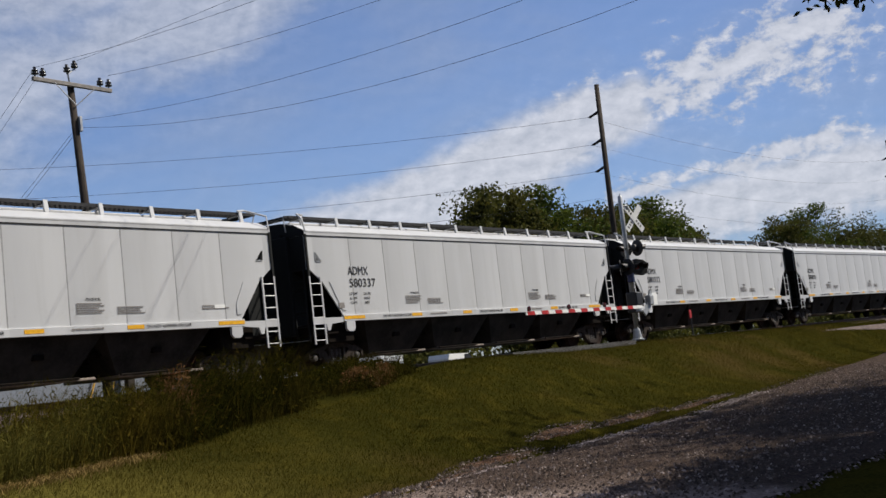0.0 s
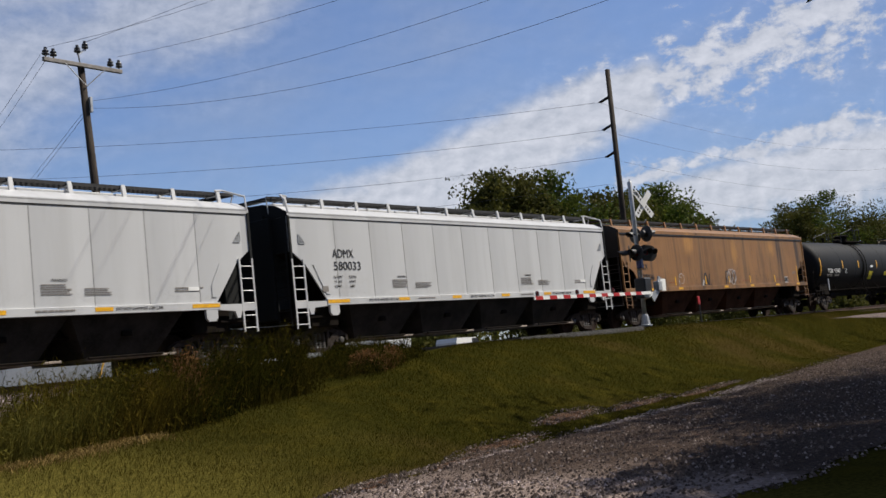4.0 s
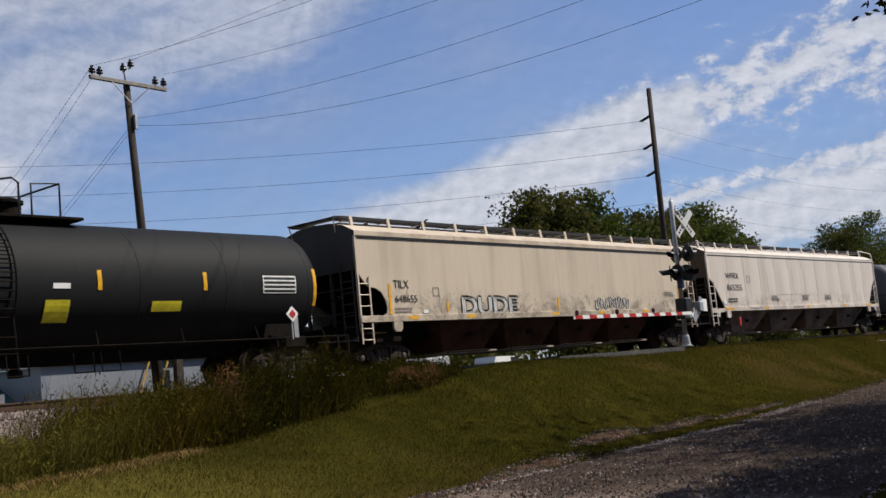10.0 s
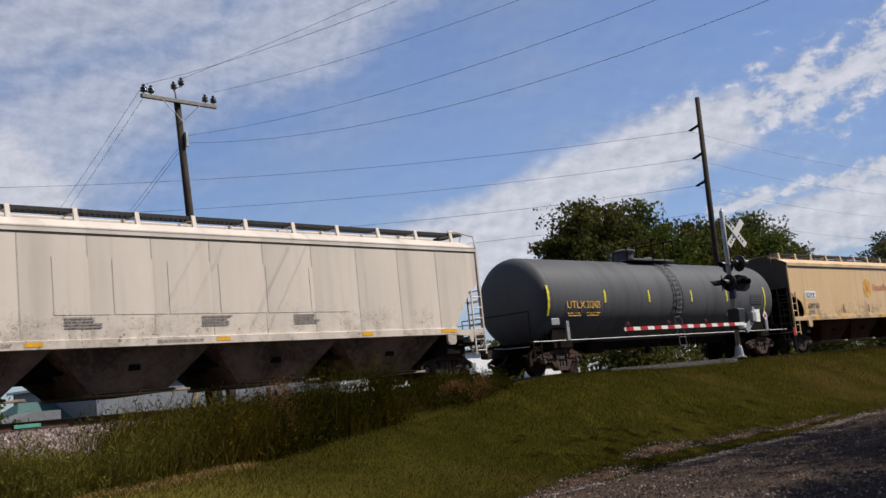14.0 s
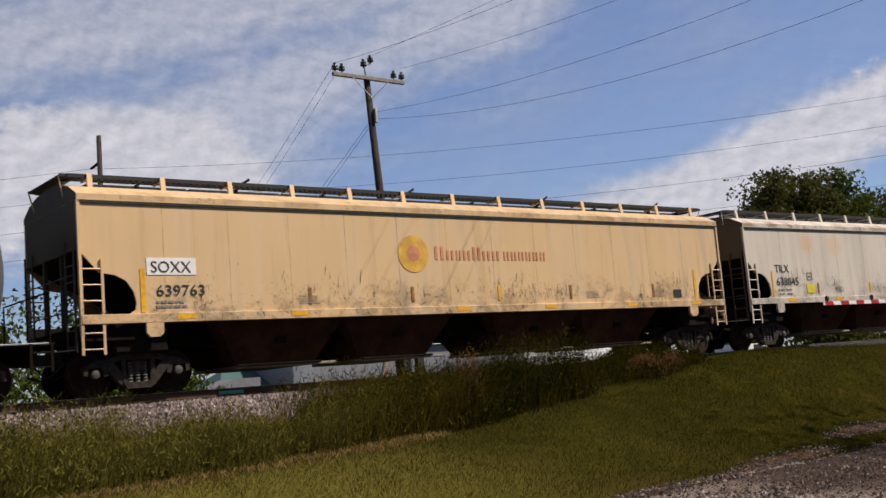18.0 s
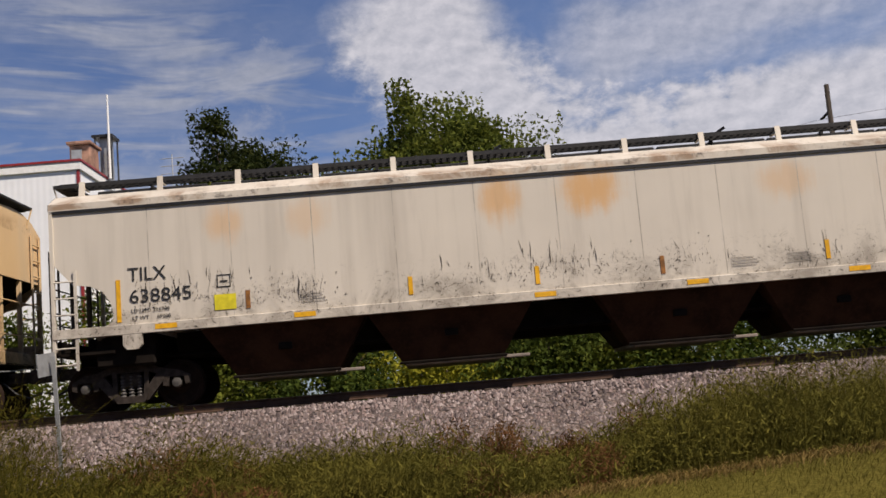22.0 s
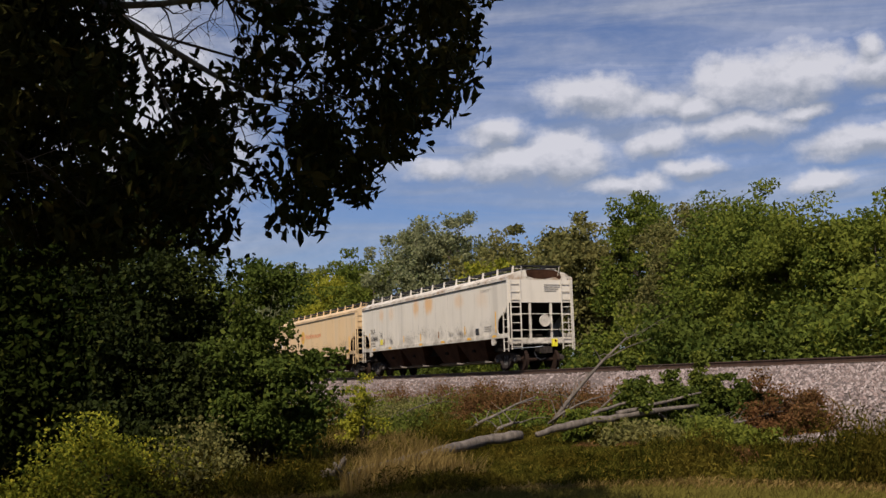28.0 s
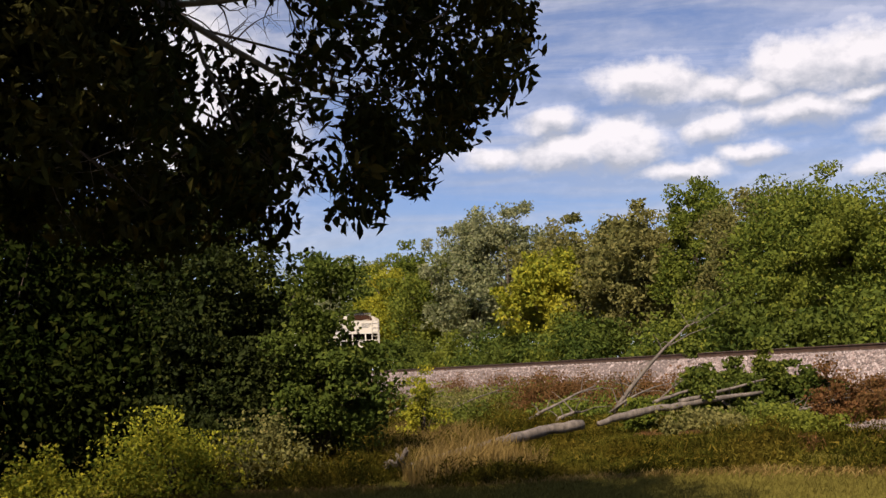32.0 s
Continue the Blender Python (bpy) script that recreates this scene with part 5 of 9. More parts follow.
def hopper_car(x0, L, paint, label, style, bays, marks, seed):
    """A covered grain hopper. Its own x runs from its leading end to its tail; y = -1.6 is its south side; z = 0 at the rail head."""
    r = random.Random(seed)
    car = tagged(new("covered_hopper"), label, "freight car", "cars of the train")
    CARS.append((car, x0, L))
    eave, sill = 3.97, 1.62
    hw = 1.58
    rounded = style == "smooth"
    lip = 1.618 if rounded else 1.640
    # side walls, cut away over the trucks
    if rounded:
        cut = [(0.0, 2.95), (0.10, 2.95), (0.55, 2.62), (1.05, 1.95), (1.30, sill)]
    else:
        cut = [(0.0, 2.95), (0.42, 2.47), (0.75, 2.42), (0.98, 2.30), (1.13, 2.08), (1.18, 1.85), (1.15, 1.70), (1.02, sill)]
    out = [(0.0, eave)] + cut + [(L - a, b) for a, b in reversed(cut)] + [(L, eave)]
    for s, side in ((-1, "south"), (1, "north")):
        bm = bmesh.new()
        add_prism(bm, out, s * hw - 0.02, s * hw + 0.02)
        if rounded:
            # the plates belly out a little between the weld seams
            bmesh.ops.triangulate(bm, faces=bm.faces)
        w = part("side_wall", bm, paint, car)
        n = int(round((L - 0.6) / 1.56))
        for k in range(1, n):
            x = 0.3 + (L - 0.6) * k / n
            zlo = sill + 0.02 if 1.5 < x < L - 1.5 else 3.0
            if rounded:
                q = part("weld_seam", box(x - 0.013, x + 0.013, s * (hw + 0.020) - 0.003, s * (hw + 0.020) + 0.003, zlo, eave - 0.07), SEAM if paint is GREY_PAINT else SEAM_W, w)
            else:
                q = part("weld_seam", box(x - 0.009, x + 0.009, s * (hw + 0.020) - 0.0012, s * (hw + 0.020) + 0.0012, zlo, eave - 0.06), {BUFF_PAINT.name: SEAM_B, STONE_PAINT.name: SEAM_S}.get(paint.name, paint), w)
    # sills
    for s in (-1, 1):
        y = s * (hw + 0.03)
        inset = 1.25 if rounded else 0.02
        sl = part("side_sill", box(inset, L - inset, y - 0.05, y + 0.05, 1.43, sill, 0.008), paint, car)
        if s < 0:
            if not rounded:
                spots = [(f * L, 0.42) for f in (0.10, 0.235, 0.47, 0.62, 0.78, 0.92)]
            elif L < 18:
                spots = [(1.27, 0.9), (4.37, 0.5), (7.05, 0.48), (9.83, 0.48), (12.5, 0.48), (15.3, 0.88)]
            else:
                spots = [(1.3, 0.7), (0.26 * L, 0.4), (0.5 * L, 0.4), (0.74 * L, 0.4), (L - 2.0, 0.7)]
            for xx, w in spots:
                part("reflector_strip", box(xx, xx + w, y - 0.056, y - 0.049, 1.49, 1.585), REFLECT, sl)
        for e, d in ((0.0, 1), (L, -1)):
            # step frame and jacking pad
            part("jacking_pad", add_prism(bmesh.new(), [(e + d * 1.35, 1.45), (e + d * 1.72, 1.45), (e + d * 1.72, 1.22), (e + d * 1.64, 1.14), (e + d * 1.43, 1.14), (e + d * 1.35, 1.22)], y - 0.045, y + 0.03), paint, sl)
            if rounded:
                part("end_bracket", add_prism(bmesh.new(), [(e + d * 0.02, 1.56), (e + d * 1.3, 1.56), (e + d * 1.3, 1.42), (e + d * 0.75, 1.38), (e + d * 0.68, 1.2), (e + d * 0.58, 1.2), (e + d * 0.52, 1.38), (e + d * 0.02, 1.38)], y - 0.03, y + 0.03), paint, sl)
        # Black strip stands in for the shade line below the eave.
        part("gutter", box(0.02, L - 0.02, s * (lip - 0.019) - 0.014, s * (lip - 0.019) + 0.014, eave - (0.065 if rounded else 0.085), eave - 0.032), BLACK, car, "black strip standing for the shade line under the eave")
        if rounded:
            part("roof_seam", box(0.05, L - 0.05, s * lip - 0.004, s * lip + 0.004, eave + 0.055, eave + 0.075), SEAM, car, "thin dark seam along the roof edge")
    # roof: eave rail, curved sheet
    sec = [(-lip, eave - 0.03), (-lip, eave + 0.10), (-1.52, eave + 0.16), (-1.2, eave + 0.32), (-0.7, eave + 0.44), (0, eave + 0.48), (0.7, eave + 0.44), (1.2, eave + 0.32), (1.52, eave + 0.16), (lip, eave + 0.10), (lip, eave - 0.03)]
    bm = bmesh.new()
    a = [bm.verts.new((0, y, z)) for y, z in sec]
    b = [bm.verts.new((L, y, z)) for y, z in sec]
    for k in range(len(sec) - 1):
        bm.faces.new((a[k], a[k + 1], b[k + 1], b[k]))
    bm.faces.new((a[0], b[0], b[-1], a[-1]))
    bm.faces.new(a)
    bm.faces.new(b[::-1])
    bmesh.ops.recalc_face_normals(bm, faces=bm.faces)
    roof = part("roof", bm, paint, car)
    # running boards with their stanchions, and the hatch covers between them
    for s in (-1, 1):
        bm = bmesh.new()
        n = int(L / 0.14)
        for k in range(n):
            x = 0.1 + (L - 0.2) * k / n
            add_box(bm, x, x + 0.05, min(s * 0.62, s * 1.02), max(s * 0.62, s * 1.02), eave + 0.60, eave + 0.625)
        for yy in (0.62, 0.82, 1.02):
            add_box(bm, 0.05, L - 0.05, s * yy - 0.012, s * yy + 0.012, eave + 0.55, eave + 0.63)
        wb = part("running_board", bm, GRATE, car, "dark steel grating walkway")
        n = int(round((L - 1.0) / 1.56))
        for k in range(n + 1):
            x = 0.5 + (L - 1.0) * k / n
            bm = bmesh.new()
            shape = [(1.15, 0.30), (1.12, 0.34), (1.065, 0.645), (1.035, 0.645), (1.035, 0.50), (1.06, 0.32)]
            if s < 0:
                shape = shape[::-1]
            va = [bm.verts.new((x - 0.055, s * yy, eave + zz)) for yy, zz in shape]
            vb = [bm.verts.new((x + 0.055, s * yy, eave + zz)) for yy, zz in shape]
            bm.faces.new(va[::-1])
            bm.faces.new(vb)
            for i in range(6):
                bm.faces.new((va[i], va[(i + 1) % 6], vb[(i + 1) % 6], vb[i]))
            add_box(bm, x - 0.02, x + 0.02, min(s * 0.60, s * 1.05), max(s * 0.60, s * 1.05), eave + 0.52, eave + 0.55)
            part("stanchion", bm, paint, wb, "painted walkway stanchion")
    n = 6 if rounded else 8
    for k in range(n):
        w = (L - 1.2) / n
        bm = box(0.6 + k * w + 0.03, 0.6 + (k + 1) * w - 0.03, -0.46, 0.46, eave + 0.44, eave + 0.55, 0.02)
        add_box(bm, 0.6 + (k + 0.5) * w - 0.03, 0.6 + (k + 0.5) * w + 0.03, -0.5, 0.5, eave + 0.53, eave + 0.58)
        hatch = part("roof_hatch", bm, GRATE if not rounded else paint, car)
        if not rounded and k % 2:
            part("hatch_lever", tube([(0.6 + (k + 0.5) * w, -0.5, eave + 0.56), (0.6 + (k + 0.5) * w + 0.10, -0.62, eave + 0.70), (0.6 + (k + 0.5) * w + 0.26, -0.66, eave + 0.80)], 0.032, 6), BLACK, hatch)
    # ends: upper wall, slope sheet, posts, platform, ladders
    for e, d in ((0.0, 1), (L, -1)):
        bm = bmesh.new()
        add_box(bm, min(e, e + d * 0.04), max(e, e + d * 0.04), -hw + 0.02, hw - 0.02, 2.95, eave)
        if rounded:
            add_box(bm, min(e, e - d * 0.10), max(e, e - d * 0.10), -0.75, 0.75, 2.95, eave + 0.1)
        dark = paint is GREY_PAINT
        # Leading ends face away from the sun; their paint carries that shade.
        lead = DARK_END if dark else (SHADED_DIRTY_END if d > 0 else paint)
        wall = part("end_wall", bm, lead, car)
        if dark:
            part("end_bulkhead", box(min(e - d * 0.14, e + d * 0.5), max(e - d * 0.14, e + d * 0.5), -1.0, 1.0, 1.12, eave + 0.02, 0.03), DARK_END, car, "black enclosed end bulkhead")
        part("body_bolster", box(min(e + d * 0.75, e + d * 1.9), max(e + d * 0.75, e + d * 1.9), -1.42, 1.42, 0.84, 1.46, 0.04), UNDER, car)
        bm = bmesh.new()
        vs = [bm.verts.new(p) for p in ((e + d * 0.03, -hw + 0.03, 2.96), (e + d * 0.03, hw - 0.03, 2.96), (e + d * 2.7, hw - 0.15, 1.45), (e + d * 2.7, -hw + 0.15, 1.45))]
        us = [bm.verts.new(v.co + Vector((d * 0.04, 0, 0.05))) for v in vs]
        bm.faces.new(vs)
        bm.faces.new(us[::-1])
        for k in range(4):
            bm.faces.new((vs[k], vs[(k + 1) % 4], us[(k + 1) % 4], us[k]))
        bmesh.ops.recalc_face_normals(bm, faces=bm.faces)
        part("slope_sheet", bm, UNDER, car, "near-black sloping hopper sheet, shade in its colour")
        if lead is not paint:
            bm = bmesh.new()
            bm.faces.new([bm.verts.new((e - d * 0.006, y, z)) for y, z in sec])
            part("roof_end", bm, lead, car, "grimy, shade-darkened end of the roof")
        if paint is STONE_PAINT and d < 0:
            bm = bmesh.new()
            bm.faces.new([bm.verts.new((e + 0.008, y, z)) for y, z in ((-0.62, eave + 0.14), (-0.30, eave + 0.05), (0.25, eave + 0.02), (0.75, eave + 0.12), (1.1, eave - 0.04), (1.0, eave + 0.34), (0.7, eave + 0.42), (0, eave + 0.46), (-0.7, eave + 0.42))])
            part("roof_end", bm, BAY, car, "rusted end of the roof under the walkway")
        part("end_platform", box(min(e, e + d * 1.15), max(e, e + d * 1.15), -1.5, 1.5, 1.10, 1.18, 0.01), UNDER, car)
        # Leading sill takes the near-black colour for the same shade.
        part("end_sill", box(min(e, e + d * 0.12), max(e, e + d * 0.12), -1.55, 1.55, 1.12, 1.40, 0.01), UNDER if dark or d > 0 else paint, car)
        part("brake_gear", add_box(add_lathe(bmesh.new(), [(0.16, -0.4), (0.18, -0.38), (0.18, 0.38), (0.16, 0.4)], "y", 14, (e + d * 0.8, 0, 1.42)), e + d * 0.45 - 0.15, e + d * 0.45 + 0.15, -0.35, 0.25, 1.18, 1.5), UNDER, car)
        for y in (-0.52, 0.52):
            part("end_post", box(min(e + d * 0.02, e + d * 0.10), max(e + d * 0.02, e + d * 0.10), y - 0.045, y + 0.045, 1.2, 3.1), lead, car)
        for s in (-1, 1):
            y = s * (hw + 0.02)
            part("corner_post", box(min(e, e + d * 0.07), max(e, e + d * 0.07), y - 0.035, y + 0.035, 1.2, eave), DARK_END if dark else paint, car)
            lx = sorted((e + d * 0.03, e + d * 0.47))
            ladder(car, lx[0], lx[1], y - s * -0.03, 0.82, 2.75, 6, paint)
            ladder(car, *sorted((s * 1.02, s * 1.5)), e - d * 0.05, 0.9, eave + (0.05 if d < 0 else -0.8), 9 if d < 0 else 7, lead, along="y")
        for z in (1.75, 2.45):
            part("cross_rail", tube([(e - d * 0.03, -1.5, z), (e - d * 0.03, 1.5, z)], 0.016, 5), lead, car)
        coupler(car, e, -d)
        truck(car, e + d * 1.33)
        # roof end walkway
        out_by = 0.10
        bm = box(min(e - d * out_by, e + d * 0.3), max(e - d * out_by, e + d * 0.3), -0.97, 0.97, eave + 0.565, eave + 0.575)
        add_box(bm, min(e - d * out_by, e + d * 0.3), max(e - d * out_by, e + d * 0.3), -1.0, -0.97, eave + 0.56, eave + 0.625)
        add_box(bm, min(e - d * out_by, e + d * 0.3), max(e - d * out_by, e + d * 0.3), 0.97, 1.0, eave + 0.56, eave + 0.625)
        walk_end = part("end_walkway", bm, GRATE, car, "dark grating across the roof end")
        for k in range(8):
            xx = e - d * (out_by - 0.02 - 0.05 * k)
            part("slat", box(min(xx, xx + 0.03), max(xx, xx + 0.03), -0.97, 0.97, eave + 0.575, eave + 0.615), GRATE, walk_end)
        for y in (-0.95, 0.95):
            part("walkway_brace", tube([(e - d * out_by, y, eave + 0.58), (e, y * 0.95, eave + 0.15)], 0.018, 5), paint, car)
        if rounded:
            part("grab_iron", tube([(e + d * 0.05, -1.62, eave + 0.1), (e + d * 0.02, -1.55, eave + 0.45), (e + d * 0.35, -1.05, eave + 0.68), (e + d * 0.6, -1.05, eave + 0.66)], 0.028, 6), paint, car)
    # hand brake on the tail
    if paint is STONE_PAINT:
        bm = add_lathe(bmesh.new(), [(0.27, L + 0.10), (0.27, L + 0.13), (0.24, L + 0.13), (0.24, L + 0.10)], "x", 20, (0, 0.12, 2.15))
        for k in range(4):
            add_box(bm, L + 0.105, L + 0.125, -0.25, 0.25, -0.012, 0.012, Matrix.Translation((0, 0.12, 2.15)) @ Matrix.Rotation(math.pi * k / 4, 4, "X"))
        hb = part("hand_brake", bm, paint, car, "spoked hand brake wheel")
        part("brake_housing", box(L + 0.0, L + 0.10, 0.0, 0.24, 2.02, 2.28, 0.03), paint, hb)
    # centre sill and discharge bays
    part("centre_sill", box(0.1, L - 0.1, -0.3, 0.3, 0.80, 1.12, 0.01), UNDER, car)
    pitch = bays[1] - bays[0]
    for cx in bays:
        bm = bmesh.new()
        hb, hm = min(pitch / 2, 2.2), 1.0
        t = [bm.verts.new((cx + a * hb, b * 1.5, 1.46)) for a, b in ((-1, -1), (1, -1), (1, 1), (-1, 1))]
        m = [bm.verts.new((cx + a * hm, b * 1.02, 0.47)) for a, b in ((-1, -1), (1, -1), (1, 1), (-1, 1))]
        for k in range(4):
            bm.faces.new((t[k], t[(k + 1) % 4], m[(k + 1) % 4], m[k]))
        bm.faces.new(m)
        bm.faces.new(t[::-1])
        bmesh.ops.recalc_face_normals(bm, faces=bm.faces)
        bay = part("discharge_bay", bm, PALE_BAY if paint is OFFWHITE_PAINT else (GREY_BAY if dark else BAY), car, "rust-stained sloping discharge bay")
        part("outlet_gate", box(cx - 0.95, cx + 0.95, -1.22, 1.22, 0.40, 0.49, 0.01), plain_gate(), bay, "scuffed outlet gate frame")
        part("gate_shaft", tube([(cx - 1.05, -1.26, 0.46), (cx + 1.05, -1.26, 0.46)], 0.03, 6), UNDER, bay)
        part("gate_lock", box(cx + 0.98, cx + 1.5, -1.22, -1.0, 0.40, 0.46, 0.01), plain_gate(), bay)
        part("vibrator_bracket", box(cx - 0.13, cx + 0.13, -1.36, -1.24, 0.92, 1.05, 0.01), UNDER, bay)
    # Panels closing the gaps between bays, near black for the shade there.
    for a, b in zip(bays, bays[1:]):
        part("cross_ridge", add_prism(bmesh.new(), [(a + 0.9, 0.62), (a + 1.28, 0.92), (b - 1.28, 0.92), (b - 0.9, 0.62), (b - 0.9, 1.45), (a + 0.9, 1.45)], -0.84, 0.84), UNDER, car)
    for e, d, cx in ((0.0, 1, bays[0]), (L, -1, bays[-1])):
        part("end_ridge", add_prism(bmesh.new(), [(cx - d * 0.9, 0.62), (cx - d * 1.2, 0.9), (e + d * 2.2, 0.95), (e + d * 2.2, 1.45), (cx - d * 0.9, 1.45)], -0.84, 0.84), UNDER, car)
    part("brake_pipe", tube([(1.5, -0.9, 1.0), (L * 0.5, -0.95, 0.95), (L - 1.5, -0.9, 1.0)], 0.03, 6), UNDER, car)
    y = -(hw + 0.026)
    marks(car, y, L, r)
    return car


def plain_gate():
    return shared("gate_mat", lambda: plain("gate_steel", (0.30, 0.25, 0.21), 0.7, 0.2, 0.45, 3.0))


def stripe(parent, x, y, z0, z1, w=0.10, material=None):
    part("reflector_stripe", box(x - w / 2, x + w / 2, y - 0.006, y + 0.001, z0, z1), material or REFLECT, parent, "amber reflective stripe")


def lines(parent, x, y, z, w, rows, r, material=None, h=0.035):
    bars(x, y, z, rows, w, h, h * 0.9, material or LETTER_G, parent, r)


def marks_grey(number):
    def put(car, y, L, r):
        write("ADMX", 1.67, y - 0.006, 2.80, 0.25, LETTER, car, 0.86)
        write(number, 1.68, y - 0.006, 2.44, 0.25, LETTER, car, 1.10)
        for k, (a, b) in enumerate((("LD LMT", "221700"), ("LT WT", "64300"), ("CU FT", "5800"))):
            write(a, 1.65, y - 0.006, 2.20 - 0.135 * k, 0.075, LETTER, car)
            write(b, 2.28, y - 0.006, 2.20 - 0.135 * k, 0.075, LETTER, car)
        part("placard_holder", box(1.15, 1.38, y - 0.014, y, 1.82, 1.98), LETTER_G, car)
        for x in (4.2, 11.2):
            write("WARNING", x + 0.25, y - 0.006, 2.20, 0.06, LETTER, car)
            lines(car, x, y - 0.006, 2.14, 0.8, 5, r, LETTER_G, 0.028)
            lines(car, x + 1.1, y - 0.006, 2.04, 0.8, 4, r, LETTER_G, 0.025)
        lines(car, L - 2.6, y - 0.006, 2.02, 0.9, 2, r)
        part("data_plate", box(L - 2.2, L - 1.85, y - 0.010, y, 1.93, 2.02), WHITE, car)
        for x in (3.0, 8.02, 13.06):
            write("DO NOT HAMMER ON CAR", x, y - 0.064, 1.50, 0.075, LETTER, car)
        for x in (5.3, 11.0):
            lines(car, x, y - 0.064, 1.56, 1.05, 1, r, LETTER_G, 0.04)
        for e, d in ((0, 1), (L, -1)):
            part("grab_pad", add_prism(bmesh.new(), [(e + d * 0.35, 3.2), (e + d * 0.60, 3.2), (e + d * 0.60, 3.17), (e + d * 0.38, 3.17), (e + d * 0.38, 3.45), (e + d * 0.35, 3.45)], y - 0.012, y), GALV, car)
            part("side_panel_plate", add_prism(bmesh.new(), [(e + d * 0.85, 2.60), (e + d * 1.15, 2.60), (e + d * 1.45, 2.05), (e + d * 1.45, 1.75), (e + d * 1.30, 1.75), (e + d * 1.05, 2.2)], y - 0.012, y), GREY_PAINT, car)
    return put


def scribble(parent, x, y, z, w, h, n, material, r, thick=0.02):
    """Loops and strokes of spray paint."""
    for k in range(n):
        cx, pts = x + w * (k + 0.5) / n, []
        a0, turn = r.uniform(0, 6), r.choice((-1, 1)) * r.uniform(3.5, 7.5)
        for j in range(12):
            a = a0 + turn * j / 11
            pts.append((cx + 0.45 * w / n * math.cos(a) * r.uniform(0.8, 1.1), y - 0.002, z + h * (0.5 + 0.5 * math.sin(a) * r.uniform(0.8, 1.0))))
        part("spray_stroke", ribbon(pts, thick), material, parent)


def ribbon(pts, wide):
    """A flat painted stroke in the plane of a car's side."""
    bm = bmesh.new()
    prev = None
    for i, p in enumerate(pts):
        a, b = Vector(pts[max(i - 1, 0)]), Vector(pts[min(i + 1, len(pts) - 1)])
        d = (b - a).normalized() if (b - a).length > 1e-6 else Vector((1, 0, 0))
        s = Vector((-d.z, 0, d.x)) * wide
        cur = [bm.verts.new(Vector(p) - s), bm.verts.new(Vector(p) + s)]
        if prev:
            bm.faces.new((prev[0], prev[1], cur[1], cur[0]))
        prev = cur
    return bm


def tagging(parent, x, y, z, w, h, n, r):
    """A row of sprayed letter shapes: dark outline, pale filling."""
    for k in range(n):
        x0, x1 = x + w * k / n, x + w * (k + 1.12) / n
        up = r.random() < 0.5
        pts = [(r.uniform(x0, x0 + 0.3 * (x1 - x0)), z + (0 if up else h) + r.uniform(-0.06, 0.06))]
        for j in range(r.choice((3, 4, 5))):
            up = not up
            pts.append((x0 + (x1 - x0) * min(1, (j + 1) / 4 + r.uniform(-0.25, 0.25)), z + (0 if up else h) * r.uniform(0.75, 1.05) + (r.uniform(0, 0.25) * h if up else 0)))
        fine = []
        for a, b in zip(pts, pts[1:]):
            fine += [(a[0] + (b[0] - a[0]) * t, y, a[1] + (b[1] - a[1]) * t) for t in (0.08, 0.35, 0.65, 0.92)]
        ob = part("spray_stroke", ribbon([(a, y - 0.003, b) for a, _, b in fine], 0.075), SPRAY, parent, "dark sprayed outline")
        part("stroke_filling", ribbon([(a, y - 0.006, b) for a, _, b in fine], 0.022), SPRAY_W, ob)


def scratches(parent, y, x0, x1, n, r, material=None):
    """Scuffs over the lower side in loose swarms: upright scrapes, ragged flecks, a few long runs."""
    swarm = [(r.uniform(x0, x1), r.uniform(1.74, 2.10), r.uniform(0.3, 0.9)) for _ in range(11)]
    verts, faces = [], []
    for _ in range(n):
        cx, cz, wide = r.choice(swarm)
        x, z = cx + r.gauss(0, wide), cz + abs(r.gauss(0, 0.24)) - 0.10
        if not (x0 < x < x1 and 1.66 < z < 2.75):
            continue
        kind = r.random()
        if kind < 0.55:
            # fleck where the paint is knocked off
            m, size = 4, r.uniform(0.004, 0.014)
            base = len(verts)
            tall, a0 = r.uniform(0.8, 2.6), r.uniform(0, 6)
            verts += [(x + size * r.uniform(0.5, 1.2) * math.cos(a0 + 6.2832 * j / m), y - 0.003, z + tall * size * r.uniform(0.5, 1.2) * math.sin(a0 + 6.2832 * j / m)) for j in range(m)]
            faces.append(tuple(range(base, base + m)))
            continue
        if kind < 0.93:
            a, long, half = math.pi / 2 + r.gauss(0, 0.22), r.expovariate(1 / 0.07) + 0.03, r.uniform(0.002, 0.005)
        else:
            a, long, half = math.pi / 2 + r.gauss(0, 0.05), r.uniform(0.15, 0.45), r.uniform(0.003, 0.008)
        base = len(verts)
        for j in range(4):
            w = half * (0.3, 1.0, 0.8, 0.2)[j] * r.uniform(0.7, 1.3)
            verts += [(x - w * math.sin(a), y - 0.003, z + w * math.cos(a)), (x + w * math.sin(a), y - 0.003, z - w * math.cos(a))]
            x, z, a = x + long / 3 * math.cos(a), min(z + long / 3 * math.sin(a), 2.9), a + r.gauss(0, 0.12)
        faces += [(base + 2 * j, base + 2 * j + 1, base + 2 * j + 3, base + 2 * j + 2) for j in range(3)]
    ob = again("scraped_patch", numpy_mesh("scraped_patch", verts, faces, material or SCRAPE), parent, None, "dark scrape marks and flecks")
    ob["kind"] = "stuff"
    return ob


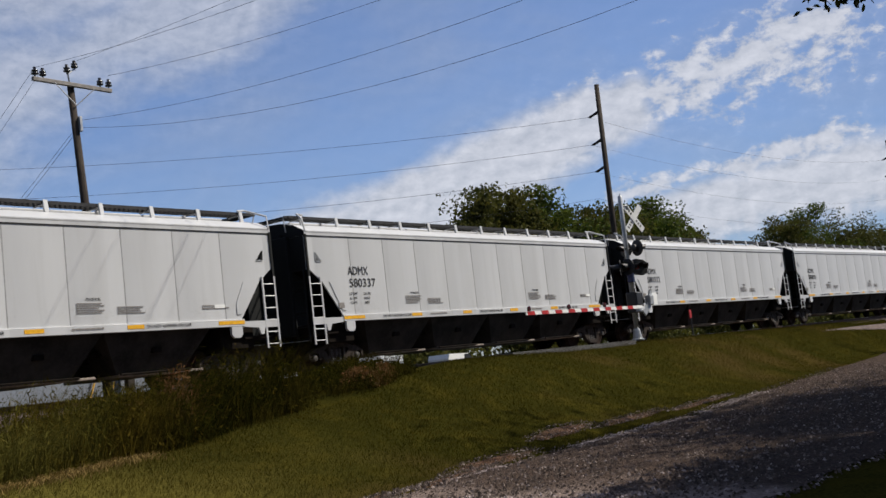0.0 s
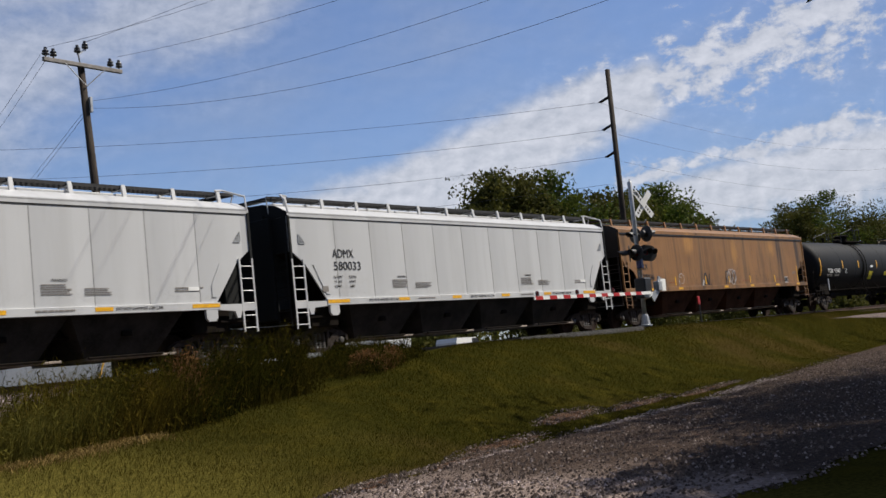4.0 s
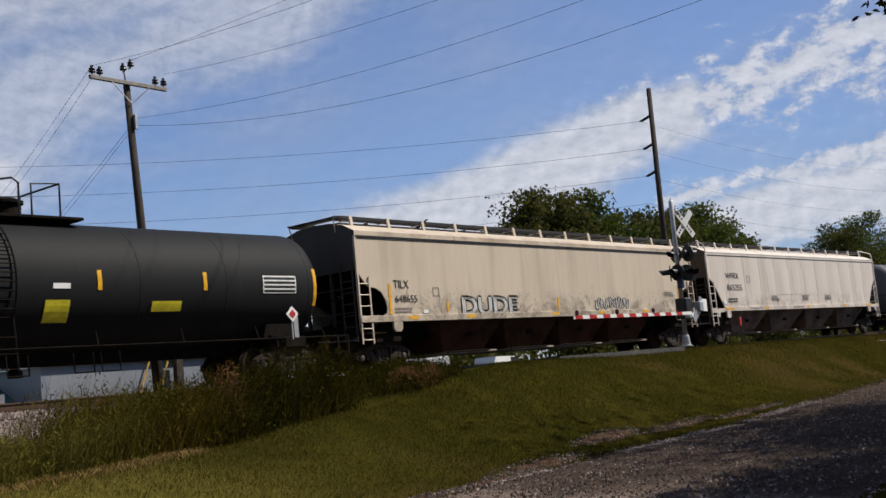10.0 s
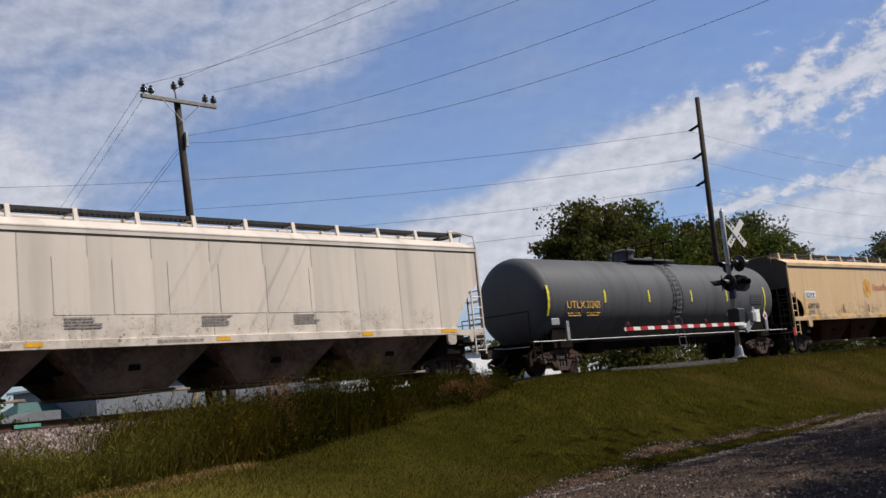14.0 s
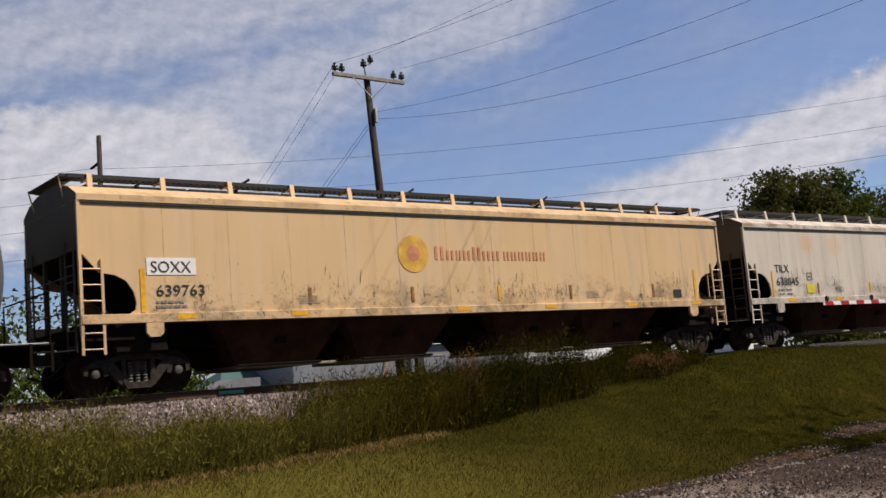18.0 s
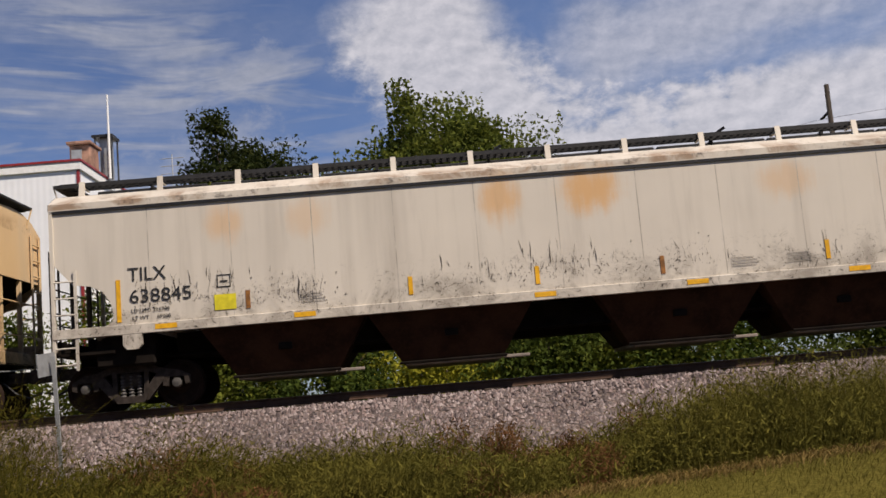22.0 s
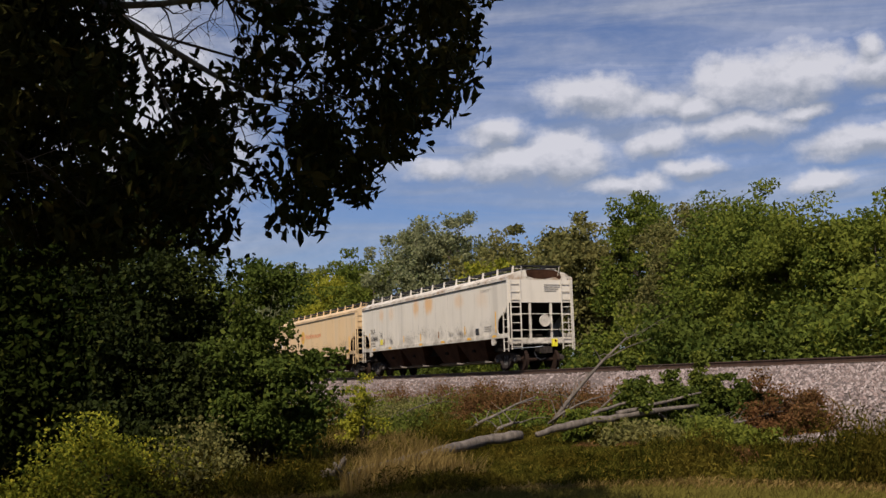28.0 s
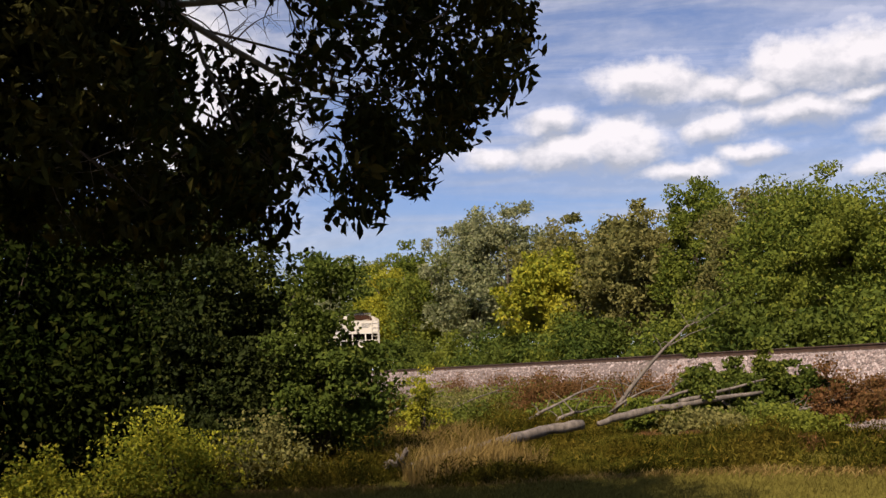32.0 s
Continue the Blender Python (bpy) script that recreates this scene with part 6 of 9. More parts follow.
def marks_tan(car, y, L, r):
    write("TILX", 1.52, y - 0.006, 2.40, 0.24, LETTER, car, 0.95)
    write("639836", 1.50, y - 0.006, 1.96, 0.24, LETTER, car, 1.14)
    lines(car, 1.52, y - 0.006, 1.86, 0.7, 2, r, LETTER, 0.055)
    for f in (1.30, 4.56, 7.54, 10.05, 12.5, 15.58, 18.7):
        stripe(car, f, y, 1.68, 2.05 if 2 < f < 18 else 2.5, 0.09)
    for x in (3.9, 11.6, 15.7):
        part("chalk_line", box(x, x + 0.9, y - 0.004, y, 1.80, 1.82), RUST_LINE, car)
    def stroke(pts, wide, mat, lift=0.003, label=""):
        part("spray_stroke", ribbon([(px, y - lift, pz) for px, pz in pts], wide), mat, car, label)

    # a pale outlined face, a black angular tag with pale shading, and a tangle of loops
    stroke([(4.92, 1.66), (4.90, 1.95), (4.98, 2.14), (5.18, 2.20), (5.36, 2.12), (5.40, 1.92), (5.30, 1.78), (5.12, 1.76)], 0.016, SPRAY_W, 0.003, "pale sprayed outline")
    stroke([(5.05, 2.0), (5.12, 2.03), (5.18, 2.0)], 0.012, SPRAY_W)
    stroke([(7.42, 1.64), (7.50, 2.16), (7.62, 2.22), (7.78, 1.70), (7.86, 1.66)], 0.055, BLACK, 0.004, "black sprayed angular tag")
    stroke([(7.86, 1.66), (7.98, 2.18)], 0.040, BLACK, 0.004)
    stroke([(7.20, 1.62), (7.36, 1.90), (7.40, 1.64)], 0.045, SPRAY_W, 0.003, "pale sprayed shading")
    stroke([(9.70, 1.66), (9.78, 2.24), (9.98, 2.30), (10.02, 2.08), (9.84, 1.98), (10.06, 1.66)], 0.042, BLACK, 0.004, "black sprayed letter shapes")
    stroke([(10.50, 1.68), (10.40, 2.0), (10.56, 2.28), (10.80, 2.20), (10.84, 1.9), (10.66, 1.70)], 0.042, BLACK, 0.004)
    for k in range(4):
        cx, cz, q = 10.05 + 0.22 * k, 2.0 + 0.06 * (k % 2), 0.20 + 0.05 * (k % 3)
        stroke([(cx + q * math.cos(0.5 * j + k), cz + 1.25 * q * math.sin(0.5 * j + k)) for j in range(13)], 0.014, SPRAY_W, 0.007)
    scratches(car, y, 1.6, L - 1.6, 300, r)
    part("panel_border", box(16.88, 17.28, y - 0.008, y, 1.64, 1.94), LETTER_W, car)
    part("data_panel", box(16.91, 17.25, y - 0.012, y, 1.67, 1.91), LETTER, car)
    part("data_panel", box(3.0, 3.35, y - 0.010, y, 1.74, 1.9), LETTER, car)
    lines(car, 18.0, y - 0.006, 2.2, 0.6, 2, r)


def marks_cream(car, y, L, r):
    write("TILX", 1.5, y - 0.006, 2.42, 0.24, LETTER, car, 0.95)
    write("648655", 1.52, y - 0.006, 2.00, 0.21, LETTER, car, 1.12)
    lines(car, 1.5, y - 0.006, 1.84, 0.9, 2, r, LETTER_G, 0.05)
    stripe(car, 3.91, y, 1.72, 2.0, 0.10)
    stripe(car, 9.99, y, 1.68, 2.1, 0.10)
    fr = bmesh.new()
    for a in ((3.26, 3.54, 2.18, 2.195), (3.26, 3.54, 2.43, 2.445), (3.26, 3.275, 2.18, 2.445), (3.525, 3.54, 2.18, 2.445)):
        add_box(fr, a[0], a[1], y - 0.006, y, a[2], a[3])
    part("stencil_frame", fr, LETTER_G, car)
    part("data_panel", box(2.74, 2.96, y - 0.010, y, 1.66, 1.76), LETTER_W, car)
    for f in (1.32, L - 1.32):
        stripe(car, f, y, 1.65, 2.55, 0.10)
    # fat white letters with a dark outline
    word = None
    for dx, dz in ((-0.07, 0), (0.07, 0), (0, -0.06), (0, 0.06), (0.055, 0.05), (-0.055, -0.05)):
        word = write("DUDE", 4.55 + dx, y - 0.004, 1.60 + dz, 0.55, BLACK, car, 1.42, "dark outline of sprayed letters")
    for dx in (-0.025, 0.0, 0.025):
        write("DUDE", 4.55 + dx, y - 0.009 - 0.08 * abs(dx), 1.60, 0.55, LETTER_W, car, 1.42, "white sprayed letters")
    tagging(car, 12.3, y, 1.62, 2.4, 0.50, 5, r)
    scribble(car, 10.2, y, 1.70, 0.8, 0.6, 1, SPRAY_W, r, 0.02)
    scratches(car, y, 1.6, L - 1.6, 300, r)
    lines(car, 17.6, y - 0.006, 2.3, 0.9, 3, r)


def marks_offwhite(car, y, L, r):
    write("WFRX", 1.66, y - 0.006, 2.89, 0.27, LETTER, car, 1.17)
    write("865255", 1.68, y - 0.006, 2.36, 0.27, LETTER, car, 1.30)
    lines(car, 1.7, y - 0.006, 2.0, 1.1, 2, r, LETTER, 0.06)
    fr = bmesh.new()
    for a in ((3.75, 4.05, 2.72, 2.74), (3.75, 4.05, 3.02, 3.04), (3.75, 3.77, 2.72, 3.04), (4.03, 4.05, 2.72, 3.04)):
        add_box(fr, a[0], a[1], y - 0.006, y, a[2], a[3])
    part("stencil_frame", fr, LETTER_G, car)
    # patched plates
    for k in range(6):
        x = 5.85 + 1.43 * k
        part("patch_plate", box(x + 0.02, x + 1.40, y - 0.002, y, 2.15, 3.42 - 0.02 * k), OFFWHITE_PAINT, car)
    for x in (6.1, 9.6, 12.4):
        lines(car, x, y - 0.012, 2.1, 0.9, 4, r)
    for x in (3.6, 8.3):
        write("DO NOT HAMMER ON CAR", x, y - 0.064, 1.49, 0.07, LETTER_G, car)
    part("placard_holder", box(1.2, 1.5, y - 0.014, y, 1.75, 1.92), LETTER_W, car)


def disc(parent, name, x, y, z, rad, material, inner=0.0):
    bm = bmesh.new()
    prof = [(max(inner, 0.01), -0.003), (rad, -0.003), (rad, 0.001), (max(inner, 0.01), 0.001)]
    add_lathe(bm, prof, "y", 40, (x, y, z))
    return part(name, bm, material, parent)


def marks_buff(car, y, L, r):
    scratches(car, y, 1.6, L - 1.6, 620, r)
    part("number_patch", box(1.42, 2.52, y - 0.006, y, 2.42, 2.78), WHITE, car, "white painted patch")
    write("SOXX", 1.50, y - 0.012, 2.47, 0.24, LETTER, car, 0.98)
    write("639763", 1.60, y - 0.006, 1.98, 0.23, LETTER, car, 1.14)
    lines(car, 1.6, y - 0.006, 1.88, 0.7, 2, r, LETTER_G, 0.05)
    # faded emblem: a ringed sun, and bars in place of the firm's name
    disc(car, "emblem", 8.31, y - 0.002, 2.93, 0.46, SUN_YEL, 0.29)
    disc(car, "emblem_core", 8.31, y - 0.003, 2.93, 0.20, RED_FADE)
    x = 8.98
    for w, h in ((0.30, 0.42), (0.24, 0.30), (0.17, 0.30), (0.24, 0.30), (0.27, 0.42), (0.25, 0.30), (0.25, 0.30)):
        for a in (0.0, 0.62):
            part("emblem_bar", box(x + a * w, x + (a + 0.3) * w, y - 0.006, y, 2.79, 2.79 + h * 0.8), RED_FADE, car)
        x += w + 0.07
    x += 0.08
    for k in range(6):
        for a in (0.0, 0.12):
            part("emblem_bar", box(x + a, x + a + 0.055, y - 0.006, y, 2.79, 3.02), RED_FADE, car)
        x += 0.26
    for f in (1.32, L - 1.32):
        stripe(car, f, y, 1.65, 2.55, 0.10)
    for f, mat in ((8.2, STAINED), (11.0, None), (13.6, STAINED), (17.0, STAINED), (5.3, STAINED)):
        stripe(car, f, y, 1.74, 2.12, 0.085, mat)
    for x in (5.0, 14.2, 17.0):
        bars(x, y - 0.006, 1.94, 4, 0.62, 0.012, 0.040, LETTER_G, car, r)
    part("data_panel", box(17.9, 18.25, y - 0.010, y, 1.72, 1.95), LETTER, car)


def marks_stone(car, y, L, r):
    scratches(car, y, 1.6, L - 1.6, 620, r)
    write("TILX", 1.48, y - 0.006, 2.46, 0.26, LETTER, car, 0.98)
    write("638845", 1.49, y - 0.006, 2.03, 0.26, LETTER, car, 1.10)
    write("LD LMT  216700", 1.52, y - 0.006, 1.84, 0.075, LETTER, car)
    write("LT WT     69300", 1.54, y - 0.006, 1.70, 0.075, LETTER, car)
    for f, a, b in ((1.29, 1.68, 2.50), (3.78, 1.75, 2.1), (6.93, 1.75, 2.1), (9.4, 1.75, 2.1), (11.85, 1.75, 2.1), (15.1, 1.78, 2.15), (18.5, 1.70, 2.62)):
        stripe(car, f, y, a, b, 0.085, STAINED if f in (3.78, 11.85) else None)
    part("yellow_panel", box(3.13, 3.55, y - 0.008, y, 1.76, 2.06), YELLOW, car, "smeared yellow painted square")
    fr = bmesh.new()
    for a in ((3.20, 3.46, 2.20, 2.215), (3.20, 3.46, 2.43, 2.445), (3.20, 3.215, 2.20, 2.445), (3.445, 3.46, 2.20, 2.445), (3.26, 3.40, 2.30, 2.33)):
        add_box(fr, a[0], a[1], y - 0.006, y, a[2], a[3])
    part("stencil_frame", fr, LETTER, car)
    part("data_panel", box(16.32, 16.68, y - 0.010, y, 1.68, 1.98), LETTER, car, "black data panel")
    bars(17.3, y - 0.006, 2.02, 3, 0.85, 0.036, 0.060, LETTER_G, car, r)
    for x in (4.8, 13.2, 14.3):
        bars(x, y - 0.006, 1.95, 4, 0.55, 0.012, 0.040, LETTER_G, car, r)
    bars(17.0, y - 0.006, 3.70, 2, 1.2, 0.016, 0.045, SEAM_W, car, r)
    # the tail's markers and its end-of-train box
    mk = part("tail_marker", box(L + 0.62, L + 0.78, 0.12, 0.36, 0.98, 1.32, 0.02), YELLOW, car, "yellow end-of-train marker box")
    part("marker_lamp", add_lathe(bmesh.new(), [(0.05, L + 0.78), (0.05, L + 0.80), (0.02, L + 0.81)], "x", 10, (0, 0.24, 1.24)), LENS, mk)
    bm = bmesh.new()
    for k in range(4):
        add_box(bm, L + 0.005, L + 0.02, 0.2, 1.1 - 0.1 * k, 3.72 - 0.09 * k, 3.75 - 0.09 * k)
    part("small_print", bm, LETTER_G, car)


def tank_car(x0, L, paint, label, seed, black):
    r = random.Random(seed)
    car = tagged(new("tank_car"), label, "freight car", "cars of the train")
    CARS.append((car, x0, L))
    zc, R = 2.55, 1.52
    prof = []
    for k in range(9):
        a = math.pi / 2 * k / 8
        prof.append((R * math.sin(a) + 0.001, 0.62 - 0.62 * math.cos(a)))
    prof += [(R, f * L) for f in (0.2, 0.4, 0.6, 0.8)] + [(rad, L - h) for rad, h in reversed(prof)]
    part("tank", add_lathe(bmesh.new(), prof, "x", 56, (0, 0, zc)), paint, car, smooth=True)
    for f in (0.045, 0.22, 0.36, 0.64, 0.79, 0.955):
        part("weld_ring", add_lathe(bmesh.new(), [(R + 0.001, f * L - 0.02), (R + 0.006, f * L - 0.01), (R + 0.006, f * L + 0.01), (R + 0.001, f * L + 0.02)], "x", 56, (0, 0, zc)), paint, car)
    part("centre_sill", box(-0.6, L + 0.6, -0.28, 0.28, 0.78, 1.12, 0.01), UNDER, car)
    for s in (-1, 1):
        rl = part("side_walk_rail", tube([(-0.5, s * 1.5, 1.10), (L * 0.5, s * 1.52, 1.10), (L + 0.5, s * 1.5, 1.10)], 0.018, 6), UNDER if black else GALV, car)
        for k in range(8):
            x = 0.3 + (L - 0.6) * k / 7
            part("rail_bracket", tube([(x, s * 1.5, 1.10), (x + 0.15, s * 1.2, 1.45)], 0.015, 5), UNDER, rl)
    for e, d in ((0.0, 1), (L, -1)):
        part("end_platform", box(min(e - d * 0.62, e + d * 0.25), max(e - d * 0.62, e + d * 0.25), -1.5, 1.5, 1.05, 1.12, 0.01), UNDER, car)
        bm = bmesh.new()
        add_prism(bm, [(e + d * 0.9, 1.1), (e + d * 2.2, 1.1), (e + d * 2.0, 1.75), (e + d * 1.1, 1.75)], -1.15, 1.15)
        part("saddle", bm, UNDER, car)
        part("body_bolster", box(min(e + d * 0.8, e + d * 1.9), max(e + d * 0.8, e + d * 1.9), -1.3, 1.3, 0.84, 1.15, 0.04), UNDER, car)
        hr = bmesh.new()
        add_tube(hr, [(e - d * 0.55, -1.45, 1.1), (e - d * 0.55, -1.45, 2.1), (e - d * 0.35, -1.45, 2.2)], 0.02, 6)
        add_tube(hr, [(e - d * 0.55, 1.45, 1.1), (e - d * 0.55, 1.45, 2.1), (e - d * 0.55, -1.45, 2.1)], 0.02, 6)
        part("end_handrail", hr, UNDER, car)
        ladder(car, *sorted((e - d * 0.55, e - d * 0.15)), -1.53, 0.55, 1.1, 2, UNDER)
        part("push_pole_bracket", box(min(e + d * 1.3, e + d * 1.45), max(e + d * 1.3, e + d * 1.45), -1.55, -1.5, 1.1, 1.75), GALV, car)
        part("brake_lever", tube([(e + d * 0.3, -0.9, 0.9), (e + d * 1.3, -0.9, 0.75), (e + d * 2.6, -0.7, 0.9)], 0.035, 6), UNDER, car)
        coupler(car, e - d * 0.6, -d)
        truck(car, e + d * 1.35, None if black else TRUCK_RUST)
    # top fittings, platform and rails
    cx = L * 0.50
    metal = UNDER if black else LADDER
    part("top_platform", box(cx - 1.6, cx + 1.4, -0.85, 0.85, zc + R - 0.02, zc + R + 0.05, 0.01), metal, car)
    bm = add_lathe(bmesh.new(), [(0.36, zc + R), (0.36, zc + R + 0.38), (0.44, zc + R + 0.40), (0.44, zc + R + 0.46), (0.30, zc + R + 0.52), (0.05, zc + R + 0.53)], "z", 18, (cx - (0.1 if black else 0.9), 0, 0))
    dome = part("manway", bm, paint if not black else UNDER, car)
    part("valve_housing", add_lathe(bmesh.new(), [(0.25, zc + R), (0.25, zc + R + 0.2), (0.1, zc + R + 0.27)], "z", 14, (cx + (0.75 if not black else -0.8), 0, 0)), metal, car)
    part("vent_valve", add_lathe(bmesh.new(), [(0.06, zc + R), (0.06, zc + R + 0.2), (0.1, zc + R + 0.2), (0.1, zc + R + 0.32)], "z", 10, (cx - 3.1 if black else cx - 1.9, 0, 0)), metal, car)
    lead, tail = (2.4, 0.8) if black else (2.0, 1.35)
    bm = bmesh.new()
    for y in (-0.85, 0.85):
        add_tube(bm, [(cx - lead, y, zc + R - 0.1), (cx - lead, y, zc + R + 0.45), (cx - 0.35, y, zc + R + 0.85), (cx - 0.2, y, zc + R + 0.75), (cx - 0.2, y, zc + R)], 0.025, 6)
        add_tube(bm, [(cx + tail - 0.7, y, zc + R), (cx + tail - 0.7, y, zc + R + 0.75), (cx + tail, y, zc + R + 0.80), (cx + tail, y, zc + R)], 0.025, 6)
    add_tube(bm, [(cx + tail, -0.85, zc + R + 0.80), (cx + tail, 0.85, zc + R + 0.80)], 0.025, 6)
    part("safety_rail", bm, BLACK if black else UNDER, car)
    # side ladder that follows the shell
    lx = cx - 1.0 if black else cx + 0.16
    lad = None
    angs = [radians(a) for a in range(62, -36, -7)]
    sp = 0.24
    for s in (-1, 1):
        pts = [(lx + s * sp, -(R + 0.07) * math.cos(a), zc + (R + 0.07) * math.sin(a)) for a in angs] + [(lx + s * sp, -1.52, 0.62)]
        lad = part("stile", tube(pts, 0.022, 5), metal, lad) and lad if lad else part("ladder", tube(pts, 0.022, 5), metal, car)
    for a in angs[1::1]:
        y, z = -(R + 0.07) * math.cos(a), zc + (R + 0.07) * math.sin(a)
        part("rung", tube([(lx - sp, y, z), (lx + sp, y, z)], 0.014, 5), metal, lad)
    for z in (1.35, 1.0, 0.68):
        part("rung", tube([(lx - sp, -1.52, z), (lx + sp, -1.52, z)], 0.014, 5), metal, lad)
    if black:
        part("shell_band", add_lathe(bmesh.new(), [(R + 0.002, cx - 0.30), (R + 0.02, cx - 0.28), (R + 0.02, cx - 0.16), (R + 0.002, cx - 0.14)], "x", 56, (-0.95, 0, zc)), paint, car)
    part("bottom_outlet", add_lathe(bmesh.new(), [(0.16, 0.55), (0.16, 0.7), (0.10, 0.75), (0.10, 1.1)], "z", 12, (cx, 0, 0)), UNDER, car)
    for x in (cx - 1.4, cx - 0.7, cx + 0.9, cx + 1.6):
        part("skid_frame", tube([(x, -0.9, 1.0), (x, -0.95, 0.55), (x + 0.5, -0.95, 0.55), (x + 0.5, -0.9, 1.0)], 0.022, 5), UNDER, car)
    part("air_reservoir", add_lathe(bmesh.new(), [(0.05, 3.6), (0.2, 3.65), (0.2, 4.6), (0.05, 4.65)], "x", 14, (0, -0.5, 0.85)), UNDER, car)

    def on(a):
        """Place on the shell at an angle over the axle line."""
        return -(R + 0.008) * math.cos(a), zc + (R + 0.008) * math.sin(a)

    def flat(name, x, w, z0, z1, material, label=""):
        a0, a1 = math.asin((z0 - zc) / R), math.asin((z1 - zc) / R)
        bm = bmesh.new()
        prev = None
        for k in range(5):
            y, z = on(a0 + (a1 - a0) * k / 4)
            cur = [bm.verts.new((x, y - 0.004, z)), bm.verts.new((x + w, y - 0.004, z))]
            if prev:
                bm.faces.new((prev[0], prev[1], cur[1], cur[0]))
            prev = cur
        return part(name, bm, material, car, label)

    amber = REFLECT if black else YELLOW
    spots = (0.61, 3.95, 6.57, 9.78, 12.74, 16.45) if black else (0.52, 3.77, 6.61, 9.66, 12.47, 15.78)
    for k, x in enumerate(spots):
        a, b = (1.95, 2.95) if k in (0, 5) else (2.35, 2.8)
        flat("reflector_stripe", x - 0.055, 0.11, a, b, amber, "amber reflective stripe")
    if black:
        write("TCBX", 1.53, -R - 0.02, 2.10, 0.24, LETTER_W, car, 0.88)
        write("193482", 2.48, -R - 0.02, 2.10, 0.24, LETTER_W, car, 0.92)
        flat("yellow_card", 8.45, 0.6, 1.66, 2.14, YELLOW, "yellow and white placard")
        flat("white_card", 8.62, 0.42, 2.38, 2.50, WHITE)
        flat("yellow_card", 11.2, 0.85, 1.86, 2.10, YELLOW)
        flat("data_panel", 14.6, 1.15, 2.28, 2.74, LETTER_W, "white stencilled data block")
        for k in range(4):
            flat("data_line", 14.63, 1.09, 2.30 + 0.11 * k, 2.37 + 0.11 * k, BLACK)
        bm = bmesh.new()
        for a in ((4.2, 4.46, 2.06, 2.075), (4.2, 4.46, 2.305, 2.32), (4.2, 4.215, 2.06, 2.32), (4.445, 4.46, 2.06, 2.32), (4.29, 4.37, 2.15, 2.22)):
            add_box(bm, a[0], a[1], -R - 0.02, -R - 0.01, a[2], a[3])
        part("stencil_frame", bm, LETTER_W, car)
    else:
        write("UTLX", 1.46, -R - 0.02, 2.17, 0.25, LETTER_Y, car, 1.18)
        write("212403", 2.60, -R - 0.02, 2.17, 0.25, LETTER_Y, car, 0.76)
        flat("data_panel", 14.43, 1.0, 2.22, 2.62, LETTER, "black stencilled data block")
        for k in range(4):
            flat("data_line", 14.46, 0.94, 2.25 + 0.1 * k, 2.29 + 0.1 * k, GREY_TANK)
        flat("red_card", 12.55, 0.48, 1.78, 1.98, plain("pale_red_card", (0.62, 0.25, 0.22)), "faded red and white notice")
        part("notice_plate", box(0.5, 0.93, -1.56, -1.53, 1.62, 1.84, 0.01), GALV, car)
    for x in (1.6, 2.7):
        bars(x, -R + 0.085, 2.03, 2, 0.8, 0.035, 0.05, LETTER_G if black else LETTER_Y, car, r)
    hold = part("placard_post", box(L - 1.52, L - 1.48, -1.54, -1.51, 1.05, 1.75), GALV, car)
    bm = bmesh.new()
    add_box(bm, -0.15, 0.15, -0.01, 0.01, -0.15, 0.15, Matrix.Translation((L - 1.5, -1.56, 1.72)) @ Matrix.Rotation(math.pi / 4, 4, "Y"))
    pl = part("hazard_placard", bm, WHITE, hold, "white diamond hazard placard with a red rim")
    bm = bmesh.new()
    add_box(bm, -0.085, 0.085, -0.006, 0.004, -0.085, 0.085, Matrix.Translation((L - 1.5, -1.572, 1.72)) @ Matrix.Rotation(math.pi / 4, 4, "Y"))
    part("placard_face", bm, RED, pl)
    return car


def four(L, gap, wide=None):
    c = L / 2
    if wide:
        return [c - wide - gap / 2, c - gap / 2, c + gap / 2, c + wide + gap / 2]
    return [c - 1.5 * gap, c - 0.5 * gap, c + 0.5 * gap, c + 1.5 * gap]


def build_train():
    grey = "clean light grey covered grain hopper with black lettering"
    for x0, number in ((3.7, "580341"), (22.5, "580337"), (41.4, "580332"), (60.3, "580033")):
        hopper_car(x0, 17.45, GREY_PAINT, grey, "smooth", four(17.45, 3.22), marks_grey(number), int(x0))
    hopper_car(78.96, 19.9, TAN_PAINT, "tan covered hopper streaked with brown stains and graffiti", "ribbed", four(19.9, 3.2, 3.3), marks_tan, 5)
    tank_car(100.9, 17.0, BLACK_TANK, "black tank car with amber stripes and white lettering", 6, True)
    hopper_car(118.95, 20.15, CREAM_PAINT, "cream covered hopper with spray-painted graffiti", "ribbed", four(20.15, 3.2, 3.3), marks_cream, 7)
    hopper_car(140.6, 19.85, OFFWHITE_PAINT, "off-white covered hopper with patched side plates", "smooth", four(19.85, 4.05), marks_offwhite, 8)
    tank_car(163.5, 17.0, GREY_TANK, "dark grey tank car with yellow lettering and stripes", 9, False)
    hopper_car(181.6, 20.25, BUFF_PAINT, "buff covered hopper with a faded sun emblem and dirty lower side", "ribbed", four(20.25, 4.5, 3.25), marks_buff, 10)
    hopper_car(203.2, 19.8, STONE_PAINT, "pale stone-coloured last hopper with rust blotches and scuffs", "ribbed", four(19.8, 4.5, 3.25), marks_stone, 11)


def gone(t):
    k = min(int(t), len(GONE) - 2)
    return GONE[k] + (GONE[k + 1] - GONE[k]) * (t - k)


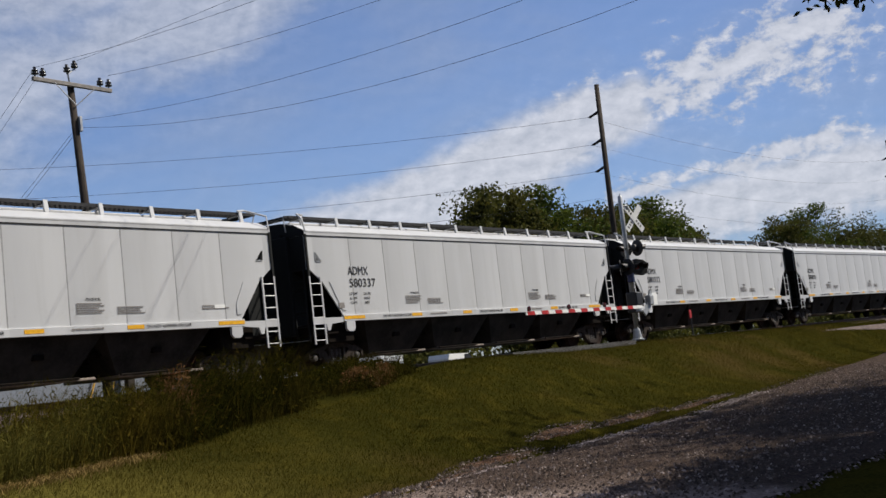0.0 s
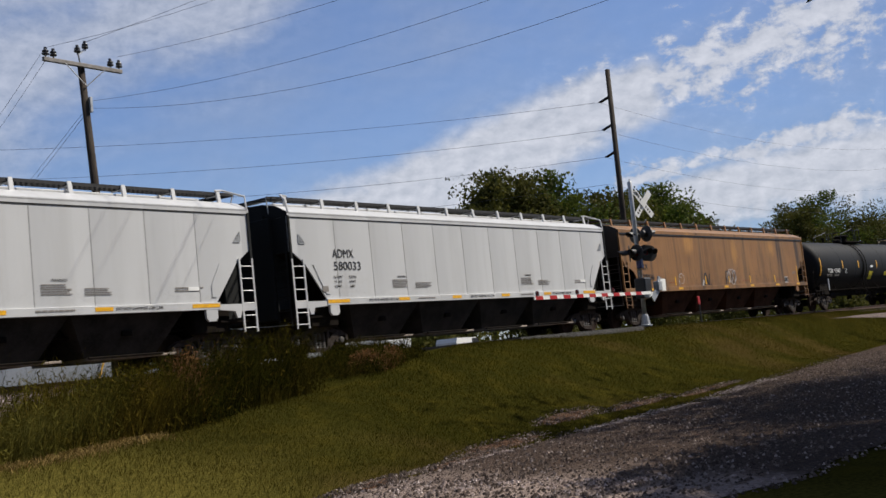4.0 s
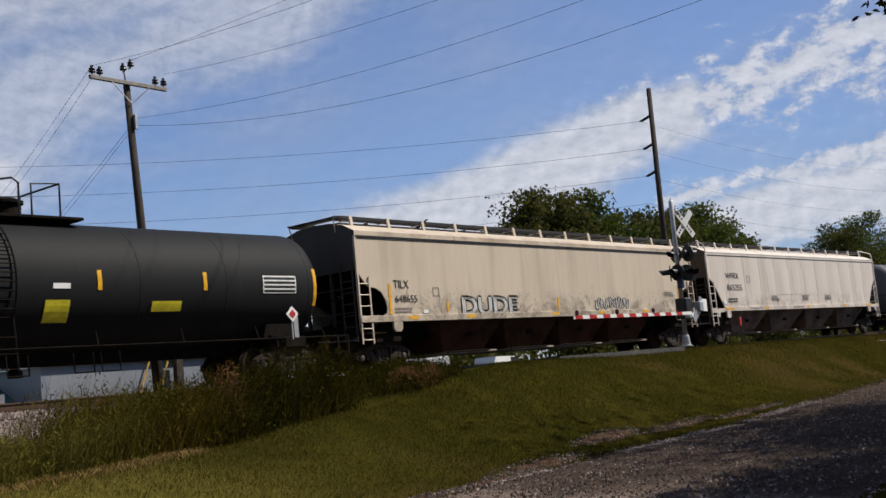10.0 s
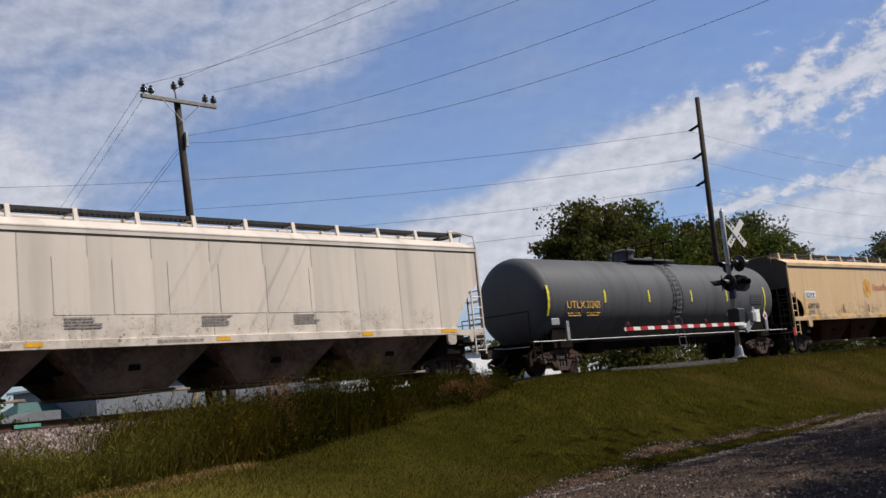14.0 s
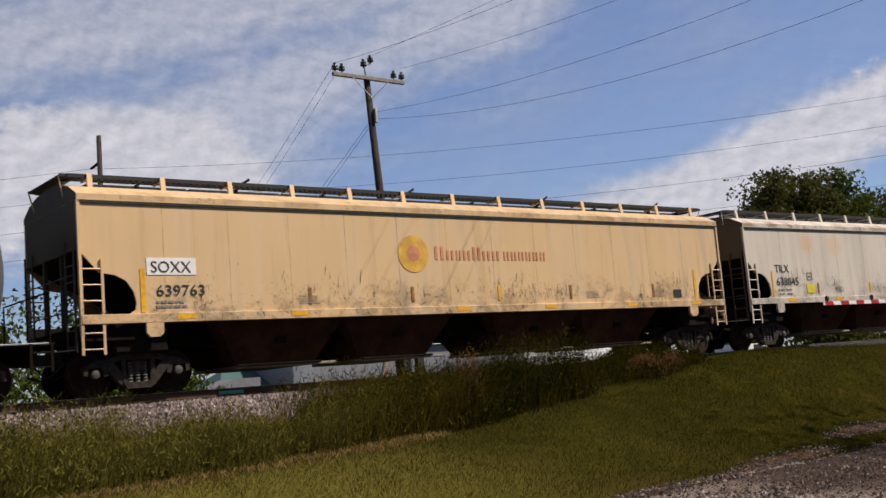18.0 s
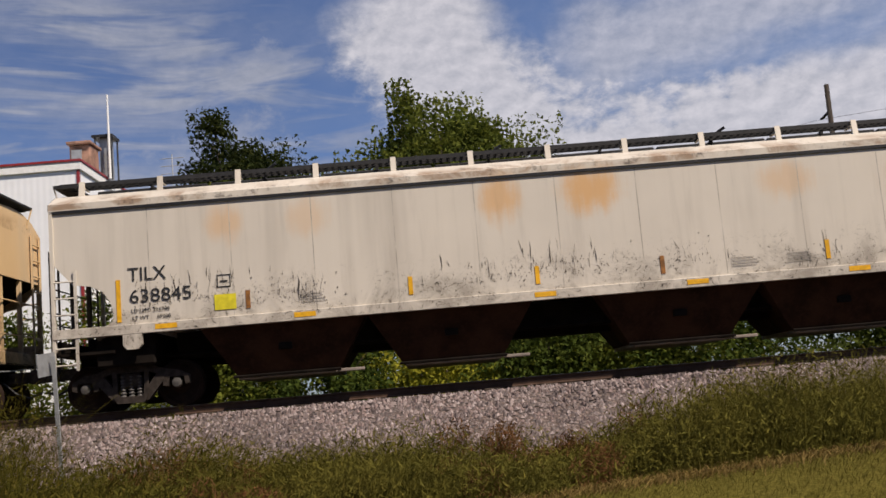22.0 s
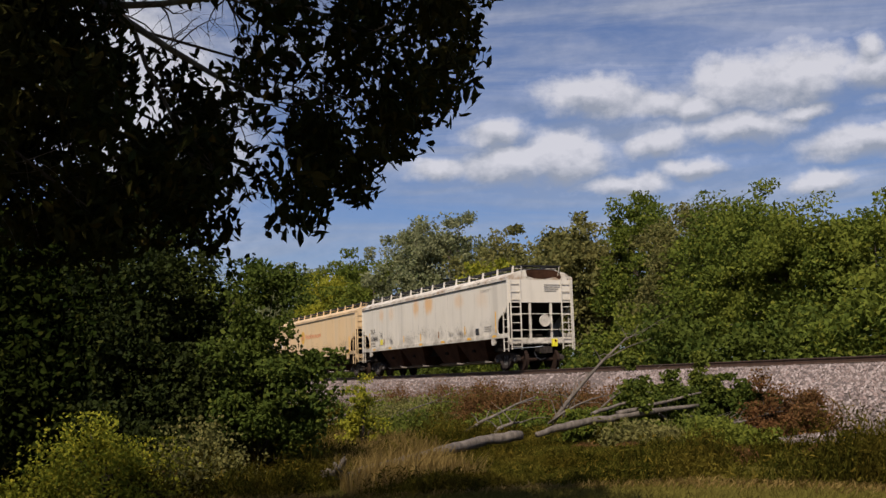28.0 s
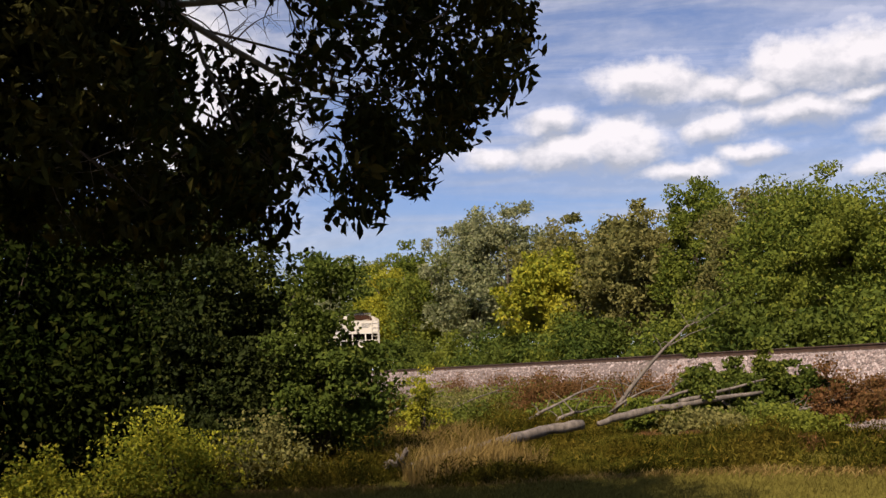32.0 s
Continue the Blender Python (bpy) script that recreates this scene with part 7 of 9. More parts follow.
def motions():
    for car, x0, length in CARS:
        rows = []
        for t in range(33):
            x = x0 - GONE[t]
            a, b = 23 - float(bend(x + 1.3)), 23 - float(bend(x + length - 1.3))
            slope = (b - a) / (length - 2.6)
            rows.append((t, pose(x, a - 1.3 * slope, 1.92, 0, 0, math.degrees(math.atan(slope)))))
        walk(car, rows)
    turns = [(k / 15, -math.degrees(gone(k / 15) / 0.455)) for k in range(481)]
    for ob, x in WHEELS:
        walk(ob, [(t, pose(x, 0, 0.455, 0, a, 0)) for t, a in turns])

# ---- crossing signal ----


def crossing_signal():
    x, y, z = 36.35, 18.4, 1.9
    sig = tagged(new("crossing_signal"), "steel mast with white crossbuck, black lamps and a lowered striped gate", "railway signal")
    sig.matrix_world = pose(x, y, z, 0, 0.8, 0)
    bm = add_lathe(bmesh.new(), [(0.24, 0), (0.24, 0.04), (0.17, 0.06), (0.13, 0.35), (0.11, 0.42)], "z", 12)
    part("base", bm, GALV, sig)
    part("mast", add_lathe(bmesh.new(), [(0.085, 0.3), (0.085, 5.3), (0.06, 5.34)], "z", 14), GALV, sig, smooth=True)
    cb = part("crossbuck_bracket", tube([(0, 0, 4.95), (0.2, -0.12, 4.95), (0.55, -0.14, 4.6)], 0.03, 6), GALV, sig)
    for s in (-1, 1):
        bm = bmesh.new()
        m = Matrix.Translation((0.55, -0.18 - 0.012 * s, 4.5)) @ Matrix.Rotation(radians(-15), 4, "Z") @ Matrix.Rotation(radians(s * 47), 4, "Y")
        add_box(bm, -0.62, 0.62, -0.008, 0.008, -0.12, 0.12, m)
        blade = part("crossbuck_blade", bm, WHITE, cb, "white crossbuck blade")
        bm = bmesh.new()
        for k in range(4 if s < 0 else 8):
            u = -0.5 + k * 0.125
            if s > 0 and 3 <= k <= 4:
                continue
            add_box(bm, u, u + 0.06, -0.011, -0.008, -0.05, 0.05, m)
        part("blade_writing", bm, LETTER, blade)

    def lamp(px, py, pz, turn, arm):
        m = Matrix.Translation((px, py, pz)) @ Matrix.Rotation(radians(turn), 4, "Z")
        bm = add_lathe(bmesh.new(), [(0.30, -0.02), (0.30, 0.0), (0.15, 0.03), (0.13, 0.2), (0.05, 0.24)], "y", 20)
        bmesh.ops.transform(bm, matrix=m, verts=bm.verts)
        head = part("lamp_head", bm, BLACK, arm, "black signal lamp with round backing plate")
        bm = add_lathe(bmesh.new(), [(0.105, -0.035), (0.105, -0.021), (0.09, -0.021)], "y", 16)
        bmesh.ops.transform(bm, matrix=m, verts=bm.verts)
        part("lens", bm, LENS, head, "red lens")
        bm = bmesh.new()
        prev = None
        for k in range(11):
            a = math.pi * (k / 10) * 1.25 - math.pi * 0.125
            c = [bm.verts.new(m @ Vector((0.13 * math.cos(a), d, 0.13 * math.sin(a)))) for d in (-0.02, -0.32 - 0.10 * math.sin(a))]
            if prev:
                bm.faces.new((prev[0], prev[1], c[1], c[0]))
            prev = c
        part("visor", bm, BLACK, head)

    low = part("lamp_arm", tube([(-0.62, 0, 2.62), (0.62, -0.1, 2.62)], 0.035, 6), BLACK, sig)
    lamp(0.22, -0.2, 2.66, -35, low)
    lamp(0.68, -0.14, 2.66, -30, low)
    lamp(-0.42, 0.1, 2.66, 210, low)
    lamp(-0.30, -0.12, 2.66, -100, low)
    up = part("lamp_arm", tube([(-0.1, 0, 3.35), (0.4, -0.2, 3.35)], 0.035, 6), BLACK, sig)
    lamp(0.30, -0.28, 3.36, 70, up)
    lamp(0.28, 0.15, 3.36, -110, up)
    part("junction_box", box(-0.22, -0.02, -0.2, 0.0, 2.1, 2.45, 0.02), plain("blue_box", (0.02, 0.03, 0.12), 0.4), sig)
    mech = part("gate_mechanism", box(-0.12, 0.42, -0.22, 0.22, 1.0, 1.75, 0.04), BLACK, sig)
    part("mechanism_cover", box(-0.30, 0.30, -0.30, -0.22, 1.0, 1.2, 0.02), GALV, mech)
    bm = bmesh.new()
    add_prism(bm, [(0.05, 1.05), (0.25, 0.85), (0.75, 1.2), (0.95, 1.75), (0.80, 1.80), (0.55, 1.35)], -0.33, -0.28)
    cw = part("counterweight_arm", bm, GALV, sig)
    part("counterweight", box(0.55, 0.85, -0.42, -0.20, 1.25, 1.6, 0.02), GALV, cw)
    part("backing_plate", box(0.80, 1.38, -0.30, -0.28, 1.25, 1.70, 0.005), WHITE, cw)
    # the lowered gate: red and white lengths end to end
    gate = part("gate_arm", box(-7.8, 0.0, -0.36, -0.335, 1.12, 1.23), WHITE, sig, "lowered gate arm with red and white stripes")
    for k in range(9):
        a = -7.7 + 0.82 * k
        part("red_stripe", add_prism(bmesh.new(), [(a, 1.117), (a + 0.41, 1.117), (a + 0.37, 1.233), (a - 0.04, 1.233)], -0.366, -0.33), RED, gate)
    for k in (-7.6, -5.2, -2.8):
        part("gate_lamp", add_lathe(bmesh.new(), [(0.05, 1.24), (0.06, 1.27), (0.06, 1.36), (0.02, 1.39)], "z", 10, (k, -0.35, 0)), LENS, gate)
    for ob in (gate, *gate.children):
        ob.matrix_basis = pose(0, 0, 0.0, 0, -1.0, 0) if ob is gate else ob.matrix_basis
    part("finial", tube([(0, 0, 5.3), (0, 0, 5.42)], 0.02, 6), GALV, sig)
    # the far signal's gate housing with its guard rail
    far = tagged(new("crossing_signal"), "far steel signal mast with pale gate housing and guard rail", "railway signal")
    far.matrix_world = pose(55.9, 13.0, 1.45, 0, 0, 12)
    part("mast", add_lathe(bmesh.new(), [(0.09, 0), (0.09, 5.2), (0.06, 5.24)], "z", 12), GALV, far, smooth=True)
    part("housing", box(-0.15, 0.55, 0.12, 0.60, 0.45, 1.05, 0.04), GALV, far, "pale metal gate housing")
    bm = bmesh.new()
    for yy in (0.10, 0.62):
        add_tube(bm, [(-0.2, yy, 0.45), (-0.2, yy, 1.85), (-0.1, yy, 1.98), (0.5, yy, 2.0), (0.6, yy, 1.85), (0.6, yy, 0.45)], 0.03, 6)
        add_tube(bm, [(-0.2, yy, 1.35), (0.6, yy, 1.35)], 0.025, 6)
    for xx in (-0.2, 0.6):
        add_tube(bm, [(xx, 0.10, 1.6), (xx, 0.62, 1.6)], 0.025, 6)
    part("guard_rail", bm, GALV, far, "bent steel guard rail")
    bm = add_lathe(bmesh.new(), [(0.30, -0.02), (0.30, 0.0), (0.15, 0.03), (0.13, 0.2), (0.05, 0.24)], "x", 18, (-0.15, 0.25, 1.75))
    part("lamp_head", bm, BLACK, far, "black signal lamp")
    # a small red marker post by the track
    mk = tagged(new("marker_post"), "short red marker on a thin post beside the rails", "marker post")
    mk.matrix_world = pose(43.8, 19.6, 1.72)
    part("post", tube([(0, 0, 0), (0, 0, 1.0)], 0.03, 6), BLACK, mk)
    part("marker_plate", box(-0.10, 0.10, -0.02, 0.02, 0.9, 1.25, 0.01), RED, mk, "red plate")


def bank_sign():
    s = tagged(new("trackside_sign"), "grey metal sign plate on a thin steel post in the weeds", "sign")
    s.matrix_world = pose(-5.45, 17.0, 0.45, 2.0, -1.5, 0)
    part("post", box(-0.03, 0.03, -0.02, 0.02, -0.2, 2.3, 0.004), GALV, s)
    bm = bmesh.new()
    add_box(bm, -0.30, 0.30, -0.008, 0.008, -0.17, 0.17, Matrix.Translation((-0.10, -0.03, 2.18)) @ Matrix.Rotation(radians(84), 4, "Z") @ Matrix.Rotation(radians(-4), 4, "Y"))
    part("plate", bm, GALV, s)


# ---- poles and cables ----


def cable(a, b, sag, rad=0.012):
    a, b = Vector(a), Vector(b)
    pts = []
    for k in range(25):
        t = k / 24
        p = a.lerp(b, t)
        pts.append((p.x, p.y, p.z - sag * 4 * t * (1 - t)))
    ob = part("power_cable", tube(pts, rad, 5), WIRE)
    tagged(ob, "black overhead power cable strung between poles", "cable", "overhead cables")
    return ob


def insulator(bm_parent, x, y, z, up=1):
    prof = [(0.02, 0), (0.02, 0.06), (0.09, 0.07), (0.10, 0.11), (0.04, 0.13), (0.085, 0.15), (0.09, 0.19), (0.03, 0.21), (0.05, 0.24), (0.04, 0.28)]
    m = shared("insulator", lambda: mesh_of("insulator", add_lathe(bmesh.new(), [(r * 1.15, h * 1.15) for r, h in prof], "z", 12), CERAMIC, True))
    return again("insulator", m, bm_parent, pose(x, y, z), "dark glazed insulator")


def poles():
    a = tagged(new("utility_pole"), "weathered wooden utility pole with crossarm and dark insulators", "utility pole")
    a.matrix_world = pose(22.12, 30.0, 0.72)
    top = Vector((-0.62, 0, 11.55))
    part("pole", tube([(0, 0, -0.5), (-0.31, 0, 5.7), top], [0.17, 0.145, 0.11], 12), WOOD_POLE, a, smooth=True)
    za = 11.42
    arm = part("crossarm", box(-2.1, 0.85, -0.22, -0.10, za, za + 0.13, 0.01), plain("grey_timber", (0.26, 0.24, 0.22), 0.85, 0, 0.4, 5), a, "greyed timber crossarm")
    for s in (-1, 1):
        part("brace", tube([(-0.60 + s * 0.75, -0.23, za + 0.02), (-0.55, -0.16, za - 0.62)], 0.018, 5), GALV, arm)
    for dx in (-2.0, -1.72, 0.42, 0.76):
        insulator(arm, dx, -0.16, za + 0.13)
    part("pole_top_bracket", tube([(-0.62, 0, 11.4), (-0.75, -0.1, 11.85), (-0.5, -0.1, 12.05)], 0.03, 6), GALV, arm)
    insulator(arm, -0.78, -0.1, 11.84)
    insulator(arm, -0.48, -0.1, 12.02)
    part("secondary_rack", box(-0.50, -0.40, -0.20, -0.05, 9.95, 10.45, 0.01), GALV, a)
    base = Vector((22.12, 30.0, 0.72))
    # five wires that come over the lawn to the next pole, behind the viewer
    for p, q, sag in (((-2.0, -0.16, 11.86), (18.8, -8.1, 13.0), 1.44), ((-0.48, -0.1, 12.30), (20.3, -8.1, 13.7), 0.72), ((0.76, -0.16, 12.0), (21.6, -8.1, 13.0), 1.44), ((-0.35, -0.1, 10.35), (20.4, -8.1, 11.72), 1.68), ((-0.35, -0.1, 10.1), (20.4, -8.1, 11.55), 2.40)):
        cable(base + Vector(p), q, sag, 0.0055)
    nxt = tagged(new("utility_pole"), "weathered wooden utility pole with a plain crossarm beside the lawn", "utility pole")
    nxt.matrix_world = pose(20.3, -8.3, 0.0)
    part("pole", tube([(0, 0, -0.5), (0, 0, 13.5)], [0.17, 0.11], 12), WOOD_POLE, nxt, smooth=True)
    part("crossarm", box(-1.6, 1.4, 0.1, 0.22, 12.85, 12.98, 0.01), arm.data.materials[0], nxt)
    far = Vector((44, 100, 9.0))
    for p, q in (((-2.0, -0.16, 11.86), (0, 0, 3)), ((-1.72, -0.16, 11.86), (0.6, 0, 2.6)), ((-0.7, 0, 9.9), (1.4, 0, -1.0)), ((-0.7, 0, 9.75), (1.8, 0, -1.4))):
        cable(base + Vector(p), far + Vector(q), 1.4, 0.0065)
    # taller line pole beyond the crossing, and its neighbours
    places = ((62.0, 32.0, 17.6), (26.2, 66.5, 18.1), (121.0, 29.5, 19.4))
    for n, (x, y, h) in enumerate(places):
        b = tagged(new("transmission_pole"), "tall dark wooden pole with side-mounted line insulators", "utility pole", "line poles")
        lean = 0.45 if n == 0 else 0.1
        b.matrix_world = pose(x - lean, y, 1.0)
        part("pole", tube([(0, 0, -0.5), (lean, 0, h)], [0.22, 0.15], 12), WOOD_POLE, b, smooth=True)
        for zi in (h - 2.05, h - 3.85, h - 5.6):
            br = part("standoff", tube([(lean, 0, zi + 0.34), (lean - 0.06, 0.08, zi + 0.28), (lean - 0.33, 0.56, zi + 0.02), (lean - 0.40, 0.68, zi)], [0.05, 0.10, 0.085, 0.04], 8), CERAMIC, b, "dark line-post insulator")
            part("shed_ring", add_lathe(bmesh.new(), [(0.11, -0.03), (0.11, 0.03)], "z", 10, (lean - 0.20, 0.34, zi + 0.14)), CERAMIC, br)
        part("line_clamp", tube([(lean, 0, h - 7.2), (lean - 0.28, -0.28, h - 7.35)], 0.03, 6), GALV, b)
        if n == 0:
            part("bracket_arm", tube([(lean, 0, h - 8.1), (lean - 0.3, 0, h - 8.12)], 0.05, 6), WHITE, b)
    def tip(n, k):
        x, y, h = places[n]
        return Vector((x - 0.40, y + 0.68, 1.0 + h - (2.05, 3.85, 5.6, 7.35)[k]))
    for k in range(4):
        cable(tip(0, k), tip(1, k), 0.9, 0.010)
        cable(tip(0, k), tip(2, k) + Vector((0, 0, -0.3 * k)), 1.2, 0.007)
        cable(tip(1, k), tip(1, k) + Vector((-62, 48, 1)), 1.2, 0.011)


# ---- buildings ----


def corrugated(name, col, axis, pitch=0.25, relief=0.4):
    n = Nodes(name)
    w = n.node("ShaderNodeTexWave", Scale=0.5 / pitch * 0.64)
    w.bands_direction = axis
    n.link(n.place(), w.inputs["Vector"])
    v = n.noise(0.6, 5, 0.6, n.place())
    c = n.mix(n.ramp(v, 0.4, 0.7, 0, 0.25), col, tuple(k * 0.75 for k in col))
    n.bump(w.outputs["Fac"], relief, 0.03)
    return n.done(c, 0.5, 0.1, 0.4)


def buildings():
    white_x = corrugated("white_sheet_metal", (0.84, 0.85, 0.86), "X", 0.3, 0.14)
    e = tagged(new("grain_elevator"), "tall white sheet-metal grain elevator with dark red trim", "building")
    x0, x1, y0, y1, zt = -20.85, -15.4, 50.0, 63.0, 13.55
    part("wall", box(x0, x1, y0, y1, 0.6, zt), white_x, e)
    red = plain("dark_red_trim", (0.28, 0.025, 0.03), 0.5)
    bm = bmesh.new()
    v = [bm.verts.new(p) for p in ((x0 - 0.2, y0 - 0.12, zt), (x1 + 0.12, y0 - 0.12, zt), (x1 + 0.12, y1, zt), (x0 - 0.2, y1, zt), (x0 - 0.2, y0 - 0.12, zt + 0.4), (x1 + 0.12, y0 - 0.12, zt + 0.4), (x1 + 0.12, y1, zt + 0.4), (x0 - 0.2, y1, zt + 0.4))]
    for f in ((0, 1, 5, 4), (1, 2, 6, 5), (2, 3, 7, 6), (3, 0, 4, 7), (4, 5, 6, 7), (3, 2, 1, 0)):
        bm.faces.new([v[k] for k in f])
    part("roof", bm, WHITE, e)
    part("roof_trim", box(x0 - 0.24, x1 + 0.16, y0 - 0.17, y0 - 0.11, zt + 0.38, zt + 0.48), red, e, "dark red roof trim")
    part("roof_trim", box(x1 + 0.11, x1 + 0.17, y0 - 0.10, y1, zt + 0.38, zt + 0.48), red, e, "dark red roof trim")
    for x in (x0 + 0.08, x1 - 0.02):
        part("corner_trim", box(x - 0.06, x + 0.06, y0 - 0.06, y0 + 0.08, 0.6, zt), red, e, "dark red corner trim")
    rusty = plain("rusty_sheet", (0.42, 0.24, 0.17), 0.75, 0.2, 0.6, 2.0)
    head = part("elevator_head", box(-16.5, -15.5, 52.2, 53.6, zt + 0.4, zt + 1.75, 0.05), rusty, e, "rusted elevator head housing")
    part("head_cap", box(-16.6, -15.4, 52.0, 53.8, zt + 1.75, zt + 1.9, 0.03), rusty, head)
    part("head_panel", box(-16.4, -15.9, 52.15, 52.2, zt + 0.9, zt + 1.5), GALV, head)
    bm = bmesh.new()
    for x in (-15.75, -14.95):
        for y in (53.9, 55.0):
            add_tube(bm, [(x, y, zt + 0.3), (x, y, zt + 2.55)], 0.05, 5)
    add_box(bm, -15.9, -14.85, 53.8, 55.1, zt + 2.5, zt + 2.62)
    part("head_tower", bm, BLACK, e)
    part("duct", box(-15.6, -15.1, 54.1, 54.8, zt + 0.3, zt + 2.5), GALV, e)
    part("antenna", tube([(-15.0, 53.7, zt + 0.3), (-15.0, 53.7, zt + 4.6)], [0.07, 0.045], 8), WHITE, e, "white whip antenna")
    ant = part("roof_antenna", tube([(-12.2, 55, zt - 1), (-12.2, 55, zt + 1.6)], 0.03, 5), GALV, e)
    for k in range(3):
        part("antenna_bar", tube([(-12.8, 55, zt + 0.6 + 0.4 * k), (-11.6, 55, zt + 0.6 + 0.4 * k)], 0.02, 5), GALV, ant)
    part("annex", box(-15.38, -9.0, 55, 63, 0.6, 10.5), GALV, e, "grey lower annex")
    part("annex_panel", box(-14.2, -13.1, 54.93, 55.0, 6.0, 9.0), rusty, e)
    # low sheds behind the crossing
    grey_x = corrugated("grey_sheet_metal", (0.19, 0.205, 0.23), "X", 0.3, 0.12)
    s = tagged(new("grey_shed"), "long low grey metal shed behind the tracks", "building")
    part("wall", box(34.3, 53.3, 58, 68, 0.6, 4.35), grey_x, s)
    part("roof", add_prism(bmesh.new(), [(34.0, 4.35), (53.6, 4.35), (53.6, 4.5), (34.0, 4.5)], 57.7, 68.3), WHITE, s)
    part("post", box(43.2, 43.7, 57.2, 57.6, 0.6, 4.4), WOOD_POLE, s)
    lad = part("yellow_brace", tube([(40.2, 57.8, 1.0), (41.6, 57.8, 4.4)], 0.06, 5), SUN_YEL, s)
    part("yellow_brace", tube([(41.8, 57.8, 1.0), (43.0, 57.8, 4.4)], 0.06, 5), SUN_YEL, s)
    w = tagged(new("white_shed"), "white ribbed metal shed behind the crossing", "building")
    part("wall", box(53.6, 72.0, 58.5, 70, 0.6, 4.9), white_x, w)
    part("roof", add_prism(bmesh.new(), [(53.4, 4.9), (72.3, 4.9), (72.3, 5.1), (53.4, 5.1)], 58.2, 70.2), GALV, w)
    part("door", box(66.0, 69.0, 58.42, 58.5, 0.8, 4.0), GALV, w)
    h = tagged(new("house"), "small house with a teal gabled roof and pale walls", "building")
    part("wall", box(30.9, 35.6, 60.5, 66, 0.6, 2.3), WHITE, h)
    teal = plain("teal_shingles", (0.055, 0.115, 0.11), 0.8)
    bm = bmesh.new()
    v = [bm.verts.new(p) for p in ((30.4, 60.1, 2.2), (36.0, 60.1, 2.2), (36.0, 66.4, 2.2), (30.4, 66.4, 2.2), (32.2, 63.2, 3.65), (35.0, 63.2, 3.65))]
    for f in ((0, 1, 5, 4), (1, 2, 5), (2, 3, 4, 5), (3, 0, 4), (3, 2, 1, 0)):
        bm.faces.new([v[k] for k in f])
    part("roof", bm, teal, h, "teal hipped roof")
    part("window", box(32.4, 33.4, 60.44, 60.5, 1.3, 2.0), BLACK, h)
    slate = plain("grey_roofing", (0.16, 0.165, 0.18), 0.8)
    g = tagged(new("house"), "narrow white gabled house with a grey roof", "building")
    part("wall", box(35.2, 36.6, 58.7, 59.8, 0.6, 4.2), WHITE, g)
    part("roof", add_prism(bmesh.new(), [(34.7, 4.05), (37.1, 4.05), (35.9, 4.85)], 58.4, 59.9), slate, g)
    p = tagged(new("lean_to_shed"), "low shed with a wide grey sloping roof", "building")
    part("wall", box(28.3, 31.6, 58.2, 60.0, 0.6, 2.3), WHITE, p)
    part("roof", add_prism(bmesh.new(), [(27.9, 2.2), (32.0, 2.2), (32.0, 2.95), (30.4, 2.95)], 57.9, 60.0), slate, p)
    t = tagged(new("white_trailer"), "white parked box trailer beyond the rails", "trailer")
    t.matrix_world = pose(28.3, 56.0, 1.0)
    part("body", box(-1.8, 1.8, -1.0, 1.0, 0.35, 1.35, 0.05), WHITE, t)
    for x in (-0.5, 0.5):
        part("wheel", add_lathe(bmesh.new(), [(0.2, -1.02), (0.33, -1.0), (0.33, -0.8), (0.2, -0.8)], "y", 14, (x, 0, 0.33)), BLACK, t)
    v = tagged(new("parked_car"), "small white parked car beyond the crossing", "car")
    v.matrix_world = pose(62.0, 46.0, 1.22)
    bm = bmesh.new()
    add_prism(bm, [(-1.5, 0.35), (1.9, 0.35), (1.95, 0.85), (1.25, 1.0), (0.8, 1.45), (-1.4, 1.5), (-1.55, 1.2)], -0.9, 0.9)
    part("body", bm, WHITE, v)
    part("windscreen", add_prism(bmesh.new(), [(1.22, 1.04), (0.84, 1.40), (0.3, 1.40), (0.3, 1.04)], -0.92, -0.90), BLACK, v)
    for x in (-0.9, 1.3):
        wh = part("wheel", add_lathe(bmesh.new(), [(0.18, -0.92), (0.34, -0.90), (0.34, -0.70), (0.18, -0.70)], "y", 16, (x, 0, 0.34)), BLACK, v)
        part("hub_cap", add_lathe(bmesh.new(), [(0.16, -0.93), (0.05, -0.95)], "y", 12, (x, 0, 0.34)), GALV, wh)
    # road over the crossing
    bm = bmesh.new()
    add_box(bm, 27.2, 35.0, 17.8, 22.15, 1.5, 1.905)
    add_box(bm, 27.2, 35.0, 23.9, 60, 1.1, 1.9)
    ob = part("crossing_road", bm, ROAD)
    tagged(ob, "pale worn asphalt road over the level crossing", "road", kind="structure")
    pl = tagged(new("crossing_planks"), "timber crossing deck between the rails", "crossing deck", kind="structure")
    for k in range(5):
        part("plank", box(27.2, 35.0, 22.36 + 0.255 * k, 22.60 + 0.255 * k, 1.80, 1.90, 0.01), TIE, pl)


# ---- fallen tree and brush on the bank ----


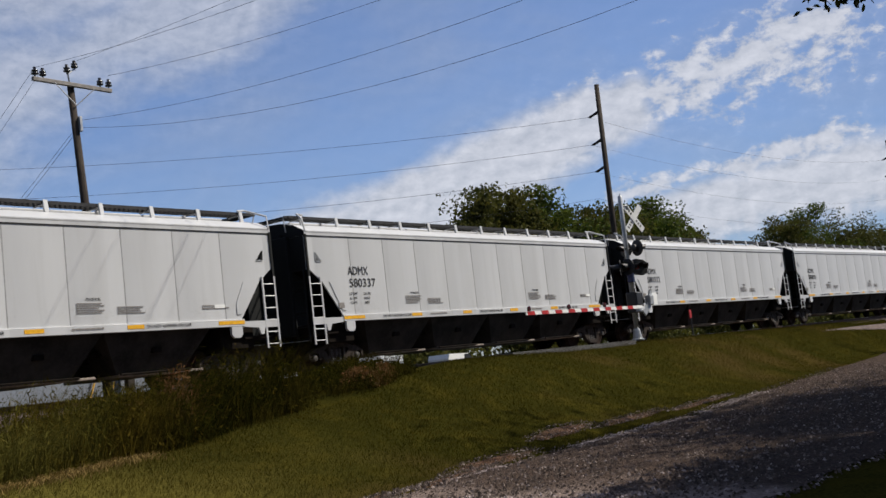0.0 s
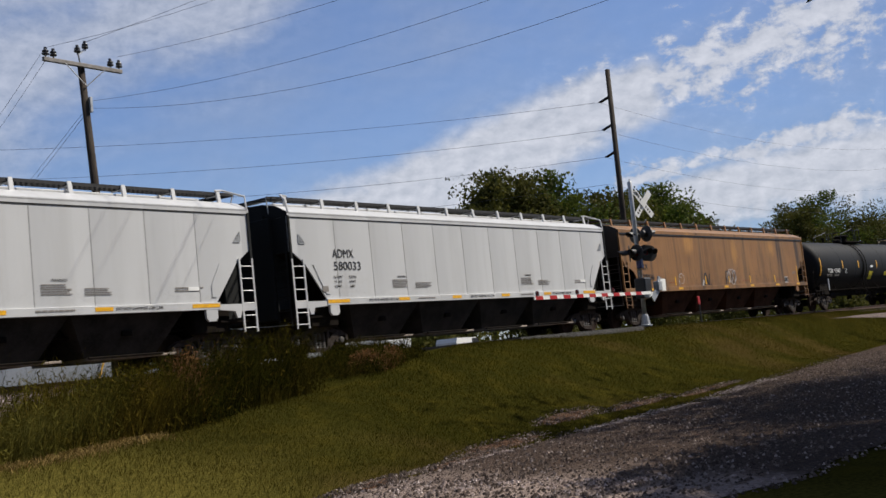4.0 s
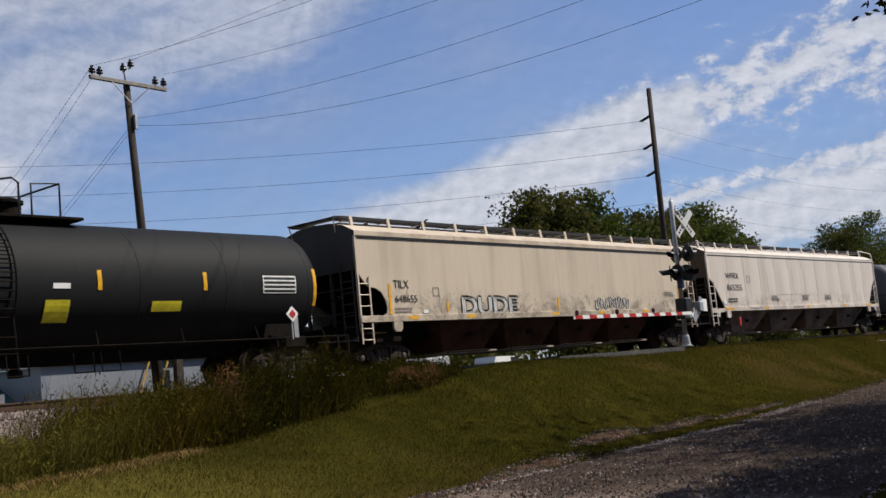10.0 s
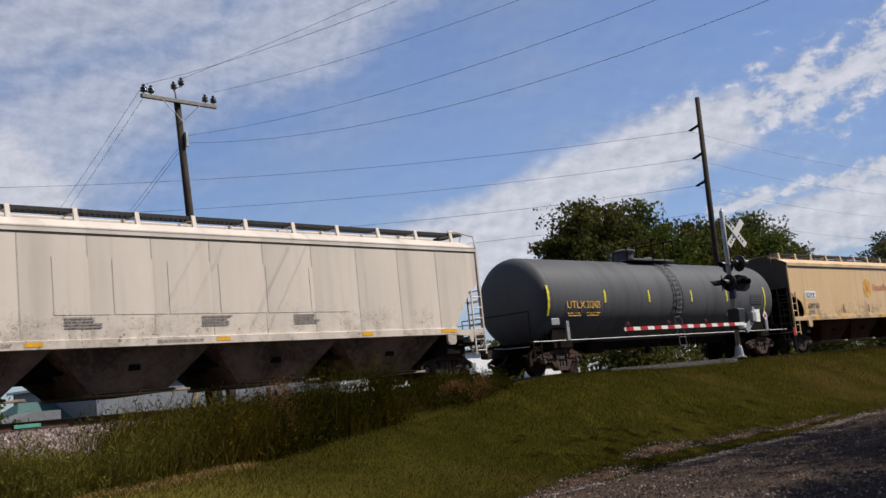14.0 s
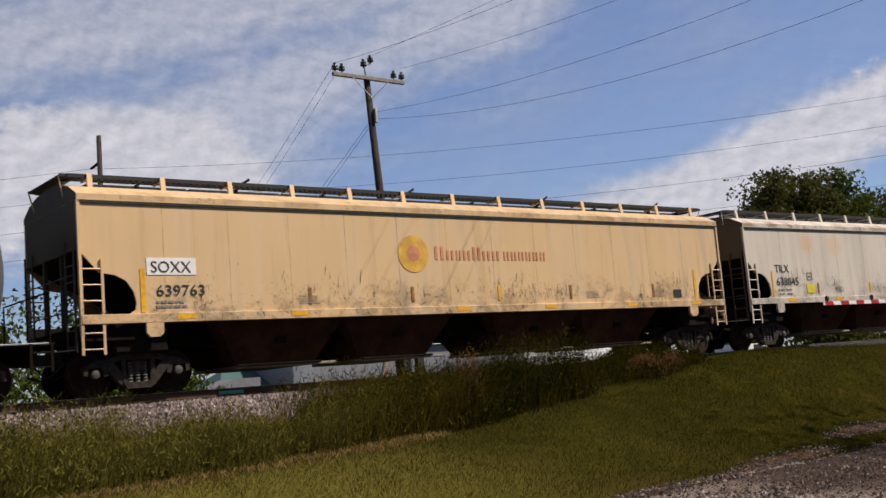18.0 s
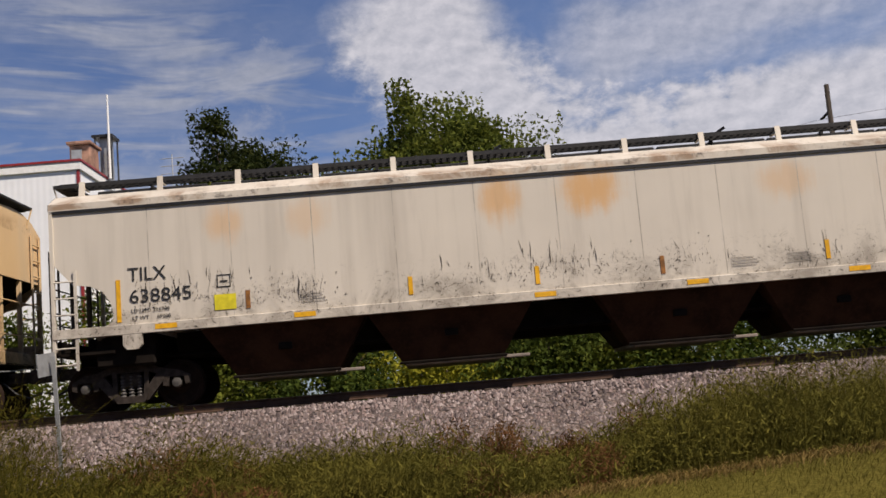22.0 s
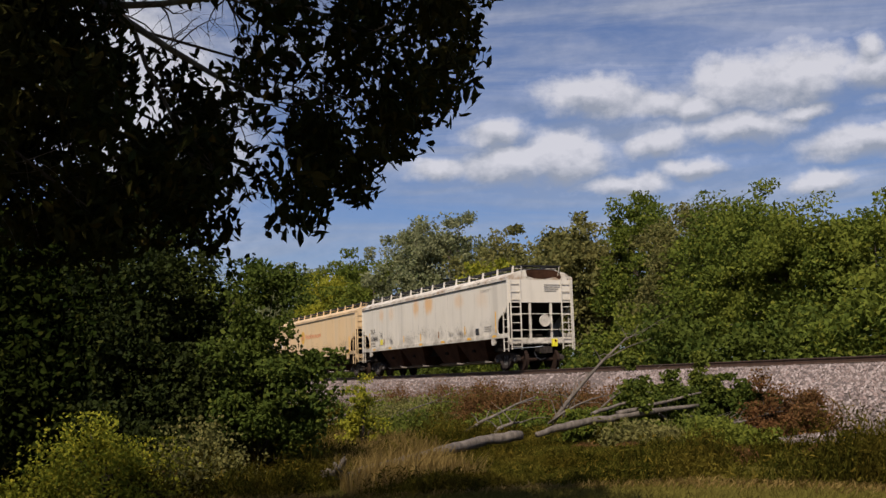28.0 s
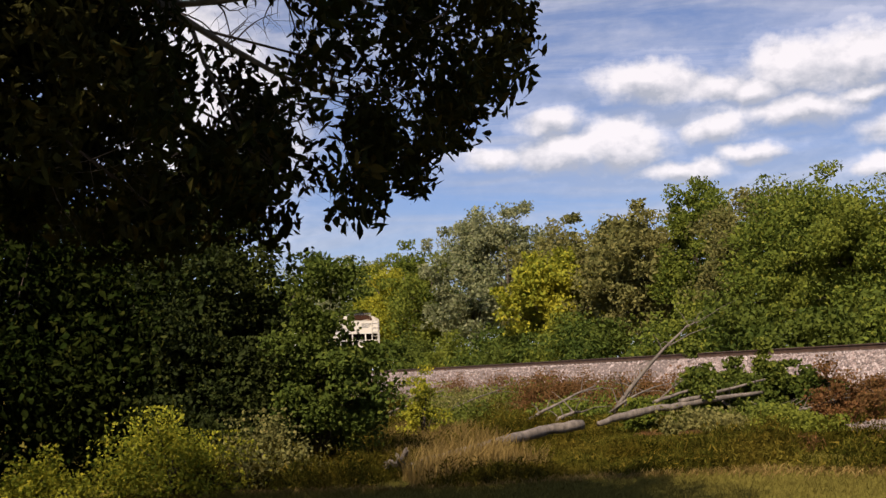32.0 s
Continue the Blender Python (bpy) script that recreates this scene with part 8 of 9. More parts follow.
def fallen_tree():
    f = tagged(new("fallen_tree"), "bleached fallen tree trunk with broken branches on the bank", "fallen tree")
    r = random.Random(9)

    def log(name, pts, rads, parent, label=""):
        """A weathered length of trunk, knotty and flattened."""
        fine, fr = [], []
        for i in range(len(pts) - 1):
            for k in range(4):
                t = k / 4
                q = Vector(pts[i]).lerp(Vector(pts[i + 1]), t)
                fine.append(q + Vector((r.gauss(0, 0.012), r.gauss(0, 0.012), r.gauss(0, 0.012))))
                fr.append((rads[i] * (1 - t) + rads[i + 1] * t) * r.uniform(0.90, 1.10))
        fine.append(Vector(pts[-1]))
        fr.append(rads[-1])
        return part(name, tube(fine, fr, 10), DEAD_WOOD, parent, label, True)

    log("butt_log", [(-17.0, 5.6, 0.10), (-18.0, 6.6, 0.18), (-19.6, 8.6, 0.30), (-20.2, 9.6, 0.38), (-20.3, 10.4, 0.44)], [0.08, 0.09, 0.10, 0.105, 0.10], f, "broken-off butt of the trunk")
    log("trunk", [(-20.3, 10.75, 0.44), (-20.5, 11.5, 0.56), (-20.6, 12.4, 0.66), (-20.6, 13.4, 0.76), (-20.5, 14.9, 0.88)], [0.06, 0.085, 0.08, 0.065, 0.04], f)
    log("fork", [(-20.6, 12.9, 0.78), (-20.6, 13.9, 0.94), (-20.5, 15.0, 1.16)], [0.055, 0.04, 0.02], f)
    log("fork", [(-20.9, 12.4, 0.80), (-21.1, 13.4, 0.98), (-21.2, 14.2, 1.06)], [0.04, 0.03, 0.012], f)
    for k in range(7):
        a = 2 * math.pi * k / 7
        q = Vector((-16.95, 5.5, 0.16))
        e = q + Vector((0.25 * math.cos(a) + 0.18, 0.25 * math.sin(a) - 0.18, 0.14 + 0.16 * math.sin(a)))
        part("root_stub", tube([q, q.lerp(e, 0.6) + Vector((0, 0, 0.04)), e], [0.07, 0.04, 0.012], 6), DEAD_WOOD, f)
    # limbs: start, middle, end, radius
    limbs = [((-22.3, 12.2, 0.55), (-22.2, 13.0, 1.45), (-21.8, 13.85, 2.35), 0.075), ((-21.8, 13.85, 2.35), (-21.75, 14.0, 2.44), (-21.7, 14.25, 2.50), 0.03), ((-22.6, 10.2, 0.45), (-22.6, 11.0, 0.80), (-22.5, 11.9, 1.16), 0.055), ((-22.0, 10.6, 0.40), (-22.1, 10.9, 0.55), (-22.0, 11.3, 0.62), 0.07),
             ((-29.8, 8.9, 0.40), (-29.2, 9.6, 0.75), (-28.5, 10.4, 1.14), 0.05), ((-27.5, 9.6, 0.35), (-27.2, 10.4, 0.75), (-26.8, 11.2, 1.05), 0.03), ((-22.3, 12.1, 0.55), (-22.0, 12.7, 0.95), (-21.8, 13.4, 1.15), 0.04), ((-22.2, 12.4, 0.6), (-22.6, 12.9, 1.1), (-22.8, 13.2, 1.6), 0.03),
             ((-20.7, 14.0, 0.72), (-20.8, 14.4, 0.45), (-20.6, 14.5, 0.28), 0.05), ((-20.6, 14.6, 0.70), (-20.4, 14.9, 0.45), (-20.3, 15.2, 0.32), 0.04), ((-19.6, 14.7, 0.38), (-19.6, 15.5, 0.55), (-19.4, 16.3, 0.72), 0.05), ((-21.5, 12.9, 0.8), (-21.6, 13.6, 1.2), (-21.4, 14.3, 1.5), 0.025)]
    for a, m, b, thick in limbs:
        rad = 0.72 * thick
        br = part("branch", tube([a, Vector(a).lerp(Vector(m), 0.5) + Vector((0, 0, 0.03)), m, Vector(m).lerp(Vector(b), 0.5) + Vector((0, 0, 0.03)), b], [rad, rad * 0.9, rad * 0.8, rad * 0.6, rad * 0.35], 7), DEAD_WOOD, f, smooth=True)
        for k in range(8):
            t = r.uniform(0.05, 0.95)
            p = Vector(m if k % 2 else a).lerp(Vector(b if k % 2 else m), t)
            q = p + Vector((r.uniform(-0.6, 0.6), r.uniform(-0.3, 0.9), r.uniform(-0.15, 0.55)))
            part("twig", tube([p, p.lerp(q, 0.5) + Vector((0, 0, 0.05)), q], [rad * 0.30, rad * 0.2, rad * 0.08], 5), DEAD_WOOD, br)


def bush(label, x, y, h, rad, mat, seed, leaves=5000, size=0.11, low=0.0, base=None, clumps=36, fill=0.36):
    return tree("bush", label, (x, y, zat(x, y) if base is None else base), h, rad, low, mat, seed, leaves, size, clumps, 0.05, 1.0, 0.4, fill, "bush")


def greenery():
    # wood along the north side, from the elevator into the distance
    wood = [(-17.5, 34, 6.5, 2.8, LIT_LEAF), (-22, 36, 6.7, 3.2, MID_LEAF), (-27, 34.5, 6.7, 3.2, DARK_LEAF), (-31.5, 35.5, 7.4, 3.4, MID_LEAF), (-36.5, 36, 7.8, 3.6, MID_LEAF), (-41.5, 35.5, 8.1, 3.8, MID_LEAF),
            (-46.5, 37, 9.8, 4.0, MID_LEAF), (-52, 38, 10.4, 4.0, OLIVE_LEAF), (-57.5, 38, 11.6, 3.0, MID_LEAF), (-63, 37, 10.4, 4.2, OLIVE_LEAF), (-69.5, 39, 11.8, 4.4, OLIVE_LEAF), (-69.2, 33, 8.8, 3.2, YELLOW_LEAF),
            (-79, 39, 11.6, 4.6, OLIVE_LEAF), (-90, 39, 15.2, 4.6, SILVER_LEAF), (-99, 39, 16.2, 4.6, SILVER_LEAF), (-109, 38, 14.2, 5, MID_LEAF), (-119, 38, 13.6, 5, YELLOW_LEAF), (-130, 39, 15.0, 5, MID_LEAF), (-143, 39, 16.5, 6, SILVER_LEAF),
            (-158, 38, 17, 6, MID_LEAF), (-175, 36, 18, 7, MID_LEAF), (-195, 34, 18, 7, OLIVE_LEAF), (-216, 30, 18, 8, MID_LEAF)]
    names = {DARK_LEAF.name: "dark green", LIT_LEAF.name: "sunlit green", MID_LEAF.name: "green", OLIVE_LEAF.name: "olive-brown", SILVER_LEAF.name: "silvery green", YELLOW_LEAF.name: "yellowing"}
    for n, (x, y, h, rad, mat) in enumerate(wood):
        near = x > -60
        tree("tree", f"{names[mat.name]} broadleaf tree in the wood beside the rails", (x, y, 1.15), h, rad, 0.9 if near else 1.5, mat, 100 + n, 30000 if near else 19000, 0.22 if near else 0.34, 150 if near else 120, 0.17, 1.0, 0.45, 0.21)
    for n, x in enumerate(np.arange(-18, -100, -4.2)):
        bush("undergrowth shrubs along the north edge of the rails", float(x), 30.6 + (n % 3) * 0.6, 2.9 + (n % 4) * 0.5, 2.6, (DARK_LEAF, DARK_LEAF, DARK_LEAF, MID_LEAF)[n % 4], 200 + n, 4200, 0.26, 0.0, 1.1, 30)
    for n, (x, h, mat) in enumerate(((-13.5, 1.6, DARK_LEAF), (-6, 2.4, MID_LEAF), (-3.0, 2.6, DARK_LEAF), (0.5, 2.2, YELLOW_LEAF), (3.5, 2.7, DARK_LEAF), (6.5, 2.4, MID_LEAF), (9.5, 2.8, DARK_LEAF), (13.4, 5.4, DARK_LEAF), (14.2, 2.2, DARK_LEAF), (5.0, 4.6, DARK_LEAF), (8.2, 5.0, LIT_LEAF))):
        bush("leafy shrubs behind the railway bank", x, 33 + (n % 2), h * 1.25, 2.2, mat, 240 + n, 6500, 0.16, 0.0, 1.15, 60)
    for n, x in enumerate((-1.5, 1.0, 2.8, 5.5)):
        bush("dark undergrowth beneath the trees behind the railway", x, 38 + (n % 2) * 2, 5.2, 2.2, DARK_LEAF, 280 + n, 7000, 0.20, 0.0, 1.15, 60)
    # hedgerow on the far side of the crossing, dark beneath the train
    for n in range(24):
        bush("dark hedgerow shrub in the distance beyond the crossing", 74 + 8.2 * n, 62 + 3 * (n % 3), 4.4 + 0.5 * (n % 4), 5.0, FAR_LEAF, 520 + n, 2600, 0.55, 0.0, 0.9, 40)
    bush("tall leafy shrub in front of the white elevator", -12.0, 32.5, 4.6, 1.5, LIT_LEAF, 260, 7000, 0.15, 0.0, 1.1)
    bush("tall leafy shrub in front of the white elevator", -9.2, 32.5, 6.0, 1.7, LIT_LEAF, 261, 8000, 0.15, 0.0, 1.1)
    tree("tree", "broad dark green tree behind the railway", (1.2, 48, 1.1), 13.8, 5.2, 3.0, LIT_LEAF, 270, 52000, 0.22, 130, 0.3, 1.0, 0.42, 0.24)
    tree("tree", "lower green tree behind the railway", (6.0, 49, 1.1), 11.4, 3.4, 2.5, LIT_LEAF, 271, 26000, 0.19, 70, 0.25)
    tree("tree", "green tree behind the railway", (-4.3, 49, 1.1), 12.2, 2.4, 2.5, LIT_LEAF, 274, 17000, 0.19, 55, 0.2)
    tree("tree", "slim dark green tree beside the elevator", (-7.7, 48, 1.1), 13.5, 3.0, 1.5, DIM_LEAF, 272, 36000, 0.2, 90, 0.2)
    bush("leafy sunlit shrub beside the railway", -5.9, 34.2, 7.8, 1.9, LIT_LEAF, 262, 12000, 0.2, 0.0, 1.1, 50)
    tree("tree", "slender yellowing tree behind the train", (12.6, 50, 1.1), 8.0, 1.6, 1.5, YELLOW_LEAF, 273, 6500, 0.24, 45, 0.15)
    for n, (x, h, rad) in enumerate(((108, 20.5, 7.0), (116, 22.5, 7.6), (126, 23.5, 7.8), (136, 21.0, 7.5), (147, 23.0, 7.8), (157, 24.0, 7.8), (167, 21.5, 7.0), (218, 23, 8), (236, 26.5, 9.5), (256, 25.5, 9), (282, 24, 10))):
        tree("tree", "distant green broadleaf tree beyond the crossing", (x, 75 + (n % 3), 1.0), h, rad, 2.5, (FAR_LEAF, FAR_LEAF, DARK_LEAF)[n % 3], 300 + n, 22000, 0.55, 110, 0.4, 1.0, 0.3, 0.28)
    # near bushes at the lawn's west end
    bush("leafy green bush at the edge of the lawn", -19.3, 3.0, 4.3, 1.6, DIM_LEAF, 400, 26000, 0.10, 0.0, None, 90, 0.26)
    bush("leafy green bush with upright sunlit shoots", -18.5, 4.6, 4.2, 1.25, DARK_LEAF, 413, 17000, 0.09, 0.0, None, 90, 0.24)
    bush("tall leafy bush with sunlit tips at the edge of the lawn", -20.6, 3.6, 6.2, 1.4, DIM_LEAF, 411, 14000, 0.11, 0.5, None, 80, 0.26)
    bush("leafy bush under the oak, its shade in the leaf colour", -21.5, 1.6, 6.0, 2.6, SHADE_LEAF, 401, 15000, 0.14, 0.0, None, 60)
    bush("leafy bush under the oak, its shade in the leaf colour", -19.5, -0.6, 6.8, 2.6, SHADE_LEAF, 402, 15000, 0.14, 0.0, None, 60)
    bush("leafy bush under the oak, its shade in the leaf colour", -17.5, -3.8, 6.6, 2.8, SHADE_LEAF, 403, 12000, 0.14, 0.0, None, 60)
    bush("leafy green bush at the edge of the lawn", -23.8, 4.3, 4.0, 1.5, MID_LEAF, 404, 11000, 0.12, 0.0, None, 50)
    bush("low yellow-green weeds under the bushes", -16.6, 1.9, 1.15, 1.0, YELLOW_LEAF, 405, 9000, 0.06, 0.0, None, 60)
    bush("low yellow-green weeds under the bushes", -16.4, 0.2, 0.8, 0.7, YELLOW_LEAF, 412, 4500, 0.06, 0.0, None, 40)
    bush("low yellow-green weeds under the bushes", -17.4, 3.4, 1.0, 1.0, OLIVE_LEAF, 406, 4500, 0.07, 0.0, None, 40)
    bush("golden flowering weed on the bank", -22.4, 7.7, 1.9, 0.42, YELLOW_LEAF, 407, 4200, 0.06)
    for n, (x, y, z, h, rad, mat, size) in enumerate((
            (-22.2, 14.6, 0.14, 1.15, 0.55, MID_LEAF, 0.10), (-21.6, 15.3, 0.14, 1.05, 0.50, LIT_LEAF, 0.10), (-21.2, 16.3, 0.15, 1.0, 0.65, MID_LEAF, 0.10), (-20.8, 17.0, 0.16, 0.95, 0.5, LIT_LEAF, 0.10), (-21.2, 12.2, 0.14, 0.8, 0.45, MID_LEAF, 0.09), (-21.3, 13.8, 0.14, 1.75, 0.8, LIT_LEAF, 0.11), (-21.1, 14.7, 0.14, 1.75, 0.8, DARK_LEAF, 0.11), (-20.9, 15.4, 0.14, 1.8, 0.75, LIT_LEAF, 0.11), (-20.3, 15.9, 0.15, 1.5, 0.6, DARK_LEAF, 0.10))):
        bush("green vines climbing over the fallen trunk", x, y, h, rad, mat, 450 + n, 3600 if n < 5 else 6500, size, 0.0, z, 40, 0.30)
    for n, (x, y, z, h, rad) in enumerate(((-19.6, 16.0, 0.15, 1.3, 0.6), (-27.2, 13.6, 0.15, 1.35, 1.0), (-25.8, 14.6, 0.15, 1.4, 1.0), (-24.4, 15.4, 0.15, 1.35, 0.9), (-29.5, 13.6, 0.15, 1.3, 1.0), (-20.6, 17.9, 0.15, 1.15, 0.75), (-20.0, 17.3, 0.15, 0.95, 0.6), (-27.0, 17.6, 0.15, 1.2, 1.0), (-31.0, 17.8, 0.15, 1.2, 1.1), (-35.5, 18.4, 0.2, 1.2, 1.2), (-40.0, 18.6, 0.25, 1.2, 1.3), (-45.0, 18.8, 0.3, 1.2, 1.4), (-51.0, 19.0, 0.3, 1.1, 1.5))):
        bush("russet brush at the foot of the ballast", x, y, h, rad, WEED_RED, 460 + n, 5200, 0.07, 0.0, z)
    for n, (x, y, h, rad) in enumerate(((-27, 15.2, 0.65, 1.5), (-31, 13.8, 0.75, 1.6), (-25, 12.6, 0.6, 1.3), (-29.5, 11.2, 0.7, 1.5), (-34, 15.0, 0.7, 1.7), (-24.5, 9.4, 0.55, 1.2), (-33, 11.8, 0.8, 1.4), (-38, 14.5, 0.7, 1.8), (-23.6, 14.2, 0.6, 0.9), (-18.9, 13.9, 0.35, 0.9), (-17.6, 13.4, 0.35, 0.8), (-19.0, 12.6, 0.4, 0.9))):
        bush("scrubby green weeds on the bank", x, y, h, rad, (MID_LEAF, LIT_LEAF, MID_LEAF, OLIVE_LEAF)[n % 4], 420 + n, 5200, 0.085)
    # Added light blockers: first three fill dark gaps, the others stand out of view.
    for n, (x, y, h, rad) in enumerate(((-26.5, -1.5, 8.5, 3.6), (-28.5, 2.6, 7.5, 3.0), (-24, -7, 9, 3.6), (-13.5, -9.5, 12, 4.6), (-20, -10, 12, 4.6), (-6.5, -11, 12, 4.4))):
        tree("tree", "dense shade-coloured tree added to block light around the oak", (x, y, 0.0), h, rad, 0.3 if n < 3 else 2.0, SHADE_LEAF, 440 + n, 16000, 0.20, 90, 0.2, 1.0, 0.3, 0.32)
    # big tree behind the drive, whose shade lies on the gravel
    big = tree("tree", "large broadleaf tree beside the drive", (30.6, -3.6, 0.0), 15.2, 7.3, 7.2, DARK_LEAF, 500, 34000, 0.36, 140, 0.35)
    # a long bough that reaches out over the drive
    r = np.random.default_rng(503)
    tip = np.array((36.9 * 0.62, 9.2 * 0.62, 1.6 + 10.6 * 0.62 + 0.12)) - np.array((30.6, -3.6, 0.0))
    part("bough", tube([(0.3, 0.2, 8.5), tuple(tip * [0.6, 0.5, 1.12]), tuple(tip)], [0.09, 0.05, 0.012], 6), BARK, big)
    c = tip + r.normal(size=(260, 3)) * [0.34, 0.34, 0.11]
    again("bough_leaves", leaves_mesh("bough_leaves", c, 0.17, 0.10, OAK_LEAF, 504, 0.6), big)
    tree("tree", "broadleaf tree beside the drive", (19.6, -4.0, 0.0), 12.0, 4.0, 6.6, DARK_LEAF, 502, 15000, 0.36, 80, 0.3)
    tree("tree", "large broadleaf tree beside the drive", (42.0, -3.2, 0.0), 15.0, 7.5, 5.0, DARK_LEAF, 501, 15000, 0.36, 110, 0.35)


def oak():
    o = tagged(new("oak_tree"), "big oak in deep shade with drooping dark leaves and bare twigs", "tree")
    bx, by = -8.6, -3.2
    o.matrix_world = pose(bx, by, 0)
    r = np.random.default_rng(77)
    under_y = [-3.0, 1.6, 2.0, 2.45, 2.75, 3.1, 3.35, 3.7, 3.96, 4.34, 4.9]
    under_z = [2.45, 2.60, 2.80, 2.70, 2.90, 3.14, 3.34, 3.72, 3.98, 4.78, 6.6]

    def edge(q):
        """Side and height of a place in the crown, brought to the plane x = -8.5, where the crown's outline is drawn."""
        k = 8.5 / np.abs(q[:, 0])
        return 0.29 + (q[:, 1] - 0.29) * k, 1.6 + (q[:, 2] - 1.6) * k

    # the wide upper crown
    n = 260
    c = r.normal(size=(n, 3))
    c /= np.linalg.norm(c, axis=1)[:, None]
    c *= (r.uniform(0.1, 1, n) ** 0.4)[:, None] * [5.8, 5.4, 3.6]
    c += [-5.6, -2.6, 7.8]
    dist = np.hypot(c[:, 0], c[:, 1])
    c = c[(c[:, 2] > 2.6 + 0.52 * dist) & (c[:, 2] > 4.6)]
    side, tall = edge(c)
    c = c[(tall > np.interp(side, under_y, under_z) + 0.9) | (c[:, 0] > -3)]
    # boughs that hang over the lawn's west end
    m = 1500
    h = np.stack([r.uniform(-10.4, -7.4, m), r.uniform(-3.0, 6.0, m), r.uniform(2.3, 6.4, m)], -1)
    side, tall = edge(h)
    gap = np.sin(side * 4.6 + 0.6) * np.sin(tall * 5.2 + 1.0) + 0.5 * np.sin(side * 9.0 + tall * 7.0)
    ragged = 0.16 + 0.16 * np.sin(side * 7.3 + 0.4) * np.sin(h[:, 0] * 2.0 + side * 3.0)
    keep = (tall > np.interp(side, under_y, under_z) + ragged) & (gap < 0.42) & (tall < 5.2) & (r.uniform(0, 1, m) < np.where(side > 2.3, 0.62, np.where(side > 1.3, 0.66, 0.97)))
    hole = ((side - 2.33) / 0.26) ** 2 + ((tall - 3.52) / 0.46) ** 2 < 1
    thin = ((side - 1.92) / 0.46) ** 2 + ((tall - 4.40) / 0.40) ** 2 < 1
    keep &= ~(hole | thin) | (r.uniform(0, 1, m) < 0.20)
    h = h[keep]
    bm = bmesh.new()
    add_tube(bm, [(0, 0, -0.3), (0.05, 0.1, 1.5), (0.3, 0.3, 3.6), (0.8, 0.7, 6.5), (1.2, 0.9, 9.5)], [0.42, 0.34, 0.30, 0.2, 0.08], 12)
    part("trunk", bm, BARK, o, smooth=True)
    off = Vector((bx, by, 0))

    def branching(p, d, long, rad, deep, parent, mat, name="bough"):
        """A crooked branch that forks into finer ones."""
        pts, rads = [Vector(p)], [rad]
        d = Vector(d).normalized()
        for k in range(5):
            d = (d + Vector(r.normal(0, 0.20, 3))).normalized()
            pts.append(pts[-1] + d * long / 5)
            rads.append(rad * (1 - 0.15 * (k + 1)))
        ob = part(name, tube(pts, rads, 6 if rad > 0.012 else 4), mat, parent, smooth=True)
        if deep:
            for k in range(1, 6):
                for _ in range(2 if deep > 1 else 1):
                    q = (d + Vector(r.normal(0, 0.75, 3)) + Vector((0, 0, -0.10))).normalized()
                    branching(pts[k], q, long * r.uniform(0.30, 0.55), rads[k] * 0.55, deep - 1, o if parent is o and deep > 1 else ob, mat, "twig")
        return ob

    for k in range(0, len(c), 6):
        e = Vector(c[k]) - off
        a = Vector((0.4, 0.4, min(3.4 + 0.02 * k, 6.5)))
        part("bough", tube([a, a.lerp(e, 0.5) + Vector((0, 0, 0.5)), e], [0.10, 0.06, 0.015], 6), BARK, o)
    for k in range(0, len(h), 16):
        e = Vector(h[k]) - off
        a = Vector((0.2, 0.4, 3.6 + (k % 7) * 0.25))
        mid = a.lerp(e, 0.55) + Vector((0, 0, 0.45))
        part("bough", tube([a, a.lerp(mid, 0.6) + Vector((0, 0, 0.2)), mid, e], [0.06, 0.04, 0.02, 0.005], 6), BARK, o)
    # the long grey limb and its forks that cross the thin part of the crown
    for pts, rad in (([(-8.6, 0.2, 4.95), (-8.5, 0.75, 4.66), (-8.5, 1.16, 4.42), (-8.5, 1.57, 4.18), (-8.45, 1.97, 3.95), (-8.4, 2.35, 3.80)], 0.045),
                     ([(-8.5, 1.10, 4.46), (-8.5, 1.5, 4.52), (-8.45, 2.0, 4.62), (-8.4, 2.6, 4.60), (-8.4, 3.1, 4.4)], 0.030),
                     ([(-8.5, 1.3, 4.34), (-8.6, 1.42, 4.05), (-8.6, 1.60, 3.70), (-8.6, 1.72, 3.4)], 0.020)):
        limb = part("limb", tube([Vector(q) - off for q in pts], [rad * (1 - 0.14 * k) for k in range(len(pts))], 8), LIMB, o, "grey-barked limb", True)
        for q in pts[1:]:
            for _ in range(3):
                branching(Vector(q) - off, (r.normal(0, 0.4), r.uniform(0.1, 1.0), r.normal(-0.2, 0.7)), r.uniform(0.35, 0.8), 0.009, 1, limb, BARK, "branch")
    for k in range(9):
        q = Vector((r.uniform(-9.0, -8.2), r.uniform(2.0, 2.7), r.uniform(3.3, 4.2))) - off
        branching(q, (0, r.uniform(0.2, 1.0), r.uniform(-1.0, 0.1)), r.uniform(0.5, 0.9), 0.009, 1, o, BARK)
    # bare dead twigs low on the shaded side
    for q, d, long in (((-8.5, -0.25, 3.16), (0, 1, -0.06), 1.45), ((-8.5, 0.15, 3.10), (0, 0.75, 0.62), 0.85), ((-8.5, 0.35, 3.04), (0, 1, -0.16), 1.1), ((-8.6, 0.55, 3.05), (0, 0.8, 0.30), 0.7)):
        branching(Vector(q) - off, d, long, 0.0075, 2, o, DEAD_WOOD, "dead_branch")

    def spray(centres, per, sig, flat):
        d = np.clip(r.normal(size=(len(centres), per, 3)), -1.35, 1.35) * [sig, sig, sig * flat]
        return (centres[:, None] + d).reshape(-1, 3) - np.array(off)

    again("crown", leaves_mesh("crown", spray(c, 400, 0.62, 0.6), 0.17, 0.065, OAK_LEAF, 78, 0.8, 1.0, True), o)
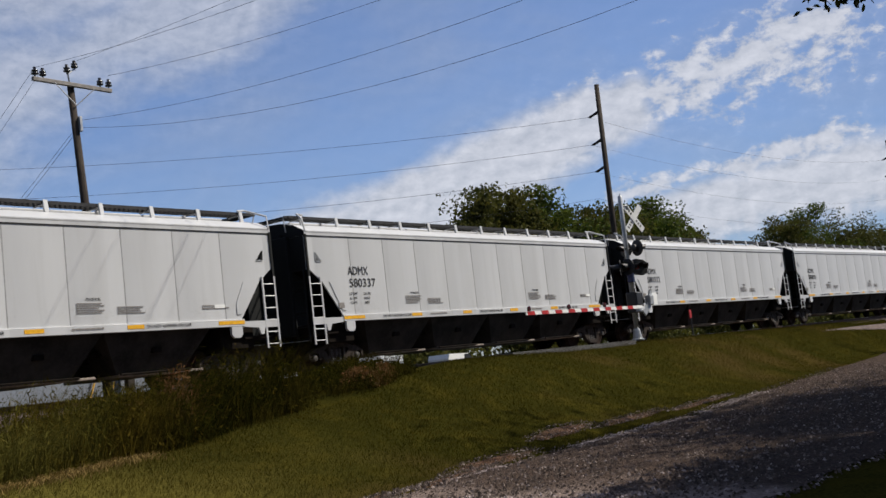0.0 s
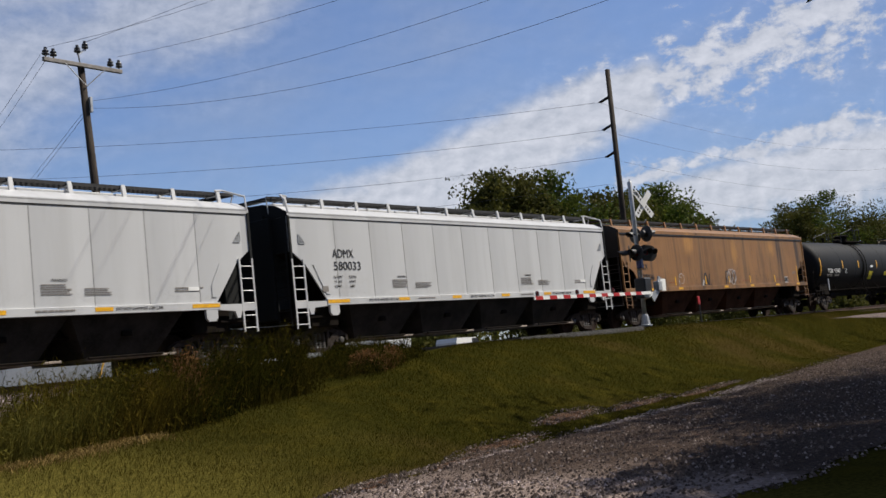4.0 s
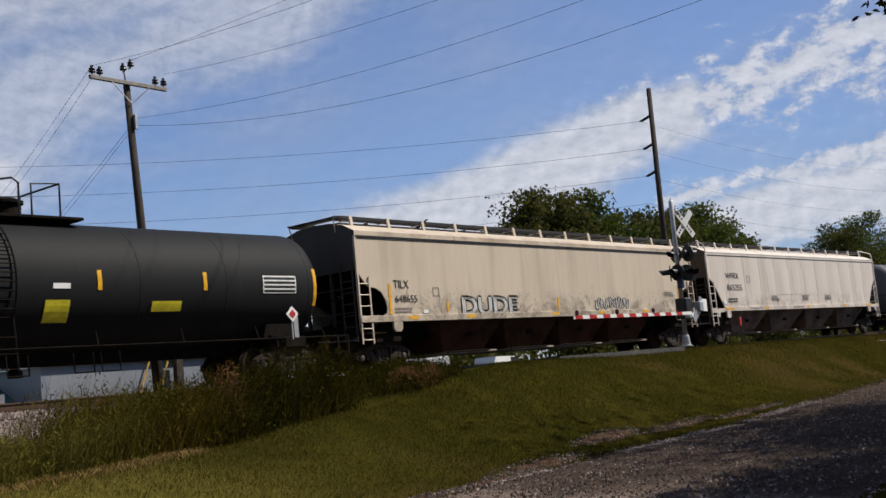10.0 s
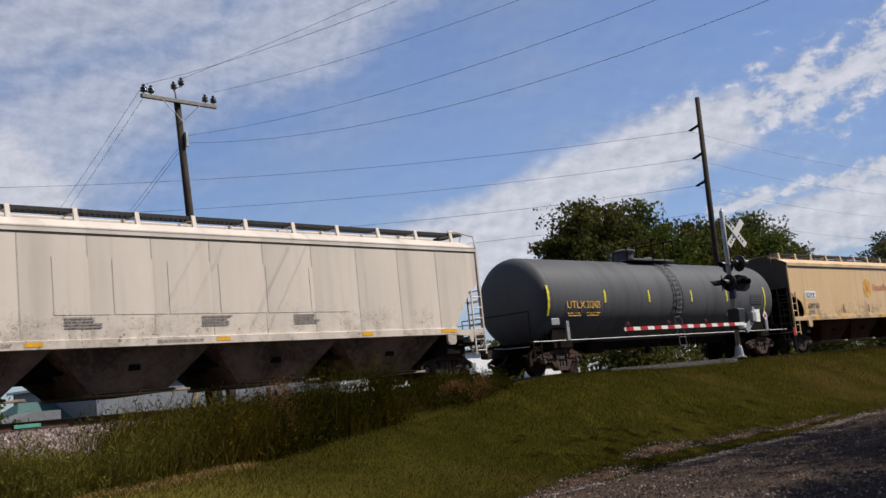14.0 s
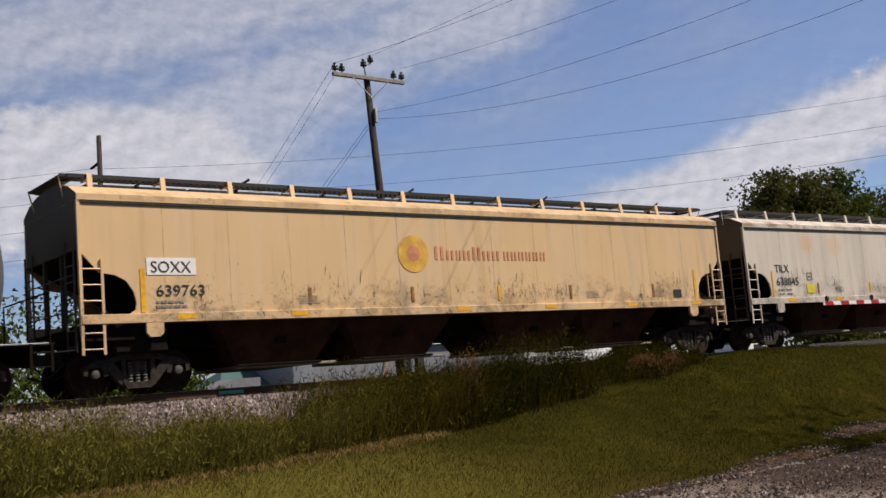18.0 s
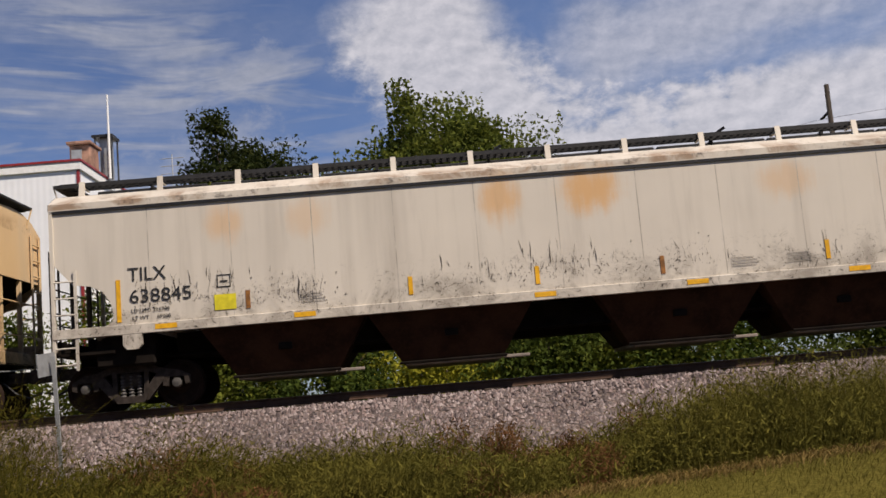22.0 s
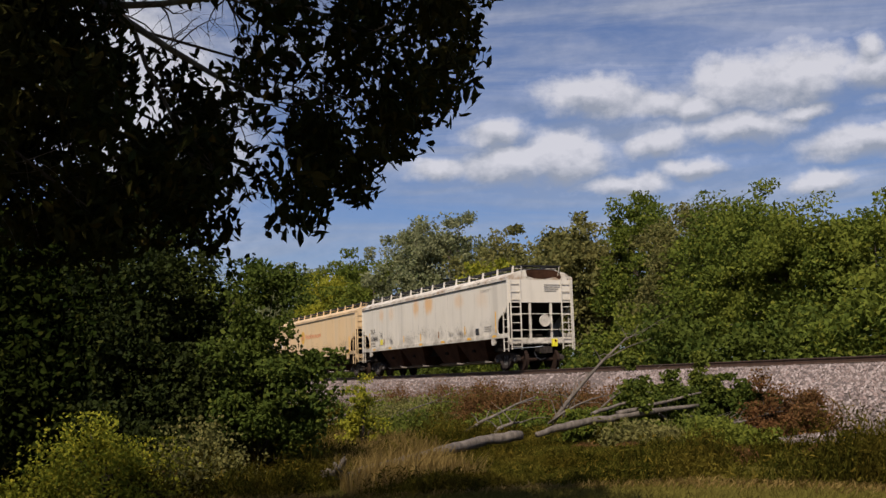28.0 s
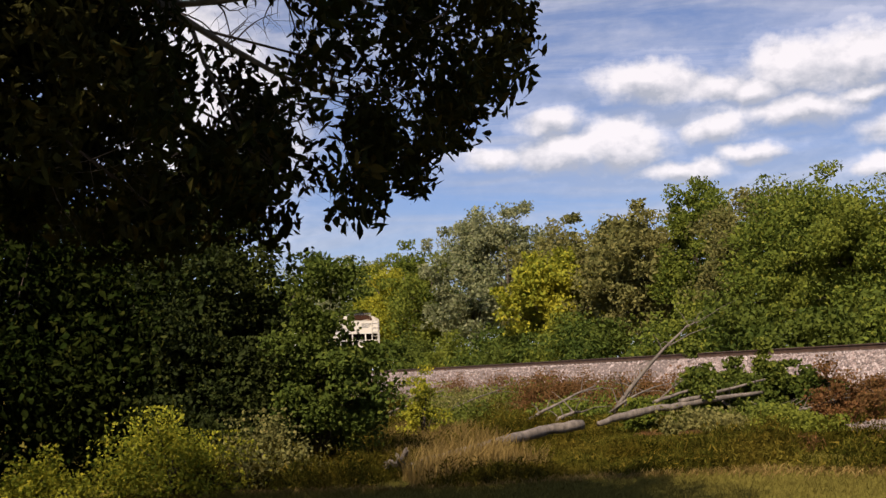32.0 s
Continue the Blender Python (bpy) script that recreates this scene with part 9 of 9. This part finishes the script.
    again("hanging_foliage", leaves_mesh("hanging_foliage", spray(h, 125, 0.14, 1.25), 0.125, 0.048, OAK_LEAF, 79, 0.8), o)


build_ground()
build_ballast()
build_gravel()
build_grass()
build_track()
build_train()
crossing_signal()
bank_sign()
poles()
buildings()
fallen_tree()
greenery()
oak()
motions()
